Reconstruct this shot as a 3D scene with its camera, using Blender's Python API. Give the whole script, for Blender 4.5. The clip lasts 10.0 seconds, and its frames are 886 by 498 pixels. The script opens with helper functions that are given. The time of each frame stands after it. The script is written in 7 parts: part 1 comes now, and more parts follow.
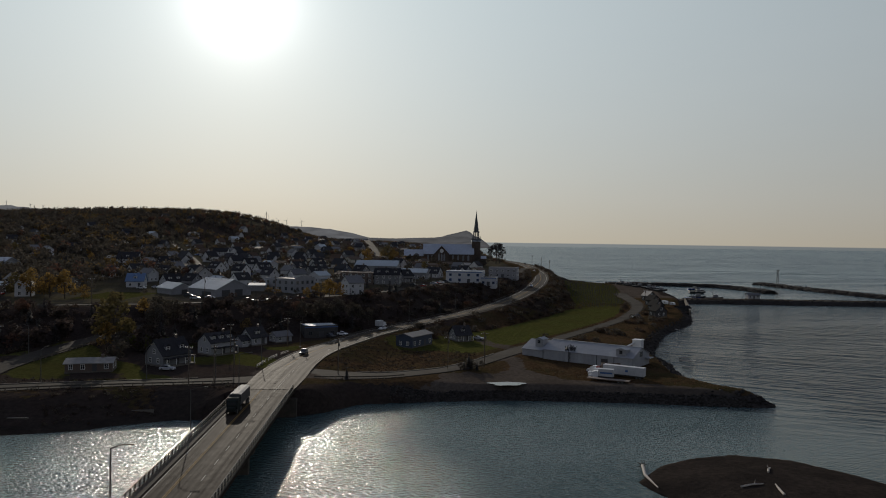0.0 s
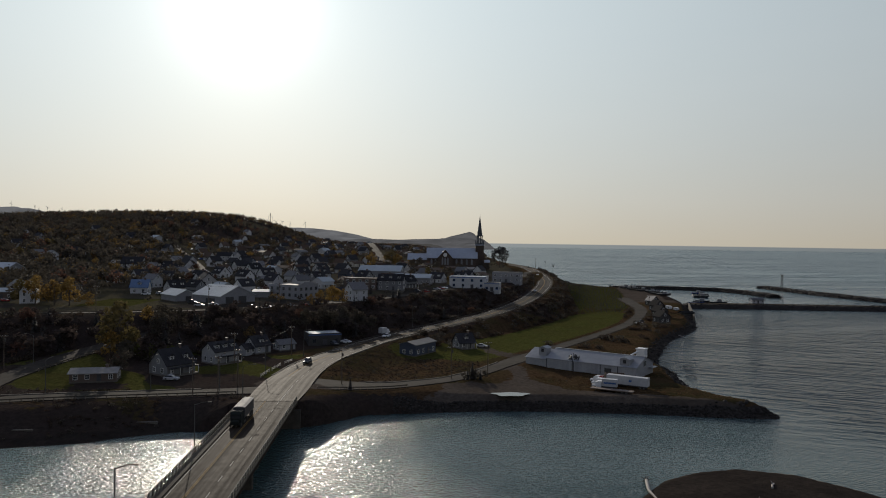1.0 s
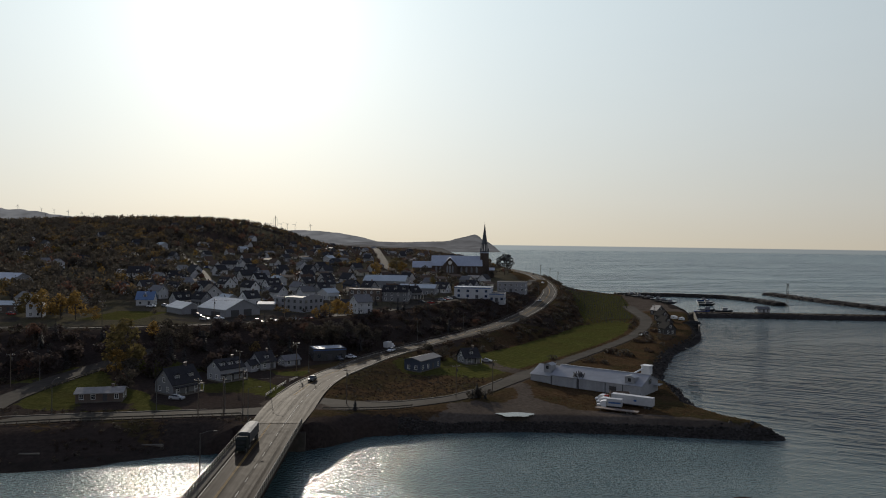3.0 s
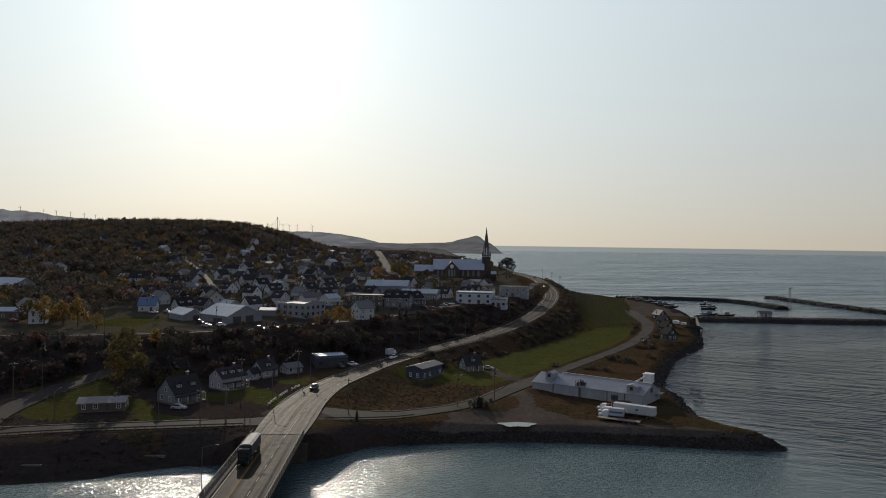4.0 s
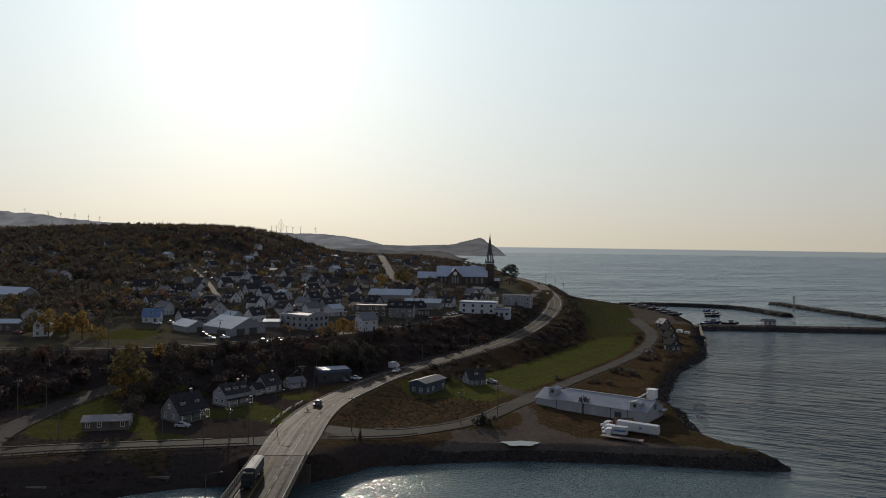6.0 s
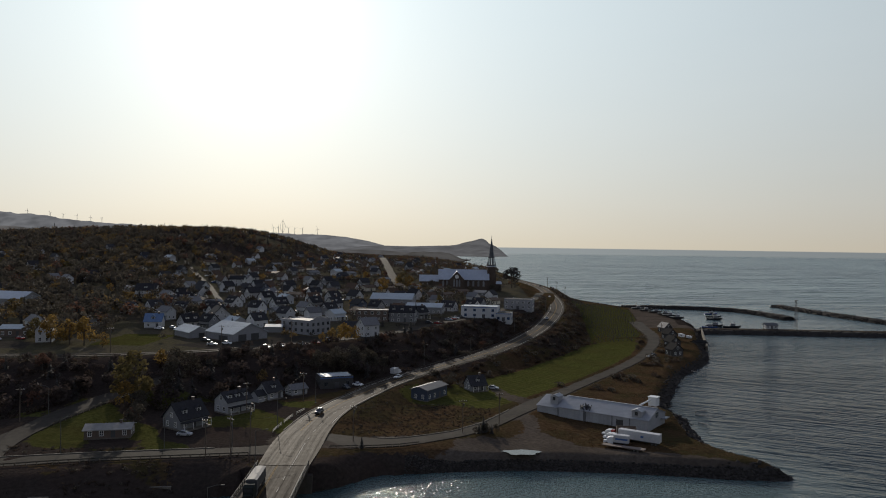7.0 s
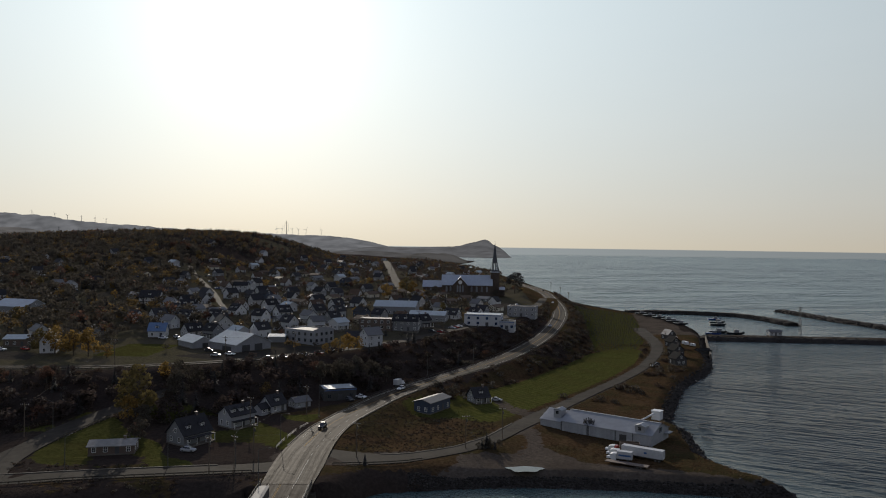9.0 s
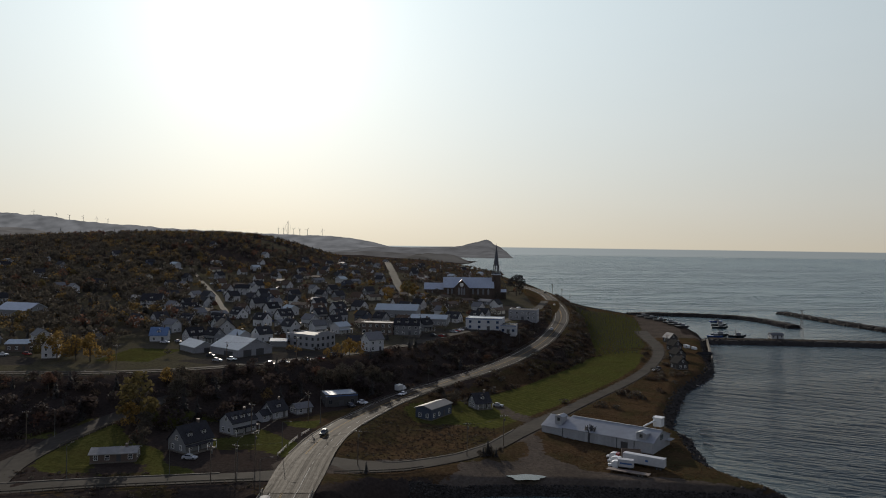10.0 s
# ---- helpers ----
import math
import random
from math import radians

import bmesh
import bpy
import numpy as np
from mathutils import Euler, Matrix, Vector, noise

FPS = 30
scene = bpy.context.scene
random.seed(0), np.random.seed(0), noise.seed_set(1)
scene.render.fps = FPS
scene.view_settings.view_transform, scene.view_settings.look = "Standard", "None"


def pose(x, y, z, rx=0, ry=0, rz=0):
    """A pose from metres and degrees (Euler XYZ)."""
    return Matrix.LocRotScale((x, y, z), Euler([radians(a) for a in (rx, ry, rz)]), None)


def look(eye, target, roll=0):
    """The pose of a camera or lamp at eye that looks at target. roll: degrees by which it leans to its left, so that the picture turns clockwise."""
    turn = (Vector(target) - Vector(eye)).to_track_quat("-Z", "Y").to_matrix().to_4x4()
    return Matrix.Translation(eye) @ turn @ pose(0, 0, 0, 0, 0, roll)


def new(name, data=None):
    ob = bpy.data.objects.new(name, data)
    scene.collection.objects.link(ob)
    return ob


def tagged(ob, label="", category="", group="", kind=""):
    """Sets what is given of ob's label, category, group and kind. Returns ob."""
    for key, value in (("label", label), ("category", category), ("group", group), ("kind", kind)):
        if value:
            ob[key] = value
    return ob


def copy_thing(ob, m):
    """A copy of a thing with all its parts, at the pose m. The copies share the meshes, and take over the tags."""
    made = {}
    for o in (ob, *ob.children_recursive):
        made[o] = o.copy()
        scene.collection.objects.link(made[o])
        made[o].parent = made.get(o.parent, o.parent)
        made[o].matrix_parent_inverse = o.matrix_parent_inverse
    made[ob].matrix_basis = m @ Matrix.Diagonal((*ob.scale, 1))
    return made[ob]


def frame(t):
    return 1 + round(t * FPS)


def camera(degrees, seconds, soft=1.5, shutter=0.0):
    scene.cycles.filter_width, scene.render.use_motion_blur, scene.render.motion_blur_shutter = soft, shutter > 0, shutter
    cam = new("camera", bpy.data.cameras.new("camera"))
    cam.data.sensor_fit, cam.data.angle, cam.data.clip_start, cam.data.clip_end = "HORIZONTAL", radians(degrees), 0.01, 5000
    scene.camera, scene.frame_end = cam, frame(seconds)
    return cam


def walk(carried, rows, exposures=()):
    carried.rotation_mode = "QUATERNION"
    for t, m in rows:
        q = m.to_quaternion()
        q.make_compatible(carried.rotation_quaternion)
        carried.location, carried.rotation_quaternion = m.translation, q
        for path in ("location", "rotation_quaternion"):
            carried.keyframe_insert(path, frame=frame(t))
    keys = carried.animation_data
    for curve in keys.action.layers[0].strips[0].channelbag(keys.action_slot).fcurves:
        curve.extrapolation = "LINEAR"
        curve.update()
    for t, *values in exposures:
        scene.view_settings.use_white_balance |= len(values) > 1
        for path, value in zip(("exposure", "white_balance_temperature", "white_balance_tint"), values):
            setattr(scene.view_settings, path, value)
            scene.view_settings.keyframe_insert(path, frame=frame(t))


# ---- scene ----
cam = camera(62.18, 10.0, soft=1.0)
PATH = [
    (0.0, pose(0.000, 0.000, 45.000, 0, 0, -0.007) @ pose(0, 0, 0, 89.193, 0, 0) @ pose(0, 0, 0, 0, 0, 0.75)),
    (0.5, pose(-0.015, -0.032, 46.382, 0, 0, 0.140) @ pose(0, 0, 0, 89.224, 0, 0) @ pose(0, 0, 0, 0, 0, 0.75)),
    (1.0, pose(-0.028, -0.065, 47.743, 0, 0, 0.268) @ pose(0, 0, 0, 89.256, 0, 0) @ pose(0, 0, 0, 0, 0, 0.75)),
    (1.5, pose(-0.039, -0.099, 49.089, 0, 0, 0.380) @ pose(0, 0, 0, 89.287, 0, 0) @ pose(0, 0, 0, 0, 0, 0.75)),
    (2.0, pose(-0.047, -0.133, 50.424, 0, 0, 0.480) @ pose(0, 0, 0, 89.319, 0, 0) @ pose(0, 0, 0, 0, 0, 0.75)),
    (2.5, pose(-0.054, -0.168, 51.750, 0, 0, 0.569) @ pose(0, 0, 0, 89.351, 0, 0) @ pose(0, 0, 0, 0, 0, 0.75)),
    (3.2, pose(-0.060, -0.216, 53.592, 0, 0, 0.680) @ pose(0, 0, 0, 89.394, 0, 0) @ pose(0, 0, 0, 0, 0, 0.75)),
    (4.0, pose(-0.063, -0.269, 55.675, 0, 0, 0.796) @ pose(0, 0, 0, 89.440, 0, 0) @ pose(0, 0, 0, 0, 0, 0.75)),
    (4.5, pose(-0.062, -0.302, 56.962, 0, 0, 0.865) @ pose(0, 0, 0, 89.467, 0, 0) @ pose(0, 0, 0, 0, 0, 0.75)),
    (5.0, pose(-0.060, -0.333, 58.236, 0, 0, 0.932) @ pose(0, 0, 0, 89.492, 0, 0) @ pose(0, 0, 0, 0, 0, 0.75)),
    (5.5, pose(-0.056, -0.363, 59.495, 0, 0, 0.999) @ pose(0, 0, 0, 89.514, 0, 0) @ pose(0, 0, 0, 0, 0, 0.75)),
    (6.2, pose(-0.048, -0.402, 61.230, 0, 0, 1.093) @ pose(0, 0, 0, 89.541, 0, 0) @ pose(0, 0, 0, 0, 0, 0.75)),
    (7.0, pose(-0.035, -0.441, 63.174, 0, 0, 1.202) @ pose(0, 0, 0, 89.564, 0, 0) @ pose(0, 0, 0, 0, 0, 0.75)),
    (7.5, pose(-0.025, -0.462, 64.371, 0, 0, 1.271) @ pose(0, 0, 0, 89.573, 0, 0) @ pose(0, 0, 0, 0, 0, 0.75)),
    (8.0, pose(-0.014, -0.481, 65.558, 0, 0, 1.339) @ pose(0, 0, 0, 89.578, 0, 0) @ pose(0, 0, 0, 0, 0, 0.75)),
    (8.5, pose(-0.001, -0.497, 66.741, 0, 0, 1.407) @ pose(0, 0, 0, 89.579, 0, 0) @ pose(0, 0, 0, 0, 0, 0.75)),
    (9.0, pose(0.012, -0.509, 67.928, 0, 0, 1.472) @ pose(0, 0, 0, 89.574, 0, 0) @ pose(0, 0, 0, 0, 0, 0.75)),
    (9.5, pose(0.027, -0.518, 69.130, 0, 0, 1.534) @ pose(0, 0, 0, 89.565, 0, 0) @ pose(0, 0, 0, 0, 0, 0.75)),
    (10.0, pose(0.042, -0.523, 70.361, 0, 0, 1.590) @ pose(0, 0, 0, 89.550, 0, 0) @ pose(0, 0, 0, 0, 0, 0.75)),
]
EXPOSURES = [(0.0, -0.45), (0.5, -0.35), (1.0, -0.2), (1.5, -0.1), (2.0, -0.03), (2.5, 0.0), (10.0, 0.0)]
walk(cam, PATH, EXPOSURES)

# ---- world, sun, sky ----
SUN_DIR = Vector((-0.2567, 0.9206, 0.2945)).normalized()
SUN_EL = math.asin(SUN_DIR.z)
SUN_AZ = math.atan2(SUN_DIR.x, SUN_DIR.y)

world = bpy.data.worlds.new("sky")
scene.world = world
world.use_nodes = True
wn, wl = world.node_tree.nodes, world.node_tree.links
wn.clear()


def wnode(kind, **values):
    n = wn.new(kind)
    for key, value in values.items():
        n.inputs[key].default_value = value
    return n


def wmath(op, a, b=None, clamp=False):
    n = wn.new("ShaderNodeMath")
    n.operation, n.use_clamp = op, clamp
    for i, v in enumerate((a, b)):
        if v is None:
            continue
        if isinstance(v, (int, float)):
            n.inputs[i].default_value = v
        else:
            wl.new(v, n.inputs[i])
    return n.outputs[0]


def wmix(fac, a, b, blend="MIX"):
    n = wn.new("ShaderNodeMix")
    n.data_type, n.blend_type, n.clamp_factor = "RGBA", blend, False
    for sock, v in ((n.inputs[0], fac), (n.inputs[6], a), (n.inputs[7], b)):
        if isinstance(v, (int, float)):
            sock.default_value = v
        elif isinstance(v, tuple):
            sock.default_value = (*v, 1)
        else:
            wl.new(v, sock)
    return n.outputs[2]


sky = wn.new("ShaderNodeTexSky")
sky.sky_type, sky.sun_disc = "NISHITA", False
sky.sun_elevation, sky.sun_rotation = SUN_EL, SUN_AZ
sky.air_density, sky.dust_density, sky.ozone_density, sky.altitude = 1.0, 3.0, 1.2, 0
coord = wn.new("ShaderNodeTexCoord")
sep = wn.new("ShaderNodeSeparateXYZ")
wl.new(coord.outputs["Generated"], sep.inputs[0])
up = sep.outputs["Z"]
dot = wn.new("ShaderNodeVectorMath")
dot.operation = "DOT_PRODUCT"
wl.new(coord.outputs["Generated"], dot.inputs[0])
dot.inputs[1].default_value = SUN_DIR
ang = wmath("ARCCOSINE", wmath("MINIMUM", dot.outputs["Value"], 1.0))
# hazy bright air round the sun, and pale warm haze low over the horizon
core = wmath("EXPONENT", wmath("MULTIPLY", wmath("DIVIDE", ang, 0.031), -1.0))
halo = wmath("EXPONENT", wmath("MULTIPLY", wmath("DIVIDE", ang, 0.30), -1.0))
wide = wmath("EXPONENT", wmath("MULTIPLY", wmath("DIVIDE", ang, 1.05), -1.0))
low = wmath("EXPONENT", wmath("MULTIPLY", wmath("DIVIDE", wmath("MAXIMUM", up, 0.0), 0.135), -1.0))
haze = wmix(low, (0.610, 0.735, 0.815), (0.668, 0.627, 0.520))
haze = wmix(wide, wmix(1.0, haze, (0.335, 0.312, 0.330), "MULTIPLY"), wmix(1.0, haze, (1.42, 1.40, 1.36), "MULTIPLY"))
high = wmath("MULTIPLY", wmath("SUBTRACT", up, 0.34), 2.4, True)
haze = wmix(high, haze, (0.152, 0.176, 0.285))
cirrus = wnode("ShaderNodeTexNoise", Scale=2.2, Detail=5.0, Roughness=0.55)
stretch = wn.new("ShaderNodeMapping")
stretch.inputs["Scale"].default_value = (1.0, 1.0, 5.0)
wl.new(coord.outputs["Generated"], stretch.inputs[0])
wl.new(stretch.outputs[0], cirrus.inputs["Vector"])
veil = wmath("MULTIPLY", wmath("SUBTRACT", cirrus.outputs["Fac"], 0.5), 0.10)
haze = wmix(veil, haze, (1.0, 0.98, 0.95))
haze = wmix(core, haze, (2.9, 2.88, 2.8), "ADD")
haze = wmix(halo, haze, (0.10, 0.10, 0.09), "ADD")
nishita = wmix(1.0, sky.outputs[0], (0.05, 0.05, 0.05), "MULTIPLY")
air = wmix(0.94, nishita, haze)
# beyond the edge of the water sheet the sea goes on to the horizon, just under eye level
# colour behind the water sheet, with the sheen toward the sun painted in
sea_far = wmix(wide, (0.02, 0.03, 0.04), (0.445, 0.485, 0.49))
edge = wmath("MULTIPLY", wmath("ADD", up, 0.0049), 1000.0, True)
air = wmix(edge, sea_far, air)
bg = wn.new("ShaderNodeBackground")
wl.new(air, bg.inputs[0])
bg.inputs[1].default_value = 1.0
wout = wn.new("ShaderNodeOutputWorld")
wl.new(bg.outputs[0], wout.inputs[0])

sun_data = bpy.data.lights.new("sun", "SUN")
sun_data.energy, sun_data.angle, sun_data.color = 3.2, radians(0.53), (1.0, 0.90, 0.76)
sun = new("sun", sun_data)
sun.matrix_world = look(SUN_DIR * 500, (0, 0, 0))


# ---- materials ----
def material(name, color, rough=0.7, vary=0.25, scale=1.0, bump=0.0, bump_scale=8.0, metallic=0.0, second=None,
             per_object=0.0, per_island=0.0, spec=0.5, patch=0.0, patch_scale=0.05, streaks=False):
    """A procedural surface: base colour broken up at two scales, roughness, fine relief."""
    m = bpy.data.materials.new(name)
    m.use_nodes = True
    n, l = m.node_tree.nodes, m.node_tree.links
    b = n["Principled BSDF"]
    b.inputs["Roughness"].default_value, b.inputs["Metallic"].default_value = rough, metallic
    b.inputs["Specular IOR Level"].default_value = spec
    tc = n.new("ShaderNodeTexCoord")
    geo = n.new("ShaderNodeNewGeometry")

    def noise_fac(s, detail, src):
        t = n.new("ShaderNodeTexNoise")
        t.inputs["Scale"].default_value, t.inputs["Detail"].default_value = s, detail
        l.new(src, t.inputs["Vector"])
        return t.outputs["Fac"]

    def mix(fac, a, c, blend="MIX"):
        x = n.new("ShaderNodeMix")
        x.data_type, x.blend_type = "RGBA", blend
        for sock, v in ((x.inputs[0], fac), (x.inputs[6], a), (x.inputs[7], c)):
            if isinstance(v, (int, float)):
                sock.default_value = v
            elif isinstance(v, tuple):
                sock.default_value = (*v[:3], 1)
            else:
                l.new(v, sock)
        return x.outputs[2]

    def ramp(src, lo, hi):
        r = n.new("ShaderNodeMapRange")
        r.inputs[1].default_value, r.inputs[2].default_value = lo, hi
        l.new(src, r.inputs[0])
        return r.outputs[0]

    pos = geo.outputs["Position"]
    fine = noise_fac(scale, 6.0, pos)
    coarse = noise_fac(scale * 0.17, 3.0, pos)
    dark = tuple(c * (1 - vary) for c in color)
    light = tuple(min(1, c * (1 + vary)) for c in color)
    col = mix(ramp(fine, 0.3, 0.7), dark, light)
    col = mix(ramp(coarse, 0.35, 0.65), col, mix(0.5, col, second or tuple(c * (1 - vary * 0.6) for c in color)))
    if patch:
        col = mix(ramp(noise_fac(patch_scale, 4.0, pos), 0.48, 0.60), col, mix(patch, col, second or dark))
    track = None
    if streaks:
        # lanes worn lighter between darker wheel tracks, drawn out along the road
        run = n.new("ShaderNodeAttribute")
        run.attribute_name = "run"
        tracks = n.new("ShaderNodeMapping")
        tracks.inputs["Scale"].default_value = (1.1, 0.012, 1.0)
        l.new(run.outputs["Vector"], tracks.inputs[0])
        track = ramp(noise_fac(1.0, 3.0, tracks.outputs[0]), 0.36, 0.62)
        col = mix(track, mix(0.55, col, (0.010, 0.008, 0.007)), col)
    if per_object:
        oi = n.new("ShaderNodeObjectInfo")
        col = mix(ramp(oi.outputs["Random"], 0.0, 1.0), mix(per_object, col, (0, 0, 0)), col)
    if per_island:
        r = n.new("ShaderNodeHueSaturation")
        l.new(col, r.inputs["Color"])
        l.new(ramp(geo.outputs["Random Per Island"], 0, 1), r.inputs["Fac"])
        r.inputs["Value"].default_value = 1 - per_island
        col = r.outputs[0]
    l.new(col, b.inputs["Base Color"])
    rr = n.new("ShaderNodeMapRange")
    rr.inputs[3].default_value, rr.inputs[4].default_value = max(0.02, rough - 0.08), min(1, rough + 0.08)
    l.new(fine, rr.inputs[0])
    l.new(rr.outputs[0], b.inputs["Roughness"])
    if track is not None:
        polish = n.new("ShaderNodeMapRange")
        polish.inputs[3].default_value, polish.inputs[4].default_value = spec * 0.45, spec * 1.5
        l.new(track, polish.inputs[0])
        l.new(polish.outputs[0], b.inputs["Specular IOR Level"])
    if bump:
        bp = n.new("ShaderNodeBump")
        bp.inputs["Strength"].default_value, bp.inputs["Distance"].default_value = 1.0, bump
        l.new(noise_fac(bump_scale, 5.0, pos), bp.inputs["Height"])
        l.new(bp.outputs[0], b.inputs["Normal"])
    return m


def water_material(name):
    """Sheltered river water that passes into open sea; the swell lengthens out at sea."""
    m = bpy.data.materials.new(name)
    m.use_nodes = True
    n, l = m.node_tree.nodes, m.node_tree.links
    b = n["Principled BSDF"]
    b.inputs["IOR"].default_value = 1.33
    geo = n.new("ShaderNodeNewGeometry")
    pos = geo.outputs["Position"]

    def calc(op, x, y=0.0):
        q = n.new("ShaderNodeMath")
        q.operation = op
        for k, v in enumerate((x, y)):
            if isinstance(v, (int, float)):
                q.inputs[k].default_value = v
            else:
                l.new(v, q.inputs[k])
        return q.outputs[0]

    def span(x, lo, hi, a0=0.0, a1=1.0):
        r = n.new("ShaderNodeMapRange")
        r.interpolation_type = "SMOOTHSTEP"
        r.inputs[1].default_value, r.inputs[2].default_value, r.inputs[3].default_value, r.inputs[4].default_value = lo, hi, a0, a1
        l.new(x, r.inputs[0])
        return r.outputs[0]

    def ripples(length, stretch, turn, detail=1.5):
        mp = n.new("ShaderNodeMapping")
        mp.vector_type = "TEXTURE"
        mp.inputs["Rotation"].default_value = (0, 0, radians(turn))
        mp.inputs["Scale"].default_value = (length / stretch, length, length)
        l.new(pos, mp.inputs[0])
        t = n.new("ShaderNodeTexNoise")
        t.inputs["Scale"].default_value, t.inputs["Detail"].default_value = 1.0, detail
        l.new(mp.outputs[0], t.inputs["Vector"])
        return t.outputs["Fac"]

    sp = n.new("ShaderNodeSeparateXYZ")
    l.new(pos, sp.inputs[0])
    sea = span(calc("ADD", sp.outputs["X"], calc("MULTIPLY", sp.outputs["Y"], 0.45)), 140, 225)
    gust = span(ripples(75, 0.35, 12, 4.0), 0.36, 0.64, 0.55, 1.25)
    river_h = calc("ADD", calc("MULTIPLY", ripples(0.70, 0.6, -20), RIVER_CHOP), calc("MULTIPLY", ripples(0.34, 0.8, 10), RIVER_CHOP * 0.45))
    sea_h = calc("ADD", calc("MULTIPLY", ripples(5.0, 0.22, -25, 2.0), SEA_SWELL), calc("MULTIPLY", ripples(1.7, 0.5, -8), SEA_SWELL * 0.30))
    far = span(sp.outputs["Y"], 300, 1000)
    sea_h = calc("ADD", sea_h, calc("MULTIPLY", far, calc("MULTIPLY", ripples(17, 0.25, -12, 2.0), SEA_SWELL * 3.2)))
    h = calc("MULTIPLY", gust, calc("ADD", calc("MULTIPLY", river_h, calc("SUBTRACT", 1.0, calc("MULTIPLY", sea, 0.6))), calc("MULTIPLY", sea_h, sea)))
    bp = n.new("ShaderNodeBump")
    bp.inputs["Strength"].default_value, bp.inputs["Distance"].default_value = 1.0, 1.0
    l.new(h, bp.inputs["Height"])
    l.new(bp.outputs[0], b.inputs["Normal"])
    mx = n.new("ShaderNodeMix")
    mx.data_type = "RGBA"
    mx.inputs[6].default_value, mx.inputs[7].default_value = (0.052, 0.088, 0.090, 1), (0.030, 0.043, 0.055, 1)
    l.new(sea, mx.inputs[0])
    # pale streaks like bands of sheen, put into the far water's base colour
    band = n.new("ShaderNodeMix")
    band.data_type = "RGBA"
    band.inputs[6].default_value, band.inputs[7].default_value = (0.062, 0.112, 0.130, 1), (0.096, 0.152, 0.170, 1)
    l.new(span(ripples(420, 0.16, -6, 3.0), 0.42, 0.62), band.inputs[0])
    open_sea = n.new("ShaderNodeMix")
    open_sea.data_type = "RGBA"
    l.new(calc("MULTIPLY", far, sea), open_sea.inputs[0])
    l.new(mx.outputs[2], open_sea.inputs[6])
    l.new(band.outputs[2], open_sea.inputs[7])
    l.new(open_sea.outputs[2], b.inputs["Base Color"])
    l.new(calc("ADD", span(sea, 0, 1, 0.13, 0.13), calc("MULTIPLY", far, 0.17)), b.inputs["Roughness"])
    l.new(calc("ADD", span(sea, 0, 1, 0.40, 0.045), calc("MULTIPLY", calc("MULTIPLY", far, sea), 0.16)), b.inputs["Specular IOR Level"])
    b.inputs["Specular Tint"].default_value = (0.92, 0.98, 1.0, 1)
    return m


RIVER_CHOP, SEA_SWELL = 0.42, 2.8
M = {}
M["asphalt"] = material("asphalt", (0.046, 0.036, 0.028), 0.72, 0.25, 0.6, 0.004, 30, second=(0.066, 0.053, 0.041), patch=0.5, patch_scale=0.12, spec=0.030, streaks=True)
M["deck_asphalt"] = material("deck_asphalt", (0.036, 0.027, 0.021), 0.72, 0.25, 0.6, 0.004, 30, second=(0.052, 0.041, 0.032), patch=0.5, patch_scale=0.12, spec=0.020, streaks=True)
M["old_asphalt"] = material("old_asphalt", (0.044, 0.039, 0.033), 0.85, 0.25, 0.6, 0.004, 30, second=(0.070, 0.062, 0.052), patch=0.5, patch_scale=0.12, spec=0.018)
M["gravel"] = material("gravel", (0.078, 0.066, 0.053), 0.95, 0.30, 1.2, 0.03, 6, second=(0.052, 0.043, 0.035), patch=0.6, patch_scale=0.08, spec=0.0)
M["rock"] = material("rock", (0.048, 0.043, 0.040), 0.85, 0.35, 1.5, 0.05, 4, second=(0.085, 0.078, 0.071), per_island=0.6, spec=0.08)
M["concrete"] = material("concrete", (0.15, 0.135, 0.115), 0.85, 0.2, 0.8, 0.006, 20, second=(0.10, 0.09, 0.075), patch=0.5, patch_scale=0.3, spec=0.1)
M["white_line"] = material("white_line", (0.48, 0.455, 0.40), 0.8, 0.35, 1.5, spec=0.05)
M["yellow_line"] = material("yellow_line", (0.24, 0.15, 0.05), 0.8, 0.35, 1.5, spec=0.05)
M["steel"] = material("steel", (0.12, 0.115, 0.105), 0.8, 0.2, 2.0, metallic=0.2, spec=0.1)
M["dark_metal"] = material("dark_metal", (0.05, 0.05, 0.055), 0.5, 0.2, 2.0)
M["white_wall"] = material("white_wall", (0.58, 0.59, 0.61), 0.7, 0.08, 1.5, 0.01, 7, second=(0.46, 0.465, 0.475), per_object=0.35, spec=0.2)
# dimmer copy of white_wall; shade on the lower houses put into its colour
M["dim_white"] = material("dim_white", (0.36, 0.37, 0.395), 0.7, 0.08, 1.5, 0.01, 7, second=(0.28, 0.285, 0.295), per_object=0.2, spec=0.2)
M["cream_wall"] = material("cream_wall", (0.62, 0.58, 0.48), 0.6, 0.08, 1.5, 0.01, 7, per_object=0.2)
M["grey_wall"] = material("grey_wall", (0.22, 0.225, 0.24), 0.65, 0.1, 1.5, 0.01, 7, per_object=0.3)
M["blue_wall"] = material("blue_wall", (0.036, 0.050, 0.084), 0.6, 0.1, 1.5, 0.01, 7)
M["brown_wall"] = material("brown_wall", (0.135, 0.100, 0.082), 0.7, 0.15, 1.5, 0.01, 7, per_object=0.25)
M["weathered_wall"] = material("weathered_wall", (0.075, 0.073, 0.072), 0.85, 0.2, 1.5, 0.01, 7, spec=0.1)
M["stone_wall"] = material("stone_wall", (0.085, 0.064, 0.053), 0.85, 0.3, 1.2, 0.04, 2.2, second=(0.12, 0.095, 0.08), spec=0.1)
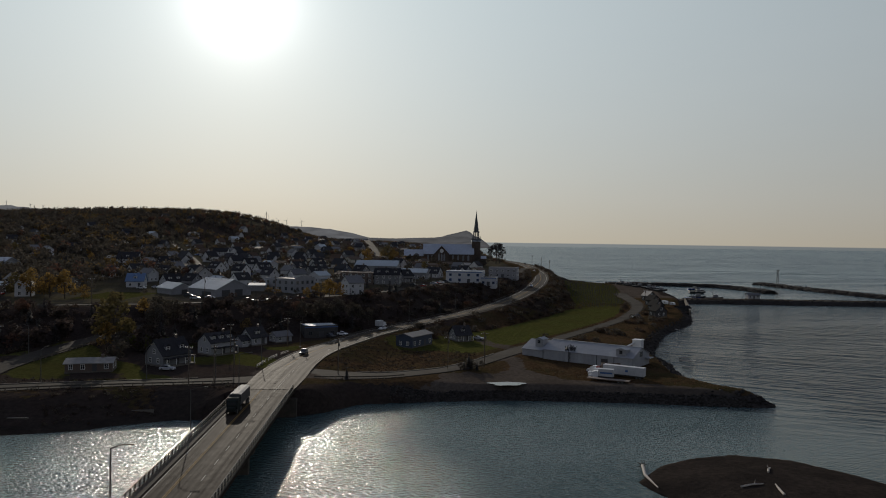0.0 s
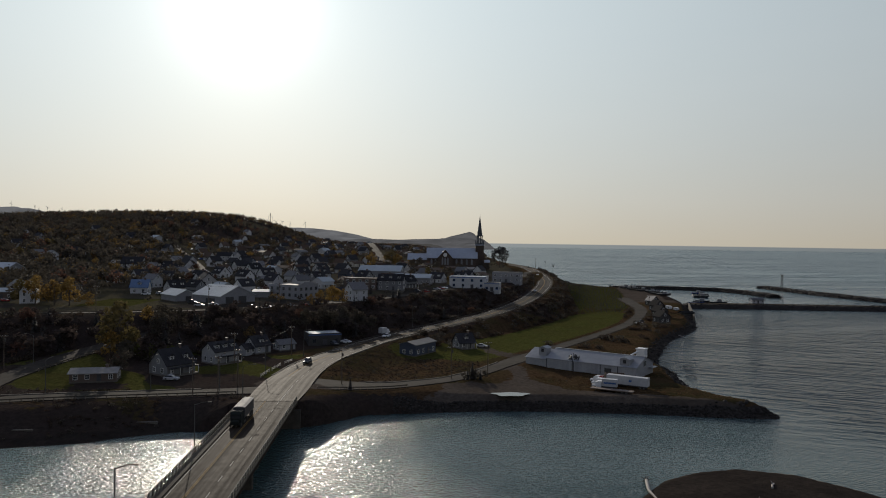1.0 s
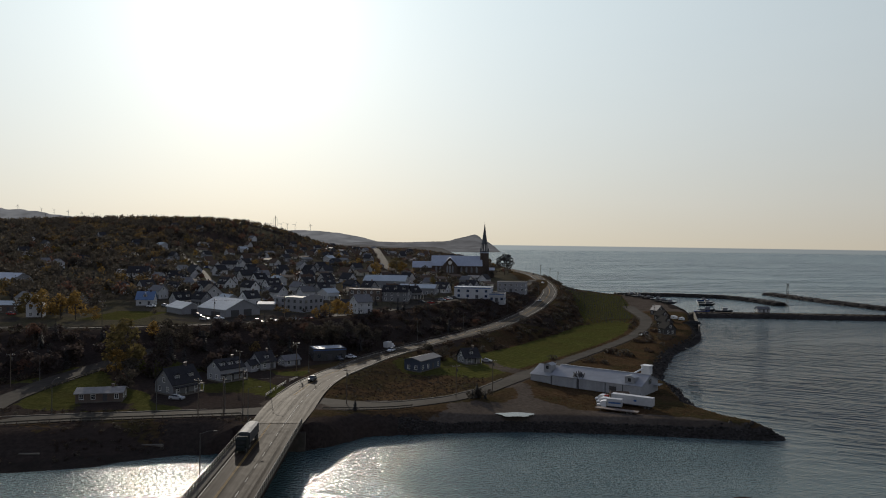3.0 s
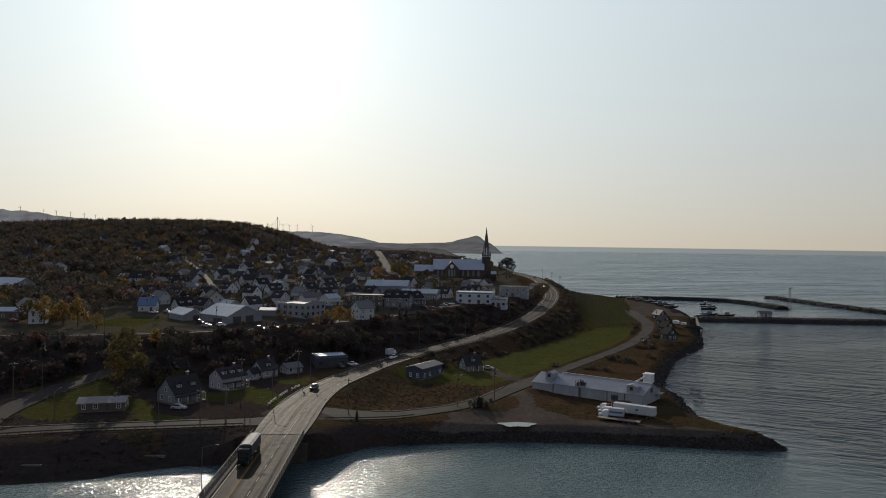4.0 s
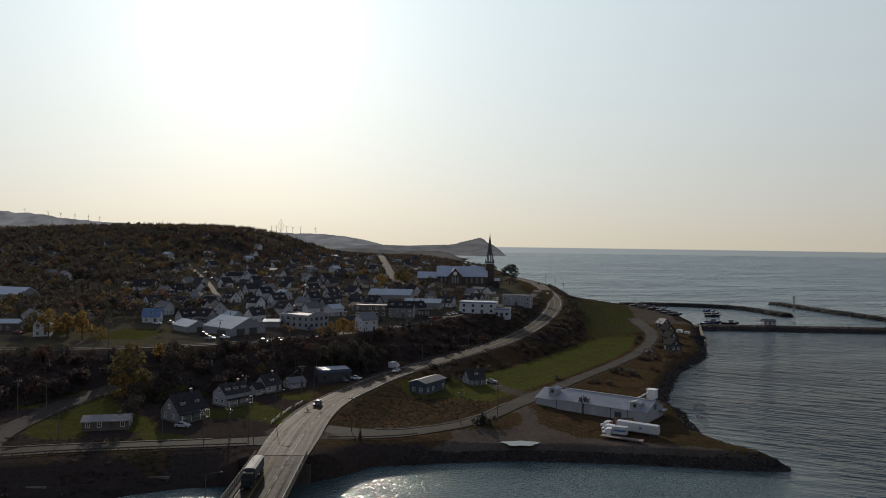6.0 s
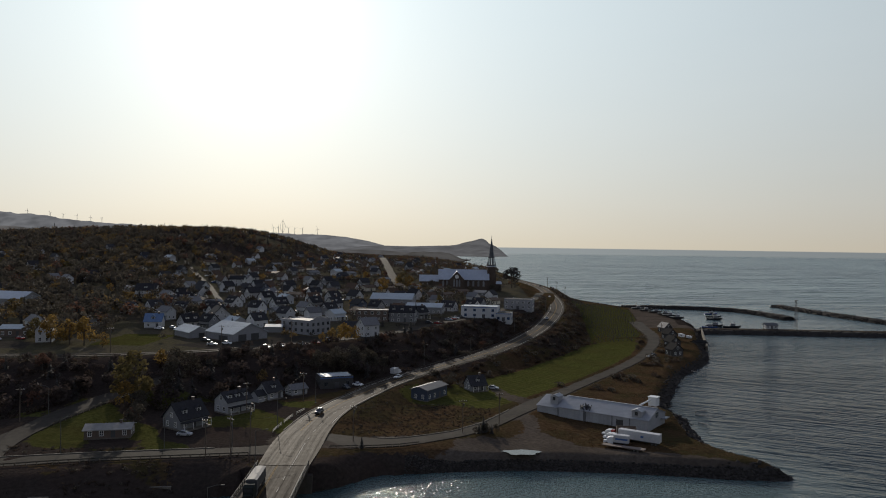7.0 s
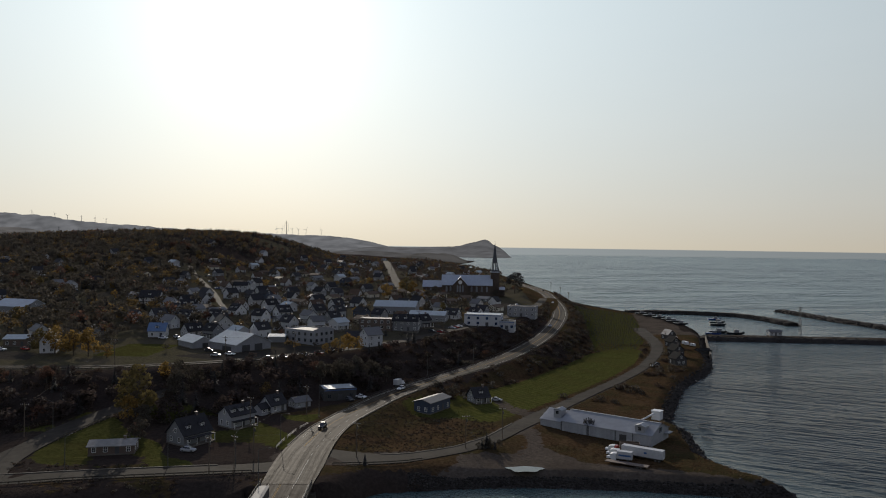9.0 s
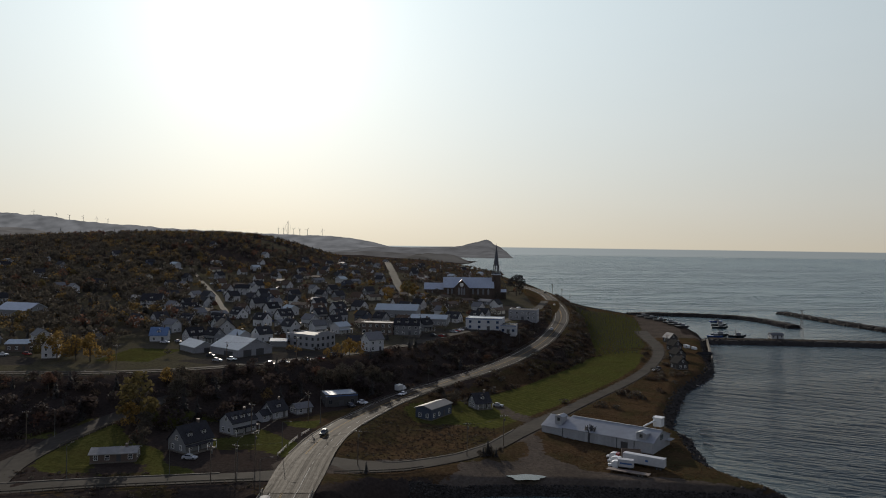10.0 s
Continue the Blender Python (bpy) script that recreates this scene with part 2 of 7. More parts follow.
M["dark_shingle"] = material("dark_shingle", (0.045, 0.045, 0.05), 0.75, 0.25, 1.5, 0.02, 4, per_object=0.35, spec=0.06)
M["brown_shingle"] = material("brown_shingle", (0.10, 0.065, 0.045), 0.75, 0.25, 1.5, 0.02, 4, per_object=0.3, spec=0.2)
M["grey_shingle"] = material("grey_shingle", (0.17, 0.17, 0.175), 0.65, 0.2, 1.5, 0.02, 4, per_object=0.3, spec=0.2)
M["blue_metal_roof"] = material("blue_metal_roof", (0.10, 0.17, 0.30), 0.5, 0.12, 1.0, 0.01, 3)
M["pale_metal_roof"] = material("pale_metal_roof", (0.40, 0.45, 0.48), 0.55, 0.12, 0.8, 0.01, 3, second=(0.31, 0.35, 0.38), spec=0.25)
M["silver_roof"] = material("silver_roof", (0.40, 0.44, 0.50), 0.45, 0.12, 0.6, 0.01, 3, second=(0.32, 0.36, 0.42))
M["ribbed_roof"] = material("ribbed_roof", (0.285, 0.30, 0.32), 0.55, 0.14, 0.6, 0.01, 3, second=(0.22, 0.23, 0.25), patch=0.4, patch_scale=0.15, spec=0.3)
M["flat_roof"] = material("flat_roof", (0.24, 0.23, 0.22), 0.75, 0.25, 0.6, 0.02, 5, second=(0.15, 0.15, 0.14))
M["trim"] = material("trim", (0.70, 0.70, 0.69), 0.5, 0.08, 2)
M["dark_trim"] = material("dark_trim", (0.06, 0.06, 0.065), 0.5, 0.1, 2)
M["blue_trim"] = material("blue_trim", (0.05, 0.11, 0.28), 0.5, 0.1, 2)
M["glass"] = material("glass", (0.025, 0.03, 0.035), 0.06, 0.1, 1.0, spec=0.8)
M["wood_pole"] = material("wood_pole", (0.12, 0.09, 0.065), 0.8, 0.25, 3, 0.01, 10)
M["driftwood"] = material("driftwood", (0.42, 0.38, 0.33), 0.8, 0.2, 3, 0.02, 6)
M["bark"] = material("bark", (0.07, 0.055, 0.042), 0.9, 0.3, 3, 0.03, 5)
M["leaf_green"] = material("leaf_green", (0.100, 0.087, 0.070), 0.75, 0.3, 0.8, per_island=0.45, spec=0.09)
M["leaf_olive"] = material("leaf_olive", (0.145, 0.116, 0.05), 0.75, 0.3, 0.8, per_island=0.45, spec=0.09)
M["leaf_gold"] = material("leaf_gold", (0.17, 0.118, 0.054), 0.75, 0.3, 0.8, per_island=0.45, spec=0.09)
M["leaf_yellow"] = material("leaf_yellow", (0.28, 0.18, 0.058), 0.75, 0.3, 0.8, per_island=0.45, spec=0.09)
M["leaf_rust"] = material("leaf_rust", (0.135, 0.078, 0.058), 0.75, 0.3, 0.8, per_island=0.45, spec=0.09)
M["needle"] = material("needle", (0.056, 0.053, 0.050), 0.8, 0.3, 0.8, per_island=0.4, spec=0.06)
M["thicket_leaf"] = material("thicket_leaf", (0.078, 0.061, 0.055), 0.8, 0.3, 0.8, per_island=0.3, spec=0.05)
M["shrub"] = material("shrub", (0.084, 0.062, 0.048), 0.8, 0.4, 0.5, per_island=0.4, spec=0.05)
M["green_blade"] = material("green_blade", (0.105, 0.110, 0.034), 0.8, 0.3, 0.5, per_island=0.3, spec=0.03)
M["dry_blade"] = material("dry_blade", (0.120, 0.076, 0.042), 0.8, 0.3, 0.5, per_island=0.4, spec=0.03)
M["rubber"] = material("rubber", (0.02, 0.02, 0.02), 0.8, 0.2, 4)
M["paint_white"] = material("paint_white", (0.66, 0.67, 0.68), 0.42, 0.04, 1, spec=0.15)
M["trailer_skin"] = material("trailer_skin", (0.46, 0.465, 0.48), 0.5, 0.08, 1.2, 0.006, 1.6, second=(0.38, 0.385, 0.40), spec=0.12)
M["dull_paint"] = material("dull_paint", (0.02, 0.024, 0.022), 0.8, 0.2, 1, spec=0.08)
M["pale_wall"] = material("pale_wall", (0.27, 0.275, 0.295), 0.75, 0.10, 1.5, 0.01, 7, second=(0.21, 0.21, 0.22), spec=0.1)
M["tar_roof"] = material("tar_roof", (0.020, 0.020, 0.021), 0.9, 0.3, 1.5, 0.02, 4, spec=0.03)
M["bridge_concrete"] = material("bridge_concrete", (0.10, 0.088, 0.074), 0.9, 0.25, 0.8, 0.006, 20, second=(0.06, 0.052, 0.044), patch=0.5, patch_scale=0.3, spec=0.05)
M["spire_metal"] = material("spire_metal", (0.10, 0.105, 0.115), 0.6, 0.15, 1.0, second=(0.07, 0.072, 0.078), spec=0.15)
M["paint_dark"] = material("paint_dark", (0.02, 0.022, 0.026), 0.40, 0.1, 1)
M["paint_silver"] = material("paint_silver", (0.38, 0.39, 0.41), 0.45, 0.05, 1, metallic=0.2, spec=0.15)
M["paint_red"] = material("paint_red", (0.25, 0.025, 0.02), 0.25, 0.1, 1)
M["paint_blue"] = material("paint_blue", (0.03, 0.06, 0.20), 0.25, 0.1, 1)
M["puddle"] = material("puddle", (0.07, 0.075, 0.072), 0.10, 0.1, 1, spec=0.3)
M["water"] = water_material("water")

for leaf in ("leaf_green", "leaf_olive", "leaf_gold", "leaf_yellow", "leaf_rust", "shrub", "thicket_leaf", "green_blade", "dry_blade"):
    nt = M[leaf].node_tree
    bsdf = nt.nodes["Principled BSDF"]
    tl = nt.nodes.new("ShaderNodeBsdfTranslucent")
    ms = nt.nodes.new("ShaderNodeMixShader")
    ms.inputs[0].default_value = 0.45 if leaf in ("leaf_gold", "leaf_yellow", "leaf_rust", "green_blade", "dry_blade") else 0.35
    nt.links.new(bsdf.inputs["Base Color"].links[0].from_socket, tl.inputs[0])
    nt.links.new(bsdf.outputs[0], ms.inputs[1])
    nt.links.new(tl.outputs[0], ms.inputs[2])
    nt.links.new(ms.outputs[0], nt.nodes["Material Output"].inputs[0])


def hazed(name, color, haze_glow, amount):
    """Distant land, the haze of kilometres of bright air put in as uneven glow."""
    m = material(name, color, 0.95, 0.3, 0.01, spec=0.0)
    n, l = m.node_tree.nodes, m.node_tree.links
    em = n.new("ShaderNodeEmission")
    em.inputs[0].default_value = (*haze_glow, 1)
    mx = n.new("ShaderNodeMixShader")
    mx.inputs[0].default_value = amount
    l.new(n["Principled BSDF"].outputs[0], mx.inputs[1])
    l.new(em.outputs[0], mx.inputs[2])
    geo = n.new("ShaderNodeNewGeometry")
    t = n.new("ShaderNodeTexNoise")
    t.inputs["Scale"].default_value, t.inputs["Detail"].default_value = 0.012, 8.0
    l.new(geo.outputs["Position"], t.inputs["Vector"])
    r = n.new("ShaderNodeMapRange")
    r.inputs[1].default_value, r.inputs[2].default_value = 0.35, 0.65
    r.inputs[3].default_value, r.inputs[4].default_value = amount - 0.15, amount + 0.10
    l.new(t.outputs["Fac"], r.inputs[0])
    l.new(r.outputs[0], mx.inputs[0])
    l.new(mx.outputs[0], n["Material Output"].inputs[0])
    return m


# ---- mesh helpers ----
def bm_mesh(name, bm, mat):
    me = bpy.data.meshes.new(name)
    bm.to_mesh(me)
    bm.free()
    me.materials.append(mat)
    return me


def mesh_of(name, verts, faces, mats, index=None, smooth=False):
    me = bpy.data.meshes.new(name)
    me.from_pydata([tuple(v) for v in verts], [], [tuple(f) for f in faces])
    for m in (mats if isinstance(mats, (list, tuple)) else [mats]):
        me.materials.append(m)
    if index is not None:
        me.polygons.foreach_set("material_index", np.asarray(index, dtype=np.int32))
    if smooth:
        me.polygons.foreach_set("use_smooth", np.ones(len(me.polygons), dtype=bool))
    me.update()
    return me


def part(name, bm, mat, parent, label=""):
    """Links a bmesh as one mesh object under a thing or a part."""
    me = bpy.data.meshes.new(name)
    bmesh.ops.recalc_face_normals(bm, faces=bm.faces)
    bm.to_mesh(me)
    bm.free()
    me.materials.append(mat)
    ob = new(name, me)
    if parent is not None:
        ob.parent = parent
    if label:
        ob["label"] = label
    return ob


def thing(name, label, category, m=None, group="", kind=""):
    ob = tagged(new(name), label, category, group, kind)
    if m is not None:
        ob.matrix_basis = m
    return ob


def box(bm, x0, y0, z0, x1, y1, z1, bevel=0.0):
    vs = [bm.verts.new(p) for p in ((x0, y0, z0), (x1, y0, z0), (x1, y1, z0), (x0, y1, z0), (x0, y0, z1), (x1, y0, z1), (x1, y1, z1), (x0, y1, z1))]
    fs = [bm.faces.new([vs[i] for i in f]) for f in ((0, 3, 2, 1), (4, 5, 6, 7), (0, 1, 5, 4), (1, 2, 6, 5), (2, 3, 7, 6), (3, 0, 4, 7))]
    if bevel:
        es = list({e for f in fs for e in f.edges})
        bmesh.ops.bevel(bm, geom=es, offset=bevel, segments=1, affect="EDGES")
    return bm


def boxes(*args, bevel=0.0):
    bm = bmesh.new()
    for a in args:
        box(bm, *a, bevel=bevel)
    return bm


def prism(outline, z0, z1):
    """An upright prism over a plan outline."""
    bm = bmesh.new()
    lo = [bm.verts.new((x, y, z0)) for x, y in outline]
    hi = [bm.verts.new((x, y, z1)) for x, y in outline]
    bm.faces.new(lo[::-1])
    bm.faces.new(hi)
    for i in range(len(lo)):
        j = (i + 1) % len(lo)
        bm.faces.new((lo[i], lo[j], hi[j], hi[i]))
    return bm


def extrude_y(profile, y0, y1):
    """A prism along y from an outline of (x, z)."""
    bm = bmesh.new()
    a = [bm.verts.new((x, y0, z)) for x, z in profile]
    b = [bm.verts.new((x, y1, z)) for x, z in profile]
    bm.faces.new(a)
    bm.faces.new(b[::-1])
    for i in range(len(a)):
        j = (i + 1) % len(a)
        bm.faces.new((a[j], a[i], b[i], b[j]))
    return bm


def tube(bm, p, q, r0, r1=None, n=8):
    p, q = Vector(p), Vector(q)
    r1 = r0 if r1 is None else r1
    d = (q - p).normalized()
    u = d.orthogonal().normalized()
    v = d.cross(u)
    rings = []
    for c, r in ((p, r0), (q, r1)):
        rings.append([bm.verts.new(c + r * (math.cos(2 * math.pi * i / n) * u + math.sin(2 * math.pi * i / n) * v)) for i in range(n)])
    for i in range(n):
        j = (i + 1) % n
        bm.faces.new((rings[0][i], rings[0][j], rings[1][j], rings[1][i]))
    bm.faces.new(rings[0][::-1])
    bm.faces.new(rings[1])
    return bm


def tubes(*args, n=8):
    bm = bmesh.new()
    for a in args:
        tube(bm, *a, n=n)
    return bm


def smooth_line(points, step):
    """Catmull-Rom samples through control points of any dimension."""
    pts = [np.array(p, float) for p in points]
    pts = [2 * pts[0] - pts[1], *pts, 2 * pts[-1] - pts[-2]]
    out = []
    for a, b, c, d in zip(pts, pts[1:], pts[2:], pts[3:]):
        k = max(2, int(np.linalg.norm((c - b)[:2]) / step))
        for i in range(k):
            u = i / k
            out.append(0.5 * (2 * b + (c - a) * u + (2 * a - 5 * b + 4 * c - d) * u * u + (3 * b - a - 3 * c + d) * u ** 3))
    out.append(pts[-2])
    return np.array(out)


def line_distance(X, Y, line):
    """Distance to a polyline, and the height of its nearest point (third column) where it has one."""
    best = np.full(X.shape, 1e9)
    zz = np.zeros(X.shape)
    ww = np.zeros(X.shape)
    for a, b in zip(line[:-1], line[1:]):
        d = b[:2] - a[:2]
        k = np.clip(((X - a[0]) * d[0] + (Y - a[1]) * d[1]) / max(1e-9, d @ d), 0, 1)
        r = np.hypot(X - a[0] - k * d[0], Y - a[1] - k * d[1])
        near = r < best
        best = np.where(near, r, best)
        if len(a) > 2:
            zz = np.where(near, a[2] + k * (b[2] - a[2]), zz)
        if len(a) > 3:
            ww = np.where(near, a[3] + k * (b[3] - a[3]), ww)
    return best, zz, ww


def inside(X, Y, poly):
    c = np.zeros(X.shape, bool)
    for (x0, y0), (x1, y1) in zip(poly, np.roll(poly, -1, axis=0)):
        hit = ((y0 > Y) != (y1 > Y)) & (X < (x1 - x0) * (Y - y0) / ((y1 - y0) or 1e-9) + x0)
        c ^= hit
    return c


def signed(X, Y, poly):
    """Distance to a closed outline, positive inside."""
    p = np.array(poly, float)
    d, _, _ = line_distance(X, Y, np.vstack([p, p[:1]]))
    return np.where(inside(X, Y, p), d, -d)


def smoothstep(x):
    x = np.clip(x, 0, 1)
    return x * x * (3 - 2 * x)


def wobble(X, Y, size, seed=0.0):
    """A cheap smooth pseudo-random field in -1..1."""
    x, y = X / size + seed, Y / size - seed * 1.7
    return (np.sin(x * 1.3 + 1.7 * np.sin(y * 0.9 + seed)) + np.sin(y * 1.7 + 1.3 * np.sin(x * 1.1 - seed)) + np.sin((x + y) * 2.3 + seed)) / 3


# ---- plan of the land ----
# coast: river bank from the left, round the point, up the sea side, past the bay to the cape
COAST = smooth_line([(-420, 120), (-200, 146), (-97, 162), (-77, 171), (-57, 181), (-36, 185), (-27, 193), (-21, 199), (0, 202.5), (19, 205), (50, 204), (77, 200.5), (90, 200.5), (91.5, 205), (84, 222), (79.5, 235), (82, 257), (84, 272), (80.5, 278), (86, 297), (102, 339), (109, 356), (127, 385), (141, 413), (150, 444), (165, 495), (177, 536)], 11)
COAST2 = smooth_line([(190, 600), (196, 680), (183, 740), (153, 819), (132, 923), (124, 1157), (115, 1323), (90, 1492), (-43, 2067), (-20, 2350), (26, 2585)], 90)
LAND = np.vstack([COAST, COAST2, [(60, 2900), (-500, 3300), (-4200, 4900), (-6000, 4900), (-6000, 120)]])
PLATEAU = np.vstack([smooth_line([(-900, 250), (-400, 258), (-180, 272), (-138, 278), (-107, 292), (-82, 312), (-65, 328), (-37, 352), (-8, 410), (22, 440), (45, 500), (60, 580), (72, 680), (72, 780), (60, 900), (50, 1150), (20, 1400)], 30), [(-300, 2200), (-6000, 4000), (-6000, 250)]])
# centre line, height and width of each road
HIGHWAY = smooth_line([(-43.5, 184, 6.5, 13), (-44.4, 200, 6.25, 14.3), (-45, 214, 6.15, 14.2), (-44.8, 225, 6.1, 13.3), (-43.9, 238, 6.15, 12.6), (-41.8, 250, 6.2, 11.6), (-38.8, 262, 6.25, 10.8), (-34.5, 275, 6.35, 10.4), (-30.6, 286.7, 6.5, 10), (-24.3, 300.7, 6.75, 9.6), (-17.1, 314.6, 7.0, 9.6), (-4.4, 335.3, 7.7, 10.4), (10, 357, 8.6, 11.2), (25, 382, 9.8, 11.5), (40, 416, 11.4, 11.5), (55, 462, 13.2, 11.5), (71, 533, 15.5, 11.5), (79, 597, 17, 11.5), (83, 675, 18, 11.5), (85, 753, 18.8, 11.5), (80, 830, 19.3, 11.5), (66, 930, 19.5, 11)], 4)
SHORE_ROAD = smooth_line([(-44, 209, 6.15, 19), (-36, 211, 5.7, 15), (-27.5, 211.8, 5.2, 11), (-17, 213.8, 4.9, 8.2), (-8.5, 219.2, 4.7, 7), (0.6, 226, 4.55, 6.2), (6, 232.5, 4.5, 6.2), (11.2, 239, 4.45, 6.2), (19.5, 254.5, 4.4, 6.6), (29, 272, 4.3, 7.5), (42, 294, 4.2, 6.0), (59, 323, 4.1, 5.6), (78, 355, 4.0, 5.6), (99, 396, 3.9, 5.8), (119.5, 450, 3.8, 6.6), (130, 495, 3.7, 8), (134.5, 537, 3.6, 9), (140, 580, 3.5, 10)], 4)
LEFT_ROAD = smooth_line([(-47, 200, 6.2, 10), (-56, 198.5, 6.0, 8), (-66, 197, 5.8, 7.5), (-99, 191, 5.5, 7.5), (-118, 186, 5.4, 8.5), (-150, 178, 5.4, 8.5), (-260, 160, 5.4, 8.5)], 4)
HILL_ROAD = smooth_line([(-128, 185, 5.4, 20), (-128, 193, 5.5, 15), (-128, 202, 5.65, 10.5), (-127, 215, 6.4, 8), (-125, 230, 7.4, 9.5), (-120, 246, 8.8, 9.5), (-113, 262, 10.5, 9), (-108, 272, 11.6, 8)], 4)
EDGE_ROAD = smooth_line([(-300, 275, 17, 6.5), (-180, 283, 17.2, 6.5), (-140, 288, 17.3, 6.5), (-108, 301, 17.2, 6.5), (-84, 320, 17.0, 8), (-66, 338, 17.0, 9), (-38, 366, 17.4, 8), (-14, 405, 18, 7), (10, 450, 18.8, 7), (40, 520, 19.2, 7), (62, 600, 18.8, 7), (76, 680, 18.4, 7)], 5)
STREET = smooth_line([(-146, 455, 22.6, 4.2), (-157, 481, 23.6, 4.2), (-176, 526, 25.8, 4.0), (-197, 575, 28.2, 3.8), (-238, 657, 35.0, 3.6), (-277, 739, 42.3, 3.4)], 6)
UPPER_STREET = smooth_line([(-46, 630, 23.4, 9), (-58, 700, 25, 9), (-70, 780, 28, 9), (-84, 880, 33, 9), (-98, 980, 38, 9), (-112, 1080, 41, 9)], 8)
ROADS = [HIGHWAY, SHORE_ROAD, LEFT_ROAD, HILL_ROAD, EDGE_ROAD, STREET, UPPER_STREET]
GRAVEL_LOT = [(-7, 205), (0, 202.5), (20, 204), (50, 203), (74, 200), (84, 204), (66, 211), (38, 217), (27, 232), (27, 252), (22, 258), (15, 244), (14, 232), (6, 222), (0, 220), (-1, 211)]
FIELD = [(-4, 270), (12, 262), (26, 282), (52, 322), (74, 360), (94, 400), (111, 450), (104, 470), (75, 430), (52, 385), (30, 345), (10, 318)]
ROWS_FIELD = [(80, 440), (110, 458), (124, 500), (130, 545), (145, 600), (158, 680), (142, 735), (112, 755), (102, 700), (98, 640), (92, 540)]
VERGE = [(-37, 221), (-27, 219), (-16, 220), (-4, 229), (7, 242), (14, 257), (12, 262), (-2, 276), (-10, 300), (-18, 298), (-27, 281), (-32, 263), (-35, 245), (-37, 232)]
PARKING = [[(-126, 318), (-100, 306), (-64, 334), (-58, 350), (-84, 356), (-92, 336), (-110, 330)], [(-32, 398), (-12, 404), (6, 436), (-6, 440), (-30, 428)], [(-222, 300), (-180, 300), (-186, 318), (-222, 326)], [(26, 540), (50, 545), (52, 590), (34, 600)]]
CORNER_LAWN = [(-124, 211), (-121, 203), (-115, 199), (-103, 200), (-107, 214), (-112, 226), (-116, 240), (-121, 232)]
DRIVE = [(13, 303), (17, 303), (22, 288), (31, 277), (27, 270), (20, 276), (16, 288)]
PATCH = [(8, 230), (10.5, 237), (16, 243), (21, 246), (22, 235), (18, 225), (11, 222.5), (7.5, 225.5)]
RIVER_VERGE = [(-30, 204), (-26, 205.5), (-18, 209), (-9, 214.5), (-3, 218.5), (-1.5, 213), (-4, 208), (-12, 205), (-22, 203)]
SANDBAR = [(36.5, 136.5), (40, 141.5), (44, 147), (52, 152.5), (62, 155.5), (73, 152), (81, 143), (88, 131), (100, 105), (92, 92), (60, 95), (42, 118), (40, 127), (37.5, 132.5)]
HARBOUR = [(133, 540), (178, 538), (330, 532), (330, 552), (215, 560), (196, 600), (204, 670), (178, 710), (162, 700), (149, 620)]


def height(X, Y):
    """Ground height in metres over the water."""
    X, Y = np.asarray(X, float), np.asarray(Y, float)
    sd = signed(X, Y, LAND)
    far_beach = smoothstep((Y - 560) / 200)
    rise = (0.5 + 0.25 * smoothstep((X + 5) / 12) * smoothstep((214 - Y) / 6)) * (1 - far_beach) + 0.07 * far_beach
    z = np.where(sd < 0, np.maximum(-4, sd * 0.35 - 0.1), np.minimum(3.6 + 0.004 * np.clip(sd, 0, 60), rise * sd - 0.1))
    left_bank = (X < -58) & (Y < 205)
    z = np.where(left_bank & (sd > 0), np.minimum(4.6, sd * 0.26 - 0.1), z)
    z = np.where(sd > 8, z + 1.7 * smoothstep((-X - 25) / 30) * smoothstep((Y - 196) / 14), z)
    bar = signed(X, Y, SANDBAR)
    z = np.maximum(z, np.where(bar > 0, np.minimum(1.5, 0.11 * bar) - 0.05, -4))
    pd = signed(X, Y, PLATEAU)
    width = 42 + 18 * smoothstep((X - 20) / 60)
    up_part = smoothstep((pd + width) / width)
    base = 17.3 + 0.043 * np.clip(Y - 350, 0, 330) + 1.2 * wobble(X, Y, 90, 2.0) * smoothstep((pd - 20) / 80)
    base -= smoothstep((X + 90) / 130) * 0.030 * np.clip(Y - 350, 0, 330)
    hx = X + 405
    hill = np.exp(-np.where(hx > 0, (np.abs(hx) / 172) ** 3.6, (np.abs(hx) / 430) ** 2.4) - np.abs((Y - 1080) / 330) ** 2.2)
    base += 44 * hill + 1.5 * wobble(X, Y, 160, 5.0) * smoothstep((Y - 700) / 200)
    ridge = np.exp(-((X + 175) / 170) ** 2 - ((Y - 1150) / 260) ** 2)
    base += 5 * ridge
    z = np.where(sd > 0, z + (base - z) * up_part, z)
    for line in ROADS:
        near = (X > line[:, 0].min() - 30) & (X < line[:, 0].max() + 30) & (Y > line[:, 1].min() - 30) & (Y < line[:, 1].max() + 30)
        if not near.any():
            continue
        d, rz, rw = line_distance(X[near], Y[near], line[::2])
        k = 1 - smoothstep((d - rw / 2 - 1.5) / 14)
        lower = np.where(d < rw / 2 + 1.2, 0.22, 0.0)
        z[near] = np.where(sd[near] > -1, z[near] * (1 - k) + (rz - lower) * k, z[near])
    return z


# ---- ground ----
rows_y = 88 * np.exp(np.linspace(0, math.log(3300 / 88), 520))
cols_u = np.linspace(-1.0, 0.72, 460)
GX = cols_u[None, :] * (rows_y[:, None] + 90)
GY = np.repeat(rows_y[:, None], len(cols_u), 1)
GZ = height(GX.ravel(), GY.ravel()).reshape(GX.shape)
nr, nc = GX.shape


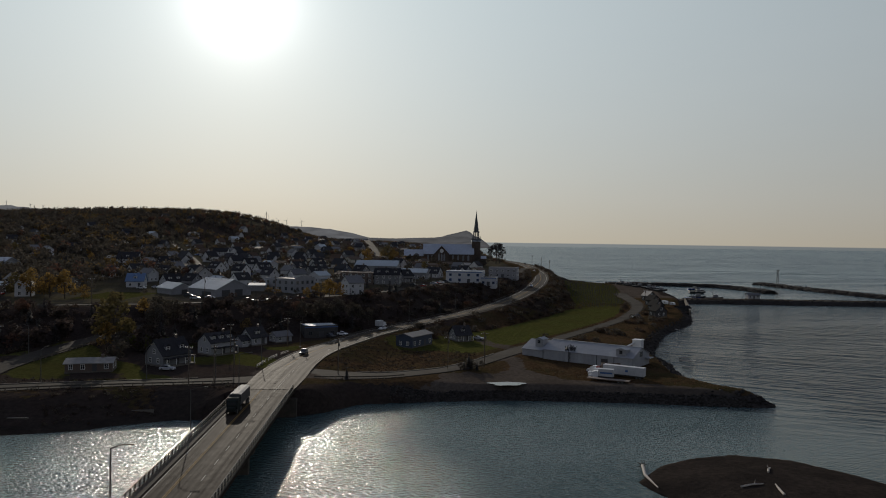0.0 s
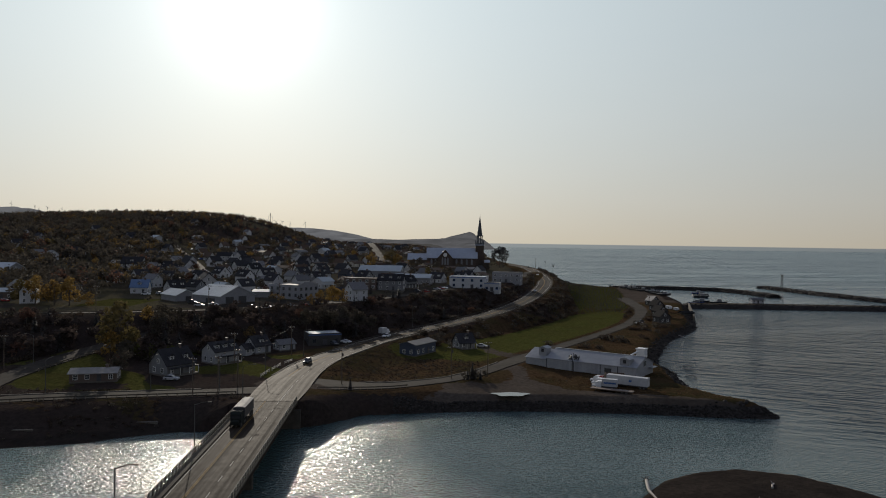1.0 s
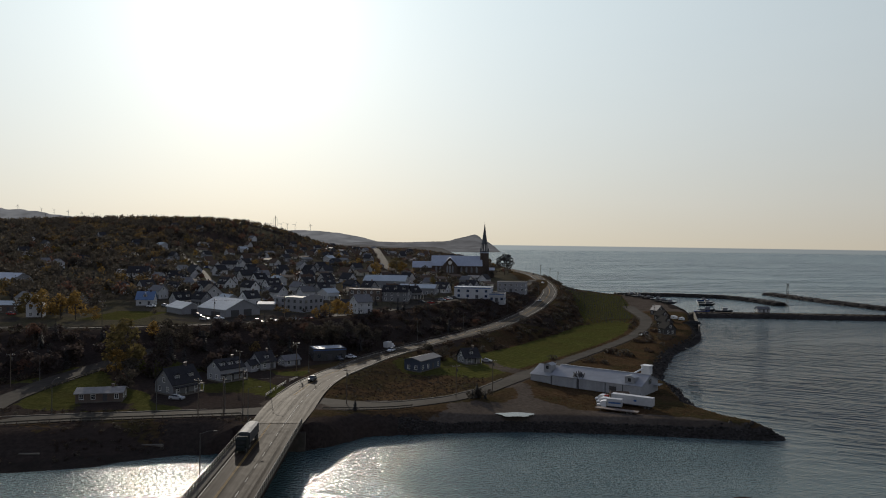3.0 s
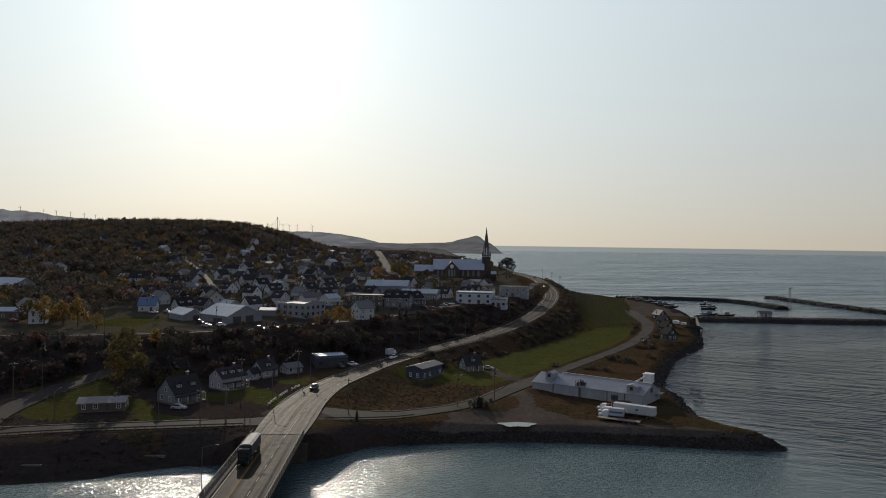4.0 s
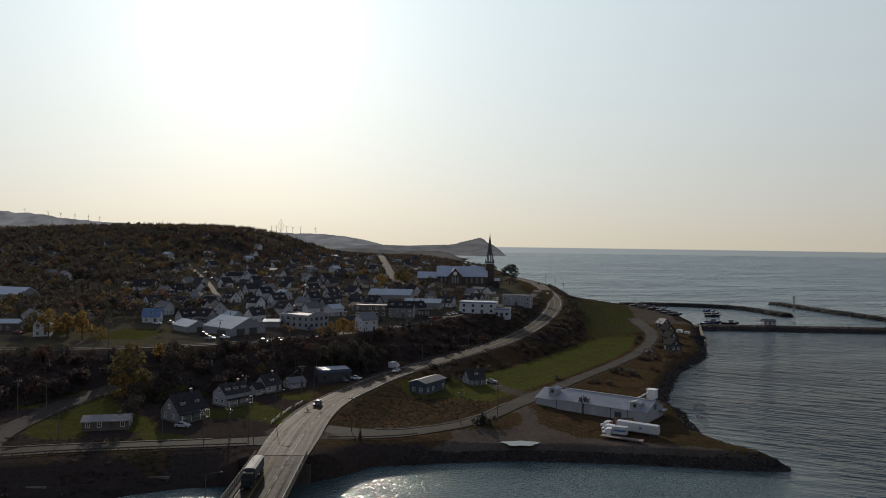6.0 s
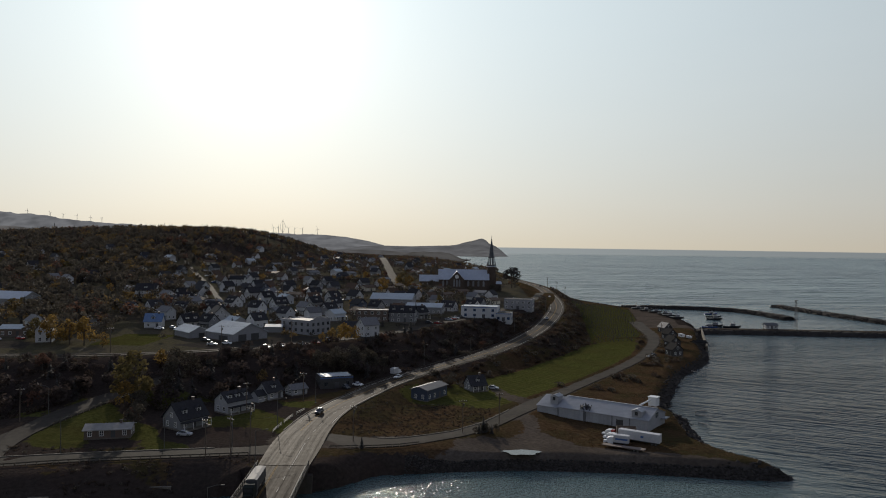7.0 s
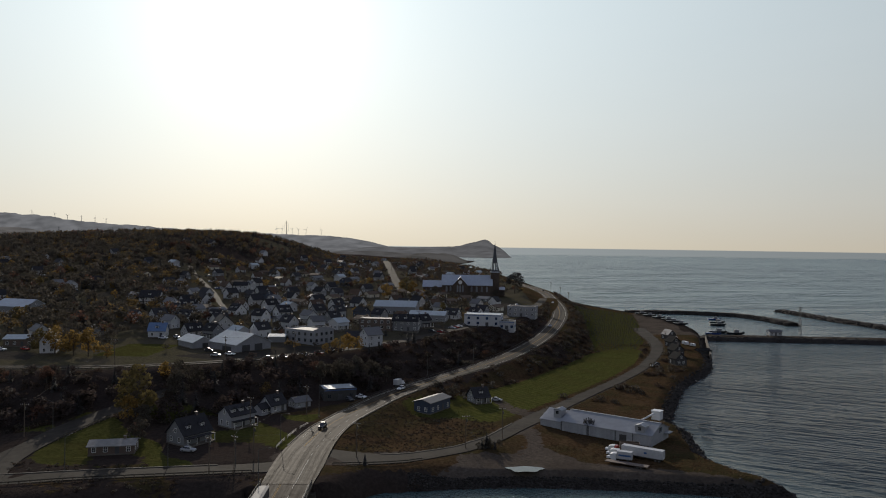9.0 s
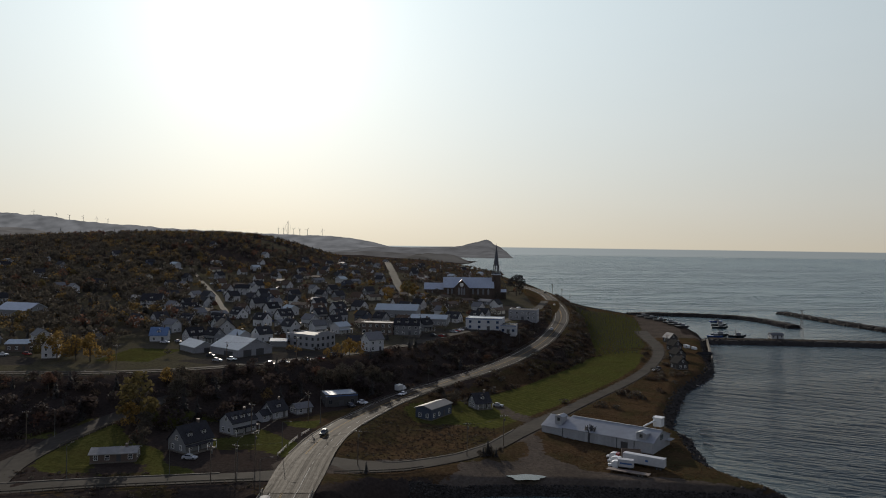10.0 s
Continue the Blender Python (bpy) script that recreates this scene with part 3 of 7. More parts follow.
def lay(X, Y, F=None):
    """Ground height read off the ground sheet."""
    X, Y = np.asarray(X, float), np.asarray(Y, float)
    r = np.clip(np.log(Y / 88) / math.log(3300 / 88) * (nr - 1), 0, nr - 1.001)
    u = np.clip((X / (Y + 90) + 1.0) / 1.72 * (nc - 1), 0, nc - 1.001)
    F = GZ if F is None else F
    i, j = r.astype(int), u.astype(int)
    a, b = r - i, u - j
    return (F[i, j] * (1 - b) + F[i, j + 1] * b) * (1 - a) + (F[i + 1, j] * (1 - b) + F[i + 1, j + 1] * b) * a


P_FIELD = signed(GX, GY, PLATEAU)
S_FIELD = signed(GX, GY, LAND)


def ground_at(x, y):
    return float(lay([x], [y])[0])


def both(*fields):
    return np.minimum.reduce(np.broadcast_arrays(*fields))


def either(*fields):
    return np.maximum.reduce(np.broadcast_arrays(*fields))


def around(outline):
    """Distance inside an outline, worked out near it only."""
    p = np.array(outline, float)
    out = np.full(GX.shape, -30.0)
    near = (GX > p[:, 0].min() - 12) & (GX < p[:, 0].max() + 12) & (GY > p[:, 1].min() - 12) & (GY < p[:, 1].max() + 12)
    out[near] = signed(GX[near], GY[near], p)
    return out


sr_d, _, sr_w = line_distance(GX, GY, SHORE_ROAD[::4])
yards = both(262 - GY, -50 - GX, GY - 198, -32 - P_FIELD)
LAYERS = [
    ("brown_grass", -P_FIELD),
    ("woodland_floor", either(both(4 - P_FIELD, P_FIELD + 48), yards, both(200 - GY, -50 - GX))),
    ("brown_grass", either(both(GX - 60, P_FIELD + 60, 30 - P_FIELD), both(200 - GY, -50 - GX, 5 * (wobble(GX, GY, 11, 3.0) - 0.35)))),
    ("lawn", either(around(ROWS_FIELD), 15 - np.hypot(GX + 7, GY - 283), 13 - np.hypot(GX - 8, GY - 298), both(yards, 8 * (wobble(GX, GY, 10, 2.0) - 0.12)),
                    around(CORNER_LAWN), both(P_FIELD - 6, GX + 160, -136 - GX, GY - 314, 352 - GY))),
    ("hay_field", around(FIELD)),
    ("gravel", either(around(GRAVEL_LOT), around(HARBOUR), around(DRIVE), sr_w / 2 + 0.7 - sr_d)),
    ("old_asphalt", both(P_FIELD, either(*[around(p) for p in PARKING]))),
    ("woodland_floor", either(both(6 - S_FIELD, 300 - GY, -8 - GX, GX + 40), both(GY - 760, P_FIELD - 40, 60 * (wobble(GX, GY, 60, 9.0) + 0.4)), GY - 1250)),
    ("brown_grass", either(around(PATCH), around(RIVER_VERGE))),
    ("rock", both(np.where((GY < 212) & (GX < 74), 2.6, 3.6) - S_FIELD, 560 - GY, GX + 10)),
    ("sand", either(both(14 - S_FIELD, GY - 560), both(-60 - GX, 5 - S_FIELD, 200 - GY), both(160 - GY, GX - 20))),
]
# dark, light and second colour of each cover, and how ragged its edge is
COVERS = {
    "town_ground": ((0.046, 0.041, 0.027), (0.098, 0.088, 0.054), (0.088, 0.076, 0.062), 2.0),
    "brown_grass": ((0.036, 0.023, 0.013), (0.096, 0.063, 0.036), (0.040, 0.040, 0.018), 2.5),
    "woodland_floor": ((0.026, 0.021, 0.018), (0.054, 0.043, 0.037), (0.050, 0.037, 0.031), 3.0),
    "lawn": ((0.032, 0.034, 0.010), (0.085, 0.086, 0.028), (0.062, 0.055, 0.020), 1.6),
    "hay_field": ((0.038, 0.042, 0.012), (0.104, 0.106, 0.032), (0.082, 0.072, 0.026), 1.2),
    "gravel": ((0.060, 0.049, 0.040), (0.118, 0.098, 0.080), (0.066, 0.054, 0.044), 1.5),
    "old_asphalt": ((0.036, 0.032, 0.027), (0.060, 0.054, 0.046), (0.072, 0.064, 0.053), 0.8),
    "rock": ((0.024, 0.021, 0.019), (0.060, 0.054, 0.050), (0.07, 0.063, 0.057), 0.6),
    "sand": ((0.026, 0.022, 0.019), (0.048, 0.039, 0.033), (0.022, 0.019, 0.017), 2.0),
}


def ground_material():
    m = bpy.data.materials.new("ground_cover")
    m.use_nodes = True
    n, l = m.node_tree.nodes, m.node_tree.links
    b = n["Principled BSDF"]
    b.inputs["Roughness"].default_value, b.inputs["Specular IOR Level"].default_value = 1.0, 0.0
    pos = n.new("ShaderNodeNewGeometry").outputs["Position"]

    def tex(scale, detail, rough=0.55):
        t = n.new("ShaderNodeTexNoise")
        t.inputs["Scale"].default_value, t.inputs["Detail"].default_value, t.inputs["Roughness"].default_value = scale, detail, rough
        l.new(pos, t.inputs["Vector"])
        return t.outputs["Fac"]

    def span(src, lo, hi, a0=0.0, a1=1.0):
        r = n.new("ShaderNodeMapRange")
        r.inputs[1].default_value, r.inputs[2].default_value, r.inputs[3].default_value, r.inputs[4].default_value = lo, hi, a0, a1
        l.new(src, r.inputs[0])
        return r.outputs[0]

    def mix(fac, p, q):
        x = n.new("ShaderNodeMix")
        x.data_type = "RGBA"
        for sock, v in ((x.inputs[0], fac), (x.inputs[6], p), (x.inputs[7], q)):
            if isinstance(v, tuple):
                sock.default_value = (*v, 1)
            elif isinstance(v, (int, float)):
                sock.default_value = v
            else:
                l.new(v, sock)
        return x.outputs[2]

    def calc(op, p, q):
        x = n.new("ShaderNodeMath")
        x.operation = op
        for k, v in enumerate((p, q)):
            if isinstance(v, (int, float)):
                x.inputs[k].default_value = v
            else:
                l.new(v, x.inputs[k])
        return x.outputs[0]

    grain = span(tex(0.9, 8.0, 0.65), 0.3, 0.7)
    blotch = span(tex(0.07, 5.0), 0.42, 0.62)
    edge = calc("SUBTRACT", tex(0.45, 6.0, 0.6), 0.5)
    mp = n.new("ShaderNodeMapping")
    mp.inputs["Rotation"].default_value = (0, 0, radians(-34))
    l.new(pos, mp.inputs[0])
    wv = n.new("ShaderNodeTexWave")
    wv.inputs["Scale"].default_value, wv.inputs["Distortion"].default_value, wv.inputs["Detail"].default_value, wv.inputs["Detail Scale"].default_value = 0.11, 3.5, 4.0, 2.0
    l.new(mp.outputs[0], wv.inputs["Vector"])

    def cover(key):
        dark, light, second, _ = COVERS[key]
        col = mix(grain, dark, light)
        col = mix(calc("MULTIPLY", blotch, 0.65), col, mix(grain, tuple(c * 0.7 for c in second), second))
        if key == "hay_field":
            col = mix(span(wv.outputs["Fac"], 0.3, 0.8, 0.45, 0.0), col, dark)
        return col

    made = {k: cover(k) for k in COVERS}
    col = made["town_ground"]
    for k, (key, _) in enumerate(LAYERS):
        at = n.new("ShaderNodeAttribute")
        at.attribute_name = "cover_%d" % k
        d = calc("ADD", at.outputs["Fac"], calc("MULTIPLY", edge, COVERS[key][3] * 4))
        col = mix(span(d, -0.25, 0.25), col, made[key])
    l.new(col, b.inputs["Base Color"])
    bp = n.new("ShaderNodeBump")
    bp.inputs["Strength"].default_value, bp.inputs["Distance"].default_value = 1.0, 0.30
    l.new(tex(1.6, 6.0, 0.6), bp.inputs["Height"])
    l.new(bp.outputs[0], b.inputs["Normal"])
    return m


idx = np.arange(nr * nc).reshape(nr, nc)
quads = np.stack([idx[:-1, :-1], idx[:-1, 1:], idx[1:, 1:], idx[1:, :-1]], -1).reshape(-1, 4)
ground_mesh = mesh_of("ground", np.stack([GX, GY, GZ], -1).reshape(-1, 3).tolist(), quads.tolist(), ground_material(), None, True)
for k, (key, field) in enumerate(LAYERS):
    ground_mesh.attributes.new("cover_%d" % k, "FLOAT", "POINT").data.foreach_set("value", np.clip(field, -40, 40).astype(np.float32).ravel())
ground = tagged(new("ground", ground_mesh), "sloping coastal ground of grass, gravel and earth", "ground", kind="structure")

water_bm = bmesh.new()
ring = [(-4900, -3000), (4900, -3000), (4900, 4850), (-4900, 4850)]
water_bm.faces.new([water_bm.verts.new((x, y, 0)) for x, y in ring])
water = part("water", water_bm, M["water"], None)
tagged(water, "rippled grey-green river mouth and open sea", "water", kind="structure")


def strip(name, line, mat, label, category, lift=0.0, offset=0.0, width=None, parent=None, start=0, stop=None, kind="structure", skirt=0.0):
    """A ribbon that follows a road line; offset goes to the right of its direction."""
    line = line[start:stop]
    d = np.gradient(line[:, :2], axis=0)
    d /= np.linalg.norm(d, axis=1)[:, None]
    nrm = np.stack([d[:, 1], -d[:, 0]], 1)
    w = line[:, 3] if width is None else np.full(len(line), width)
    c = line[:, :2] + nrm * offset
    n = len(line)
    verts, faces = [], []
    cols = [(-0.5, -skirt), (-0.5, 0), (-0.17, 0.02), (0.17, 0.02), (0.5, 0), (0.5, -skirt)] if skirt else [(-0.5, 0), (0.5, 0)]
    for s, dz in cols:
        p = c + nrm * (w * s)[:, None]
        verts += [(a, b, z + lift + dz) for (a, b), z in zip(p, line[:, 2])]
    for k in range(len(cols) - 1):
        faces += [(k * n + i, (k + 1) * n + i, (k + 1) * n + i + 1, k * n + i + 1) for i in range(n - 1)]
    me = mesh_of(name, verts, [f[::-1] for f in faces], mat)
    far_along = np.concatenate([[0], np.cumsum(np.linalg.norm(np.diff(line[:, :2], axis=0), axis=1))])
    run = np.concatenate([np.stack([w * q, far_along, np.zeros(n)], 1) for q, _ in cols])
    me.attributes.new("run", "FLOAT_VECTOR", "POINT").data.foreach_set("vector", run.astype(np.float32).ravel())
    ob = new(name, me)
    if parent is not None:
        ob.parent = parent
    else:
        tagged(ob, label, category, kind=kind)
    return ob


highway = strip("road", HIGHWAY, M["asphalt"], "two-lane asphalt highway climbing along the shore", "road", 0.05, skirt=0.5)
shore_road = strip("road", SHORE_ROAD, M["old_asphalt"], "narrow worn asphalt road to the harbour", "road", 0.02, skirt=0.5)
left_road = strip("road", LEFT_ROAD, M["old_asphalt"], "riverside asphalt street with guard rail", "road", 0.0, skirt=0.5)
hill_road = strip("road", HILL_ROAD, M["old_asphalt"], "asphalt road bending up the wooded bank", "road", 0.035, skirt=0.5)
edge_road = strip("road", EDGE_ROAD, M["old_asphalt"], "town street along the top of the bank", "road", 0.03, skirt=0.5)
street = strip("road", STREET, M["old_asphalt"], "straight town street running uphill", "road", 0.045, skirt=0.5)
upper_street = strip("road", UPPER_STREET, M["old_asphalt"], "wide street climbing over the far rise", "road", 0.04, skirt=0.5)

# ---- bridge ----
BX0, BY0, BX1, BY1 = -43.5, 184.0, -34.9, 40.0
bridge_len = math.hypot(BX1 - BX0, BY1 - BY0)
bridge_turn = math.degrees(math.atan2(BY1 - BY0, BX1 - BX0)) + 90
bridge_at = pose(BX0, BY0, 6.5, 0, 0, bridge_turn)
bridge = thing("bridge", "long two-lane concrete road bridge with railings", "bridge", bridge_at, kind="structure")
# local frame: -y runs along the bridge towards the near bank, +x towards the sea
L = bridge_len
deck = part("deck", boxes((-6.6, -L, -0.55, 6.6, 0, 0)), M["deck_asphalt"], bridge)
run = np.array([tuple(v.co) for v in deck.data.vertices], np.float32)
deck.data.attributes.new("run", "FLOAT_VECTOR", "POINT").data.foreach_set("vector", run.ravel())
part("sidewalk", boxes((-6.6, -L, 0.004, -4.9, 0, 0.2), bevel=0.03), M["bridge_concrete"], bridge)
part("kerb", boxes((6.0, -L, 0.004, 6.6, 0, 0.25), bevel=0.03), M["bridge_concrete"], bridge)
for gx in (-5.2, -1.8, 1.8, 5.2):
    part("girder", boxes((gx - 0.35, -L, -1.9, gx + 0.35, -0.5, -0.554)), M["bridge_concrete"], bridge)
for py in (-46, -96):
    part("pier", boxes((-4.6, py - 0.7, -9.5, 4.6, py + 0.7, -2.6), (-5.6, py - 0.9, -2.6, 5.6, py + 0.9, -1.904), bevel=0.08), M["bridge_concrete"], bridge)
part("abutment", boxes((-7.4, -2.0, -8.0, 7.4, 1.5, -1.95), bevel=0.05), M["bridge_concrete"], bridge)
post_me = bm_mesh("post", boxes((-0.11, -0.11, 0, 0.11, 0.11, 1.15)), M["bridge_concrete"])


def linked(name, me, parent, x, y, z=0.0, rz=0.0):
    ob = new(name, me)
    ob.parent = parent
    ob.matrix_basis = pose(x, y, z, 0, 0, rz)
    return ob


for side, base in ((-6.45, 0.2), (6.3, 0.25)):
    k = int(L / 2.0)
    for i in range(k):
        linked("post", post_me, bridge, side, -0.6 - i * 2.0, base)
    for h in (0.45, 0.8, 1.1):
        part("rail", boxes((side - 0.05, -L, base + h - 0.06, side + 0.05, 0, base + h + 0.06)), M["steel"], bridge)


def road_line(name, x, dash, gap, mat, width=0.14):
    bm = bmesh.new()
    y = -0.2
    while y > -L:
        y2 = max(-L, y - dash)
        box(bm, x - width / 2, y2, 0.006, x + width / 2, y, 0.012)
        y = y2 - gap
    part(name, bm, mat, bridge)


road_line("centre_line", -1.42, 400, 0, M["yellow_line"])
road_line("centre_line", -1.72, 400, 0, M["yellow_line"])
road_line("lane_line", 1.9, 3.0, 5.3, M["white_line"])
road_line("edge_line", 5.5, 400, 0, M["white_line"])
road_line("edge_line", -4.55, 400, 0, M["white_line"])


def dashes(line, offset, dash, gap, mat, lift, width=0.16, start=0, stop=None, name="lane_line", offset_end=None, shift_over=80.0):
    """Painted dashes along a road line, one mesh."""
    seg = line[start:stop]
    d = np.gradient(seg[:, :2], axis=0)
    d /= np.linalg.norm(d, axis=1)[:, None]
    nrm = np.stack([d[:, 1], -d[:, 0]], 1)
    s = np.concatenate([[0], np.cumsum(np.linalg.norm(np.diff(seg[:, :2], axis=0), axis=1))])
    verts, faces = [], []

    def at(q, o):
        o = o if offset_end is None else o + (offset_end - offset) * min(1.0, q / shift_over)
        p = [np.interp(q, s, seg[:, 0] + nrm[:, 0] * o), np.interp(q, s, seg[:, 1] + nrm[:, 1] * o)]
        return (p[0], p[1], np.interp(q, s, seg[:, 2]) + lift)

    q = 0.0
    while q < s[-1]:
        e = min(s[-1], q + dash)
        ticks = np.linspace(q, e, max(2, int((e - q) / 3) + 1))
        for a, b in zip(ticks[:-1], ticks[1:]):
            i = len(verts)
            verts += [at(a, offset - width / 2), at(a, offset + width / 2), at(b, offset + width / 2), at(b, offset - width / 2)]
            faces.append((i, i + 1, i + 2, i + 3))
        q = e + gap
    ob = new(name, mesh_of(name, verts, faces, mat))
    return ob


for off, end, dsh, gp, mt, st, en in ((-1.95, -0.25, 900, 0, "yellow_line", 8, None), (-1.65, 0.05, 900, 0, "yellow_line", 8, None), (2.2, 2.9, 3, 5.3, "white_line", 6, 29), (-4.9, -4.3, 900, 0, "white_line", 10, None), (5.6, 4.2, 900, 0, "white_line", 10, None)):
    ob = dashes(HIGHWAY, off, dsh, gp, M[mt], 0.085, start=st, stop=en, offset_end=end)
    ob.parent = highway
ob = dashes(HIGHWAY, 2.1, 22, 400, M["white_line"], 0.085, start=0, stop=7)
ob.parent = highway


def guard_rail(line, offset, start, stop, label, spacing=2.0, lift=0.0, mat="steel"):
    seg = line[start:stop]
    d = np.gradient(seg[:, :2], axis=0)
    d /= np.linalg.norm(d, axis=1)[:, None]
    p = seg[:, :2] + np.stack([d[:, 1], -d[:, 0]], 1) * (seg[:, 3:4] / 2 + offset) if offset > 0 else seg[:, :2] - np.stack([d[:, 1], -d[:, 0]], 1) * (seg[:, 3:4] / 2 - offset)
    s = np.concatenate([[0], np.cumsum(np.linalg.norm(np.diff(p, axis=0), axis=1))])
    g = thing("guard_rail", label, "guard rail", pose(p[0, 0], p[0, 1], seg[0, 2] - 0.1), "roadside guard rails")
    o = np.array([p[0, 0], p[0, 1], seg[0, 2] - 0.1])
    bm = bmesh.new()
    prev = None
    for (x, y), z in zip(p, seg[:, 2]):
        ring = [bm.verts.new((x - o[0], y - o[1], z - o[2] + h)) for h in (0.48, 0.62, 0.80)]
        if prev:
            for a in range(2):
                bm.faces.new((prev[a], ring[a], ring[a + 1], prev[a + 1]))
        prev = ring
    bmesh.ops.solidify(bm, geom=bm.faces[:], thickness=0.06)
    part("rail", bm, M[mat], g)
    me = bm_mesh("post", boxes((-0.09, -0.09, -0.5, 0.09, 0.09, 0.78)), M["wood_pole"])
    q = 0.0
    while q < s[-1]:
        linked("post", me, g, np.interp(q, s, p[:, 0]) - o[0], np.interp(q, s, p[:, 1]) - o[1], np.interp(q, s, seg[:, 2]) - o[2])
        q += spacing
    return g


def kerb(line, side, start, stop, label):
    """A low concrete kerb along one edge of a road."""
    seg = line[start:stop]
    d = np.gradient(seg[:, :2], axis=0)
    d /= np.linalg.norm(d, axis=1)[:, None]
    nrm = np.stack([d[:, 1], -d[:, 0]], 1) * side
    inner = seg[:, :2] + nrm * (seg[:, 3:4] / 2)
    outer = inner + nrm * 0.35
    n = len(seg)
    verts = [(x, y, z - 0.3) for (x, y), z in zip(inner, seg[:, 2])] + [(x, y, z + 0.2) for (x, y), z in zip(inner, seg[:, 2])] + [(x, y, z + 0.2) for (x, y), z in zip(outer, seg[:, 2])] + [(x, y, z - 0.5) for (x, y), z in zip(outer, seg[:, 2])]
    faces = [(k * n + i, (k + 1) * n + i, (k + 1) * n + i + 1, k * n + i + 1) for k in range(3) for i in range(n - 1)]
    return tagged(new("kerb", mesh_of("kerb", verts, faces, M["concrete"])), label, "kerb", kind="structure")


kerb(HIGHWAY, 1, 17, 34, "pale concrete kerb along the highway")
kerb(HIGHWAY, -1, 8, 34, "pale concrete kerb along the highway")
kerb(SHORE_ROAD, -1, 5, 20, "pale concrete kerb round the grass island")
kerb(LEFT_ROAD, 1, 4, 24, "pale concrete kerb along the riverside street")

guard_rail(HIGHWAY, 0.6, 28, 125, "galvanised guard rail along the climbing highway", 4.0)
guard_rail(HIGHWAY, -0.6, 20, 70, "galvanised guard rail below the wooded bank", 4.0)
guard_rail(SHORE_ROAD, 0.5, 2, 8, "curved steel guard rail at the bridge end", 2.0)
guard_rail(LEFT_ROAD, -0.4, 2, 26, "steel guard rail along the river bank", 2.5)
guard_rail(HILL_ROAD, 0.5, 8, 17, "low pale guard rail beside the hill road", 2.5, mat="concrete")
guard_rail(EDGE_ROAD, 0.5, 20, 44, "pale guard rail along the top of the bank", 3.0, mat="concrete")


# low broken paling fence between the yards and the highway
fence_line = smooth_line([(-54.6, 217, 0, 0), (-54.2, 226, 0, 0), (-53.2, 237, 0, 0), (-51.2, 246, 0, 0)], 2.4)
fence_base = Vector((fence_line[0][0], fence_line[0][1], ground_at(fence_line[0][0], fence_line[0][1])))
fence = thing("fence", "low weathered pale wooden fence beside the highway", "fence", Matrix.Translation(fence_base))
fence_feet = [Vector((p[0], p[1], ground_at(p[0], p[1]))) - fence_base for p in fence_line]
for k, (p, q) in enumerate(zip(fence_feet, fence_feet[1:])):
    part("post", boxes((p.x - 0.09, p.y - 0.09, p.z - 0.4, p.x + 0.09, p.y + 0.09, p.z + 1.05)), M["driftwood"], fence)
    if k % 4 != 3:
        for h in (0.45, 0.85):
            part("rail", tubes(((p.x, p.y, p.z + h), (q.x, q.y, q.z + h), 0.09), n=4), M["driftwood"], fence)


# ---- buildings ----
CACHE = {}


def cached(key, make, mat):
    if key not in CACHE:
        bm = make()
        me = bpy.data.meshes.new(key[0])
        bmesh.ops.recalc_face_normals(bm, faces=bm.faces)
        bm.to_mesh(me)
        bm.free()
        me.materials.append(mat)
        CACHE[key] = me
    return CACHE[key]


def window_on(parent, x, y, z, w, h, rz, trim="trim", pane=True):
    """A window with frame and recessed dark pane; local -y faces out."""
    def frame_bm():
        t = 0.12
        return boxes((-w / 2 - t, -0.07, -t, -w / 2, 0.03, h + t), (w / 2, -0.07, -t, w / 2 + t, 0.03, h + t), (-w / 2, -0.07, h, w / 2, 0.03, h + t),
                     (-w / 2, -0.10, -t, w / 2, 0.03, 0), (-0.035, -0.05, 0, 0.035, 0.03, h), (-w / 2, -0.05, h * 0.5 - 0.03, -0.035, 0.03, h * 0.5 + 0.03), (0.035, -0.05, h * 0.5 - 0.03, w / 2, 0.03, h * 0.5 + 0.03))
    f = linked("window", cached(("window", w, h, trim), frame_bm, M[trim]), parent, x, y, z, rz)
    if pane:
        linked("pane", cached(("pane", w, h), lambda: boxes((-w / 2, -0.02, 0, w / 2, 0.025, h)), M["glass"]), f, 0, 0)
    return f


def door_on(parent, x, y, z, rz, w=1.0, h=2.1, mat="dark_trim", name="door"):
    return linked(name, cached((name, w, h, mat), lambda: boxes((-w / 2, -0.06, 0, w / 2, 0.03, h), (-w / 2 - 0.1, -0.03, 0, -w / 2, 0.03, h + 0.1), (w / 2, -0.03, 0, w / 2 + 0.1, 0.03, h + 0.1)), M[mat]), parent, x, y, z, rz)


def gable_roof(w, d, h, rise, over=0.45, thick=0.22):
    """Two pitched slabs meeting at a ridge along x."""
    bm = bmesh.new()
    k = rise / (d / 2)
    for s in (-1, 1):
        prof = [(s * (d / 2 + over), h - over * k), (0, h + rise), (0, h + rise + thick), (s * (d / 2 + over), h - over * k + thick)]
        a = [bm.verts.new((-w / 2 - over, y, z)) for y, z in prof]
        b = [bm.verts.new((w / 2 + over, y, z)) for y, z in prof]
        bm.faces.new(a)
        bm.faces.new(b[::-1])
        for i in range(4):
            j = (i + 1) % 4
            bm.faces.new((a[i], a[j], b[j], b[i]))
    return bm


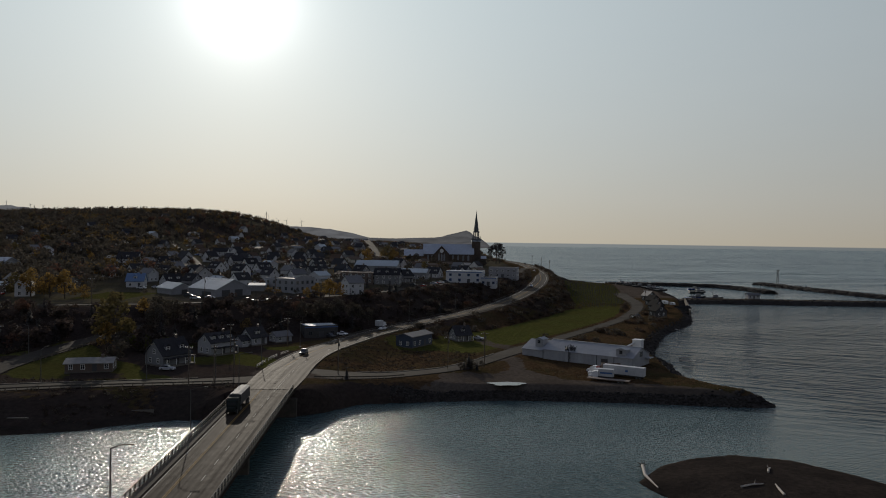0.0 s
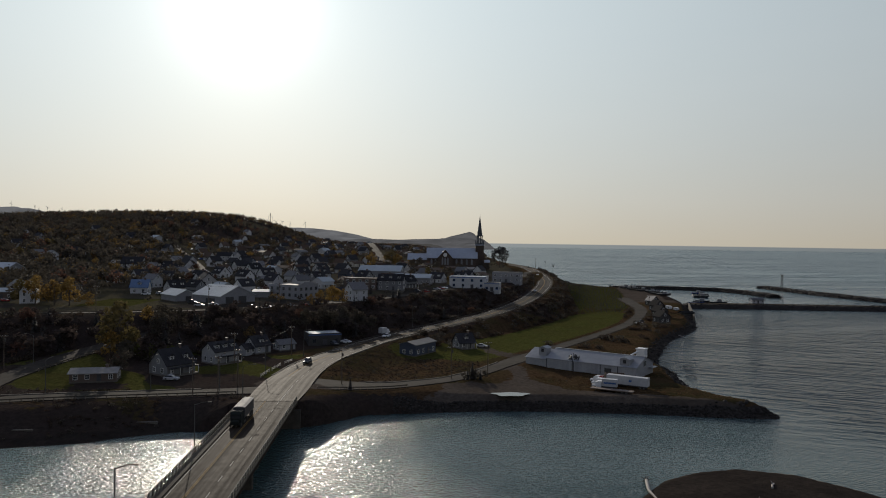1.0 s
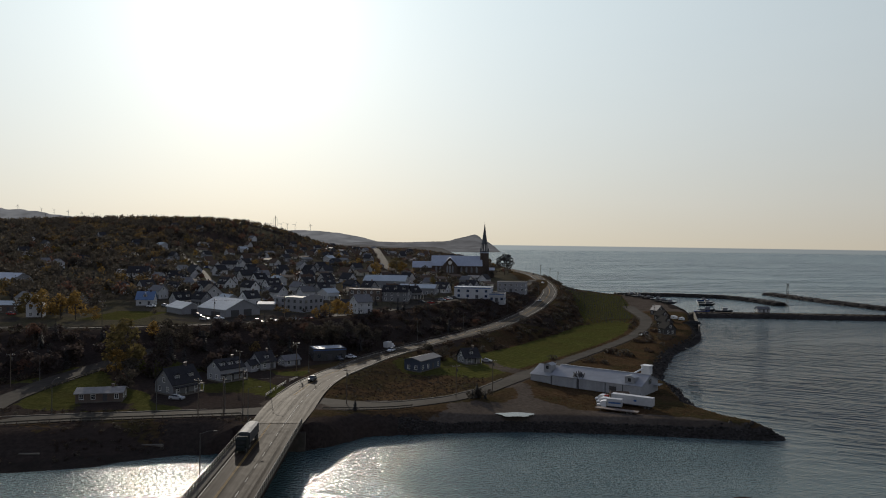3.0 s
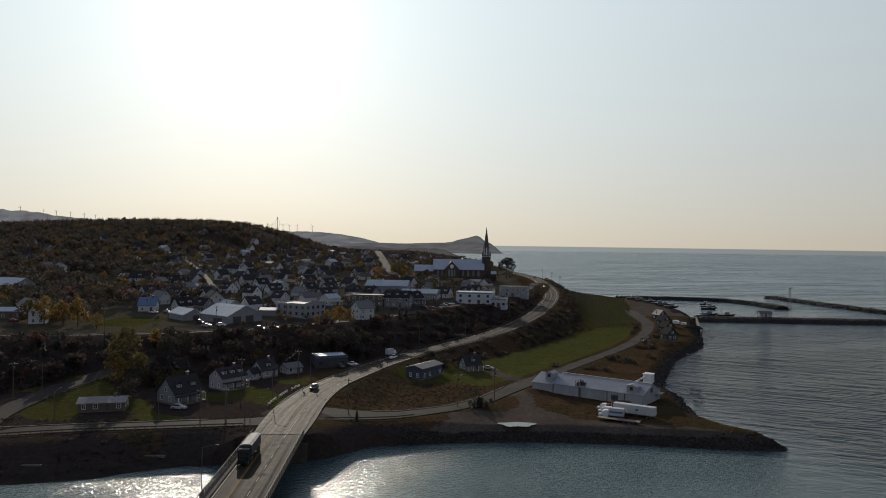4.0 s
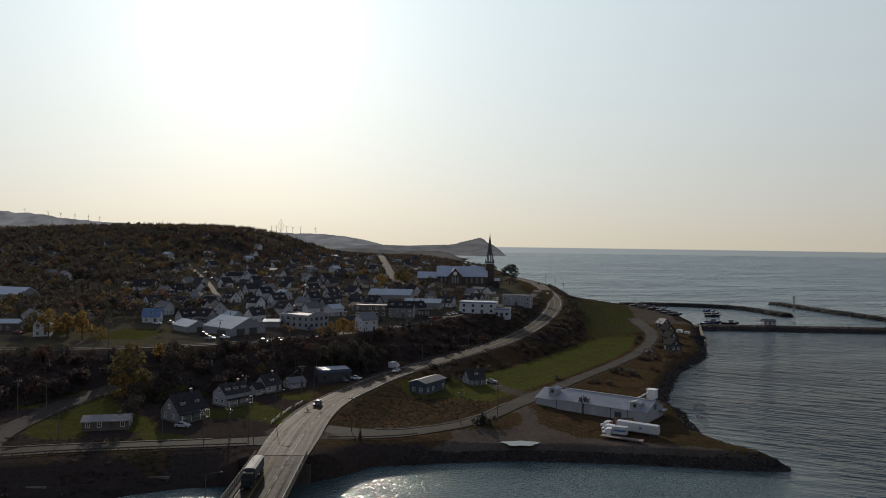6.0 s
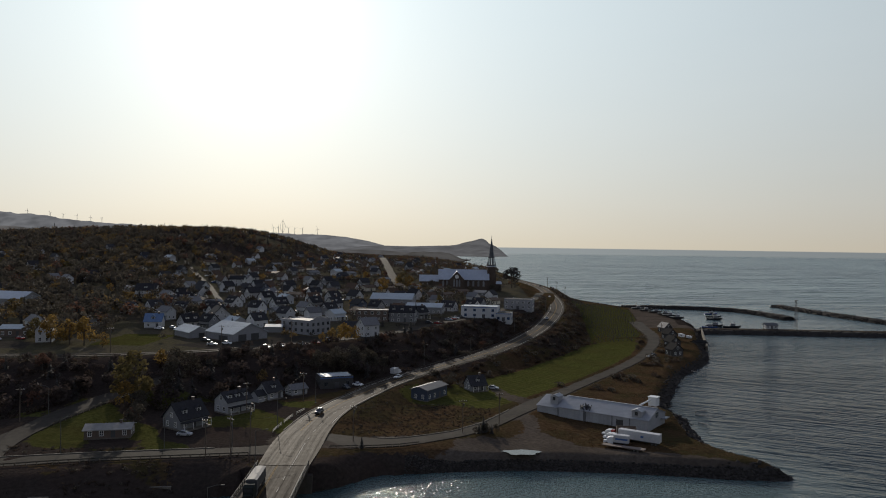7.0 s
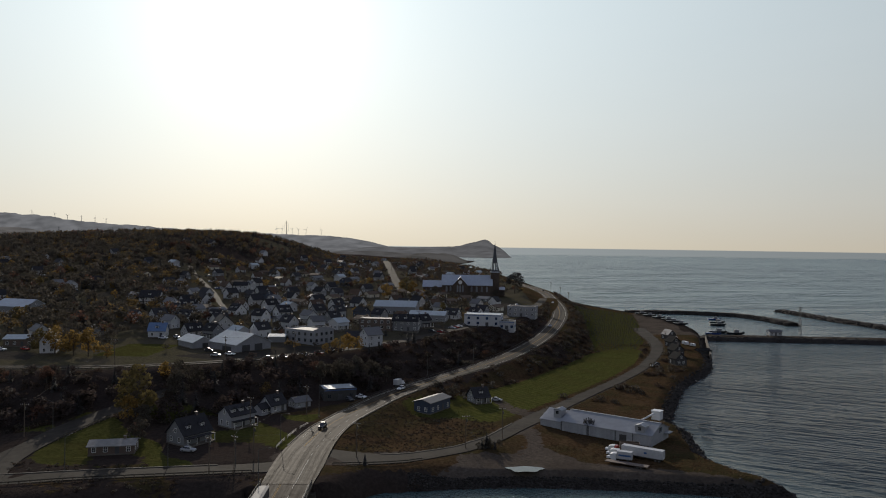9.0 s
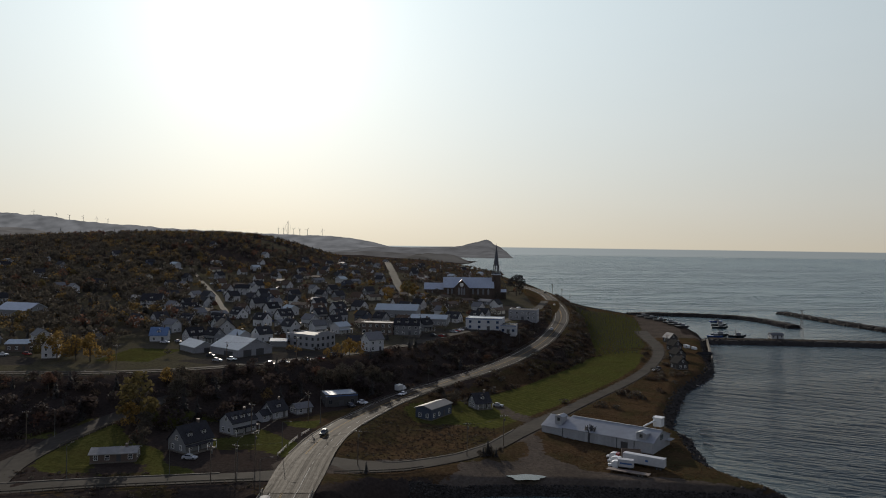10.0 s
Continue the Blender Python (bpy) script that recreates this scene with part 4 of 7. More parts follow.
def gable_walls(w, d, h, rise, base=-1.5):
    bm = bmesh.new()
    prof = [(-d / 2, base), (d / 2, base), (d / 2, h), (0, h + rise - 0.02), (-d / 2, h)]
    a = [bm.verts.new((-w / 2, y, z)) for y, z in prof]
    b = [bm.verts.new((w / 2, y, z)) for y, z in prof]
    bm.faces.new(a)
    bm.faces.new(b[::-1])
    for i in range(5):
        j = (i + 1) % 5
        bm.faces.new((a[i], a[j], b[j], b[i]))
    return bm


def house(name, label, m, w, d, h, rise, wall, roof, category="house", group="", dormer=0, porch=False, chimney=True, storeys=1, detail=True, trim="trim", wing=None, win=True):
    """A gabled house: ridge along local x, front facing local -y."""
    t = thing(name, label, category, m, group)
    part("wall", gable_walls(w, d, h, rise), M[wall], t)
    part("roof", gable_roof(w, d, h, rise), M[roof], t)
    part("foundation", boxes((-w / 2 - 0.06, -d / 2 - 0.06, -1.6, w / 2 + 0.06, d / 2 + 0.06, 0.35)), M["concrete"], t)
    if chimney:
        part("chimney", boxes((w * 0.22, -0.35, h + rise * 0.6, w * 0.22 + 0.7, 0.35, h + rise + 0.9), (w * 0.22 - 0.08, -0.43, h + rise + 0.9, w * 0.22 + 0.78, 0.43, h + rise + 1.05)), M["brown_wall"], t)
    if win:
        for s in range(storeys):
            z = 1.0 + 2.7 * s
            if z + 1.3 > h:
                break
            n = max(2, int(w / 3))
            for i in range(n):
                x = -w / 2 + w * (i + 0.5) / n
                if s == 0 and i == n // 2:
                    door_on(t, x, -d / 2, 0.35, 0)
                else:
                    window_on(t, x, -d / 2, z, 1.0, 1.3, 0, trim, detail)
            for sx, rz in ((-1, -90), (1, 90)):
                for y in (-d * 0.22, d * 0.22):
                    window_on(t, sx * w / 2, y, z, 0.95, 1.3, rz, trim, detail)
        if rise > 2.2:
            for sx, rz in ((-1, -90), (1, 90)):
                window_on(t, sx * w / 2, 0, h + 0.35, 0.9, 1.2, rz, trim, detail)
    for i in range(dormer):
        x = -w / 2 + w * (i + 0.5) / dormer
        k = rise / (d / 2)
        y0 = -d * 0.36
        z0 = h + (d / 2 + y0) * k
        dm = part("dormer", boxes((x - 0.9, y0, z0 - 0.3, x + 0.9, y0 + 2.4, z0 + 1.25)), M[wall], t)
        part("dormer_roof", extrude_y([(x - 1.15, z0 + 1.2), (x + 1.15, z0 + 1.2), (x, z0 + 2.05)], y0 - 0.25, y0 + 2.8), M[roof], dm)
        window_on(t, x, y0, z0 + 0.1, 0.9, 0.95, 0, trim, detail)
    if porch:
        part("porch_roof", extrude_y([(-w / 2, 2.35), (w / 2, 2.35), (w / 2, 2.55), (-w / 2, 2.55)], -d / 2 - 1.9, -d / 2 - 0.02), M[roof], t)
        part("porch_floor", boxes((-w / 2, -d / 2 - 1.8, -0.5, w / 2, -d / 2 - 0.08, 0.3)), M["concrete"], t)
        for x in np.linspace(-w / 2 + 0.15, w / 2 - 0.15, 4):
            part("porch_post", boxes((x - 0.07, -d / 2 - 1.75, 0.3, x + 0.07, -d / 2 - 1.6, 2.35)), M["trim"], t)
    if wing:
        ww, wd, wh, wr, wx, wy = wing
        bm = gable_walls(ww, wd, wh, wr)
        bm.transform(Matrix.Translation((wx, wy, 0)))
        ob = part("wing", bm, M[wall], t)
        bm = gable_roof(ww, wd, wh, wr, 0.35)
        bm.transform(Matrix.Translation((wx, wy, 0)))
        part("wing_roof", bm, M[roof], ob)
        for i in range(2):
            window_on(t, wx - ww / 4 + i * ww / 2, wy - wd / 2, 1.0, 1.0, 1.2, 0, trim, detail)
    return t


def flat_building(name, label, m, w, d, h, wall, roof, category="building", parapet=0.5, rows=1, cols=4, trim="trim", band=None, door=True, side_cols=2, step=0):
    """A flat-roofed block with a parapet, real windows and a door; front is local -y."""
    t = thing(name, label, category, m)
    part("wall", boxes((-w / 2, -d / 2, -1.8, w / 2, d / 2, h)), M[wall], t)
    part("roof", boxes((-w / 2 + 0.3, -d / 2 + 0.3, h + 0.004, w / 2 - 0.3, d / 2 - 0.3, h + 0.12)), M[roof], t)
    p = parapet
    part("parapet", boxes((-w / 2, -d / 2, h + 0.004, w / 2, -d / 2 + 0.28, h + p), (-w / 2, d / 2 - 0.28, h + 0.004, w / 2, d / 2, h + p), (-w / 2, -d / 2 + 0.284, h + 0.004, -w / 2 + 0.28, d / 2 - 0.284, h + p), (w / 2 - 0.28, -d / 2 + 0.284, h + 0.004, w / 2, d / 2 - 0.284, h + p)), M[wall], t)
    if step:
        for i in range(step):
            a = -w / 2 + w * i / (2 * step + 1)
            part("parapet_step", boxes((a, -d / 2 - 0.01, h + p + 0.004 + 0.5 * i, -a, -d / 2 + 0.27, h + p + 0.5 * (i + 1))), M[wall], t)
    if band:
        part("band", boxes((-w / 2 - 0.05, -d / 2 - 0.05, h - 0.5, w / 2 + 0.05, -d / 2 - 0.004, h - 0.1)), M[band], t)
    for r in range(rows):
        z = 1.0 + 3.0 * r
        if z + 1.3 > h:
            break
        for i in range(cols):
            x = -w / 2 + w * (i + 0.5) / cols
            if door and r == 0 and i == cols // 2:
                door_on(t, x, -d / 2, 0.05, 0, 1.6, 2.2)
            else:
                window_on(t, x, -d / 2, z, 1.3, 1.3, 0, trim)
        for i in range(side_cols):
            y = -d / 2 + d * (i + 0.5) / side_cols
            window_on(t, w / 2, y, z, 1.2, 1.3, 90, trim)
            window_on(t, -w / 2, y, z, 1.2, 1.3, -90, trim)
    return t


def place(x, y, rz=0, dz=0.0):
    return pose(x, y, ground_at(x, y) + dz, 0, 0, rz)


# fish warehouse on the point: a long main shed with a lower annex at one end
WH = thing("warehouse", "long white metal warehouse with a pale ribbed roof", "warehouse", pose(49.3, 253.6, 3.7, 0, 0, -34.9))
WL, WD, WHT, WR = 40.5, 15.6, 3.5, 2.6
STEP = -WL / 2 + 8.4
for x0, x1, drop, names in ((STEP, WL / 2, 0.0, ("wall", "roof")), (-WL / 2, STEP - 0.02, 0.55, ("annex_wall", "annex_roof"))):
    w, mid = x1 - x0, (x0 + x1) / 2
    bm = gable_walls(w, WD - 2 * drop, WHT - drop, WR)
    bm.transform(pose(mid, 0, 0))
    part(names[0], bm, M["dim_white"], WH)
    bm = gable_roof(w, WD - 2 * drop, WHT - drop, WR, 0.28, 0.12)
    bm.transform(pose(mid, 0, 0))
    part(names[1], bm, M["ribbed_roof"], WH, "pale blue-grey metal roof")
for i in range(1, 45):
    x = -WL / 2 + WL * i / 45
    drop = 0.55 if x < STEP else 0.0
    bm = bmesh.new()
    for s in (-1, 1):
        a = [bm.verts.new(p) for p in ((x - 0.025, s * (WD / 2 - drop + 0.28), WHT - drop + 0.03), (x + 0.025, s * (WD / 2 - drop + 0.28), WHT - drop + 0.03), (x + 0.025, 0, WHT - drop + WR + 0.12), (x - 0.025, 0, WHT - drop + WR + 0.12))]
        b = [bm.verts.new(v.co + Vector((0, 0, 0.03))) for v in a]
        bm.faces.new(b)
        for k in range(4):
            bm.faces.new((a[k], a[(k + 1) % 4], b[(k + 1) % 4], b[k]))
    part("roof_rib", bm, M["ribbed_roof"], WH)
part("ridge_cap", boxes((STEP, -0.35, WHT + WR + 0.10, WL / 2 + 0.2, 0.35, WHT + WR + 0.2)), M["ribbed_roof"], WH)
for x in np.linspace(STEP + 0.7, WL / 2 - 0.7, 27):
    part("wall_panel", boxes((x - 0.56, -WD / 2 - 0.025, 0.2, x + 0.56, -WD / 2 - 0.004, 3.3)), M["dim_white"], WH)
for x in (STEP + 0.1, -1.6, 8.0, 14.0):
    part("downpipe", boxes((x - 0.1, -WD / 2 - 0.2, 0, x + 0.1, -WD / 2 - 0.06, 3.4)), M["dark_metal"], WH)
door_on(WH, 10.6, -WD / 2 - 0.03, 0.0, 0, 2.2, 2.4, "weathered_wall", "sliding_door")
for dx, dy, dw in ((-14.6, -3.6, 2.8), (16.0, -5.2, 3.2)):
    zz = WHT + (WD / 2 + dy) * WR / (WD / 2)
    dm = part("roof_cabin", boxes((dx - dw / 2, dy - 1.9, zz - 1.2, dx + dw / 2, dy + 1.9, zz + 1.5)), M["dim_white"], WH)
    bm = extrude_y([(dx - dw / 2 - 0.3, zz + 1.504), (dx + dw / 2 + 0.3, zz + 1.504), (dx, zz + 2.2)], dy - 2.1, dy + 2.1)
    part("cabin_roof", bm, M["ribbed_roof"], dm)
    window_on(WH, dx, dy - 1.9, zz + 0.25, 0.8, 0.9, 0, "dark_trim")
clutter = bmesh.new()
heap = random.Random(17)
for i in range(26):
    x, y = -2.0 + heap.uniform(-1.9, 1.9), -6.6 + heap.uniform(-0.9, 0.9)
    z = WHT + (WD / 2 + y) * WR / (WD / 2)
    tube(clutter, (x, y, z + 0.1), (x + heap.uniform(-0.9, 0.9), y + heap.uniform(-0.7, 0.7), z + heap.uniform(0.8, 1.7)), heap.uniform(0.10, 0.22), n=5)
tube(clutter, (-2.0, -WD / 2 - 0.25, -0.2), (-2.0, -WD / 2 - 0.25, WHT + 0.9), 0.14, n=6)
part("roof_rack", clutter, M["dark_metal"], WH, "dark heap of hoisting gear")
part("gable_window", boxes((WL / 2 + 0.004, -1.2, 3.2, WL / 2 + 0.06, 1.2, 4.8)), M["glass"], WH)
part("awning", boxes((WL / 2 + 0.004, 3.5, 2.2, WL / 2 + 1.8, 7.2, 2.4)), M["ribbed_roof"], WH)

hopper = thing("hopper_tower", "small white cabin raised on steel legs behind the warehouse", "tower", place(69.5, 259.5, -34.9))
part("cabin", boxes((-1.5, -1.5, 3.4, 1.5, 1.5, 6.4), bevel=0.05), M["paint_white"], hopper)
part("roof", boxes((-1.7, -1.7, 6.404, 1.7, 1.7, 6.6)), M["paint_white"], hopper)
for sx in (-1.3, 1.3):
    for sy in (-1.3, 1.3):
        part("leg", tubes(((sx, sy, -0.5), (sx, sy, 3.4), 0.12)), M["steel"], hopper)
part("chute", tubes(((-0.6, -1.5, 5.6), (-3.6, -5.0, 3.6), 0.3)), M["paint_white"], hopper)


# ---- church ----
CH = thing("church", "large dark stone church with silver roofs and tall steeple", "church", pose(5.0, 655, 23.3, 0, 0, 0))
part("nave_wall", gable_walls(44, 17, 8.5, 8.2), M["stone_wall"], CH)
part("nave_roof", gable_roof(44, 17, 8.5, 8.2, 0.6, 0.3), M["silver_roof"], CH)
bm = gable_walls(16, 13, 8.5, 7.0)
bm.transform(pose(-6.0, -7.0, 0, 0, 0, 90))
tr = part("transept_wall", bm, M["stone_wall"], CH)
bm = gable_roof(16, 13, 8.5, 7.0, 0.5, 0.3)
bm.transform(pose(-6.0, -7.0, 0, 0, 0, 90))
part("transept_roof", bm, M["silver_roof"], tr)
bm = gable_walls(17, 13, 6.5, 5.0)
bm.transform(pose(-30.5, 0, 0))
sa = part("sacristy_wall", bm, M["stone_wall"], CH)
bm = gable_roof(17, 13, 6.5, 5.0, 0.5, 0.3)
bm.transform(pose(-30.5, 0, 0))
part("sacristy_roof", bm, M["silver_roof"], sa)


def lancet(w, h):
    bm = bmesh.new()
    pts = [(-w / 2, 0), (w / 2, 0), (w / 2, h * 0.75), (w * 0.3, h * 0.9), (0, h), (-w * 0.3, h * 0.9), (-w / 2, h * 0.75)]
    a = [bm.verts.new((x, -0.12, z)) for x, z in pts]
    b = [bm.verts.new((x, 0.05, z)) for x, z in pts]
    bm.faces.new(a)
    for i in range(len(a)):
        j = (i + 1) % len(a)
        bm.faces.new((a[i], a[j], b[j], b[i]))
    return bm


for x in (-18, -14.5, 4, 8.5, 13, 17.5):
    linked("lancet_window", cached(("lancet_window", 1.7), lambda: lancet(1.7, 5.2), M["grey_wall"]), CH, x, -8.5, 2.4)
for x in (-8.3, -6.0, -3.7):
    linked("lancet_window", cached(("lancet_window", 1.5), lambda: lancet(1.5, 6.5), M["grey_wall"]), CH, x, -15.0, 2.4)
bm = bmesh.new()
bmesh.ops.create_cone(bm, cap_ends=True, segments=20, radius1=1.7, radius2=1.7, depth=0.3)
bm.transform(pose(-6.0, -15.05, 11.0, 90))
part("rose_window", bm, M["trim"], CH)
for x in (-36, -32, -28):
    linked("lancet_window", cached(("lancet_window", 1.2), lambda: lancet(1.2, 3.2), M["grey_wall"]), CH, x, -6.5, 2.0)
# steeple
st = part("tower", boxes((20.8, -3.6, -2, 28.2, 3.8, 19.5), (20.4, -4.0, -2, 21.6, -3.0, 12), (27.4, -4.0, -2, 28.6, -3.0, 12)), M["stone_wall"], CH)
part("tower_cornice", boxes((20.3, -4.1, 19.504, 28.7, 4.3, 20.3), bevel=0.1), M["silver_roof"], st)
for cxx in (21.0, 28.0):
    for cyy in (-3.4, 3.6):
        bm = bmesh.new()
        bmesh.ops.create_cone(bm, cap_ends=True, segments=6, radius1=0.7, radius2=0.05, depth=4)
        bm.transform(pose(cxx, cyy, 22.3))
        part("pinnacle", bm, M["spire_metal"], st)
bel = bmesh.new()
for k in range(8):
    a = 2 * math.pi * (k + 0.5) / 8
    tube(bel, (24.5 + 2.5 * math.cos(a), 0.1 + 2.5 * math.sin(a), 20.3), (24.5 + 2.3 * math.cos(a), 0.1 + 2.3 * math.sin(a), 27.6), 0.42, n=6)
part("belfry", bel, M["spire_metal"], CH)
part("belfry_base", tubes(((24.5, 0.1, 20.304), (24.5, 0.1, 21.6), 3.1, 2.9)), M["spire_metal"], CH)
bm = bmesh.new()
for z0, z1, r0, r1 in ((27.6, 28.5, 3.0, 2.9), (28.5, 30.2, 2.2, 2.0), (30.2, 31.0, 2.5, 2.2), (31.0, 46.0, 2.0, 0.1)):
    tube(bm, (24.5, 0.1, z0), (24.5, 0.1, z1), r0, r1, n=8)
part("spire", bm, M["spire_metal"], CH)
part("cross", boxes((24.45, 0.05, 46.0, 24.55, 0.15, 47.6), (24.05, 0.06, 46.9, 24.95, 0.14, 47.0)), M["dark_metal"], CH)
bm = gable_walls(5, 9, 4.5, 2.0)
bm.transform(pose(30.8, 1, 0))
an = part("porch_wall", bm, M["stone_wall"], CH)
bm = gable_roof(5, 9, 4.5, 2.0, 0.4)
bm.transform(pose(30.8, 1, 0))
part("porch_roof", bm, M["silver_roof"], an)

# ---- houses below the bank ----
house("bungalow", "low brown brick bungalow with a pale grey roof", place(-101.5, 212.5, 14), 12.5, 7, 2.6, 1.0, "brown_wall", "flat_roof", chimney=True)
house("house", "dark-roofed house with white trim and a front gable", place(-83.8, 225, 58, 0.1), 10.2, 8.4, 3.4, 4.3, "grey_wall", "dark_shingle", dormer=2, porch=True)
house("house", "white wooden house with a wide dormered dark roof", place(-75.5, 246, 54, 0.1), 9.6, 7.2, 4.2, 2.7, "dim_white", "dark_shingle", dormer=3, porch=True, storeys=2)
house("house", "white cottage with dark roof beside its garage", place(-68.5, 267, 54, 0.1), 7.0, 6.6, 3.0, 3.2, "dim_white", "dark_shingle", dormer=1, wing=(4.4, 4.2, 2.3, 1.5, -5.2, -0.5))
house("garage", "white garage with a grey gabled roof", place(-60.5, 275, 45), 6.6, 5.0, 2.4, 1.5, "dim_white", "grey_shingle", category="garage", chimney=False)
stn = flat_building("service_station", "flat-roofed garage with bright blue roof edge and open bays", place(-49, 292, 22), 13, 10, 4.2, "weathered_wall", "pale_metal_roof", parapet=0.3, cols=3, trim="dark_trim", band="blue_trim")
bhouse = house("house", "long dark blue house with white windows and grey roof", place(-10.5, 281.5, 60, 0.0), 14.5, 7.2, 4.2, 1.0, "blue_wall", "grey_shingle", storeys=2, chimney=False)
house("house", "small grey cottage with dark roof and white porch", place(7.5, 298, 28, 0.0), 7.0, 6.2, 2.7, 3.2, "grey_wall", "dark_shingle", dormer=1, porch=True)

# ---- town front ----
big = house("hall", "large hall with a broad pale metal roof and dark doorways", place(-103.6, 342, -37), 21, 19, 3.6, 4.2, "pale_wall", "pale_metal_roof", category="hall", chimney=False, win=False)
for y in (-4.5, 2.5):
    door_on(big, 10.5, y, 0.0, 90, 4.2, 3.2, "dark_metal", "bay_door")
door_on(big, 3, -9.5, 0.0, 0, 6.5, 2.4, "dark_metal", "bay_door")
shb = house("shed", "grey shed with a pale metal roof", place(-126.5, 347, -45), 16, 10, 3.0, 2.4, "pale_wall", "pale_metal_roof", category="shed", chimney=False, win=False)
door_on(shb, 8.0, 1, 0, 90, 2.6, 2.5, "dark_metal", "bay_door")
flat_building("store", "pale grey two-storey store with a stepped parapet", place(-76, 366, 58), 14, 20, 6.0, "pale_wall", "flat_roof", rows=2, cols=4, parapet=0.6, step=3, trim="dark_trim", side_cols=5)
house("shed", "small open shed with bright metal roof", place(-91, 363, 5), 8, 7, 3.0, 0.9, "grey_wall", "pale_metal_roof", category="shed", chimney=False, win=False)
house("house", "tall white house with a grey gabled roof", place(-44, 359, 40), 8.5, 7.5, 6.0, 3.2, "white_wall", "grey_shingle", storeys=2, chimney=False)
house("house", "dark single-storey house with white porch posts", place(-53, 370, 5), 10, 7, 3.0, 2.2, "brown_wall", "dark_shingle", porch=True)
flat_building("motel", "long brown brick motel block with a pale flat roof", place(-47, 410, -4), 18, 10, 6.0, "brown_wall", "flat_roof", rows=2, cols=5, parapet=0.4)
house("motel_wing", "grey shingled motel wing with a dormered dark roof", place(-30.5, 410, -4), 14, 10, 5.8, 3.2, "grey_wall", "dark_shingle", category="building", dormer=3, storeys=2, chimney=False)
house("hall", "broad hall with pale grey metal roof", place(-42, 478, -6), 27, 16, 5.2, 3.2, "grey_wall", "pale_metal_roof", category="hall", chimney=False)
house("shop", "low shop with a pale green metal roof", place(-20, 452, -8), 22, 12, 4.2, 2.0, "grey_wall", "pale_metal_roof", category="shop", chimney=False)
flat_building("inn", "long white inn with blue trim and two storeys", place(14, 447, -10), 22, 13, 6.6, "white_wall", "pale_metal_roof", rows=2, cols=4, band="blue_trim", trim="blue_trim", parapet=0.4)
flat_building("inn_wing", "white lower wing with a dark blue sign band", place(28, 440, -10), 9, 10, 4.6, "white_wall", "dark_shingle", cols=3, band="blue_trim", trim="blue_trim", parapet=0.3)
flat_building("restaurant", "white flat-roofed restaurant near the highway bend", place(42, 503, -14), 19, 12, 6.6, "pale_wall", "dark_shingle", rows=2, cols=5, parapet=0.3)
house("house", "white house with a bright blue metal roof and dormer", place(-155, 372, 8), 8.4, 7.0, 3.6, 3.5, "white_wall", "blue_metal_roof", dormer=1, storeys=1)
house("house", "tall white house with black gabled roof", place(-127, 388, -58), 11, 9, 5.2, 4.0, "white_wall", "dark_shingle", storeys=2)
house("house", "white house with a long veranda under dark roof", place(-212, 497, 4), 13.5, 10, 5.4, 4.2, "white_wall", "dark_shingle", storeys=2, dormer=1, porch=True)
house("house", "white two-storey house with dark hipped roof", place(-176, 583, 4), 11, 9, 5.6, 2.6, "white_wall", "dark_shingle", storeys=2)
house("shed", "low dark shed with a pale ribbed metal roof", place(-205, 338, 8), 13, 9, 3.6, 1.4, "brown_wall", "pale_metal_roof", category="shed", chimney=False)
house("house", "narrow tall white house with a steep roof", place(-182, 320, -70), 8, 6.5, 5.6, 4.2, "white_wall", "dark_shingle", storeys=2)
house("barn", "wide barn with a weathered grey metal roof", place(-272, 446, -14), 24, 16, 4.8, 3.8, "grey_wall", "silver_roof", category="barn", chimney=False)

# ---- town houses on the slope ----
TAKEN = [(-103.5, 213, 9), (-84, 226, 9), (-76, 249, 9), (-100, 342, 17), (-127, 348, 11), (-75, 366, 15), (-91, 363, 7), (-43, 358, 8), (-53, 370, 8), (-47, 410, 12), (-30, 410, 11), (-42, 478, 18), (-20, 452, 14), (11, 449, 14), (25, 442, 8), (40, 505, 12), (-155, 374, 9), (-127, 388, 9), (-212, 497, 10), (-176, 583, 9), (-205, 338, 10), (-182, 320, 7), (-272, 446, 17), (-5, 655, 34), (25, 650, 14)]
ROAD_CLEAR = [EDGE_ROAD[::4], STREET[::3], UPPER_STREET[::3], HIGHWAY[::4]]
rng = random.Random(7)


def free(x, y, r):
    if any(math.hypot(x - a, y - b) < r + c for a, b, c in TAKEN):
        return False
    for line in ROAD_CLEAR:
        d, _, w = line_distance(np.array([x]), np.array([y]), line)
        if d[0] < w[0] / 2 + r * 0.8:
            return False
    return True


STYLES = [("white_wall", "dark_shingle", "white wooden house with a dark shingle roof"), ("white_wall", "grey_shingle", "white clapboard house with a grey roof"),
          ("white_wall", "dark_shingle", "white gabled house with a black roof"), ("cream_wall", "brown_shingle", "cream house with a brown shingle roof"),
          ("grey_wall", "dark_shingle", "grey wooden house with a dark roof"), ("brown_wall", "brown_shingle", "brown brick bungalow with brown roof"),
          ("white_wall", "pale_metal_roof", "white house with a pale metal roof"), ("grey_wall", "grey_shingle", "grey house with a weathered grey roof"),
          ("white_wall", "brown_shingle", "white house with a rust-brown roof"), ("blue_wall", "dark_shingle", "blue wooden house with a dark roof")]
NEAR_PROTOS = []
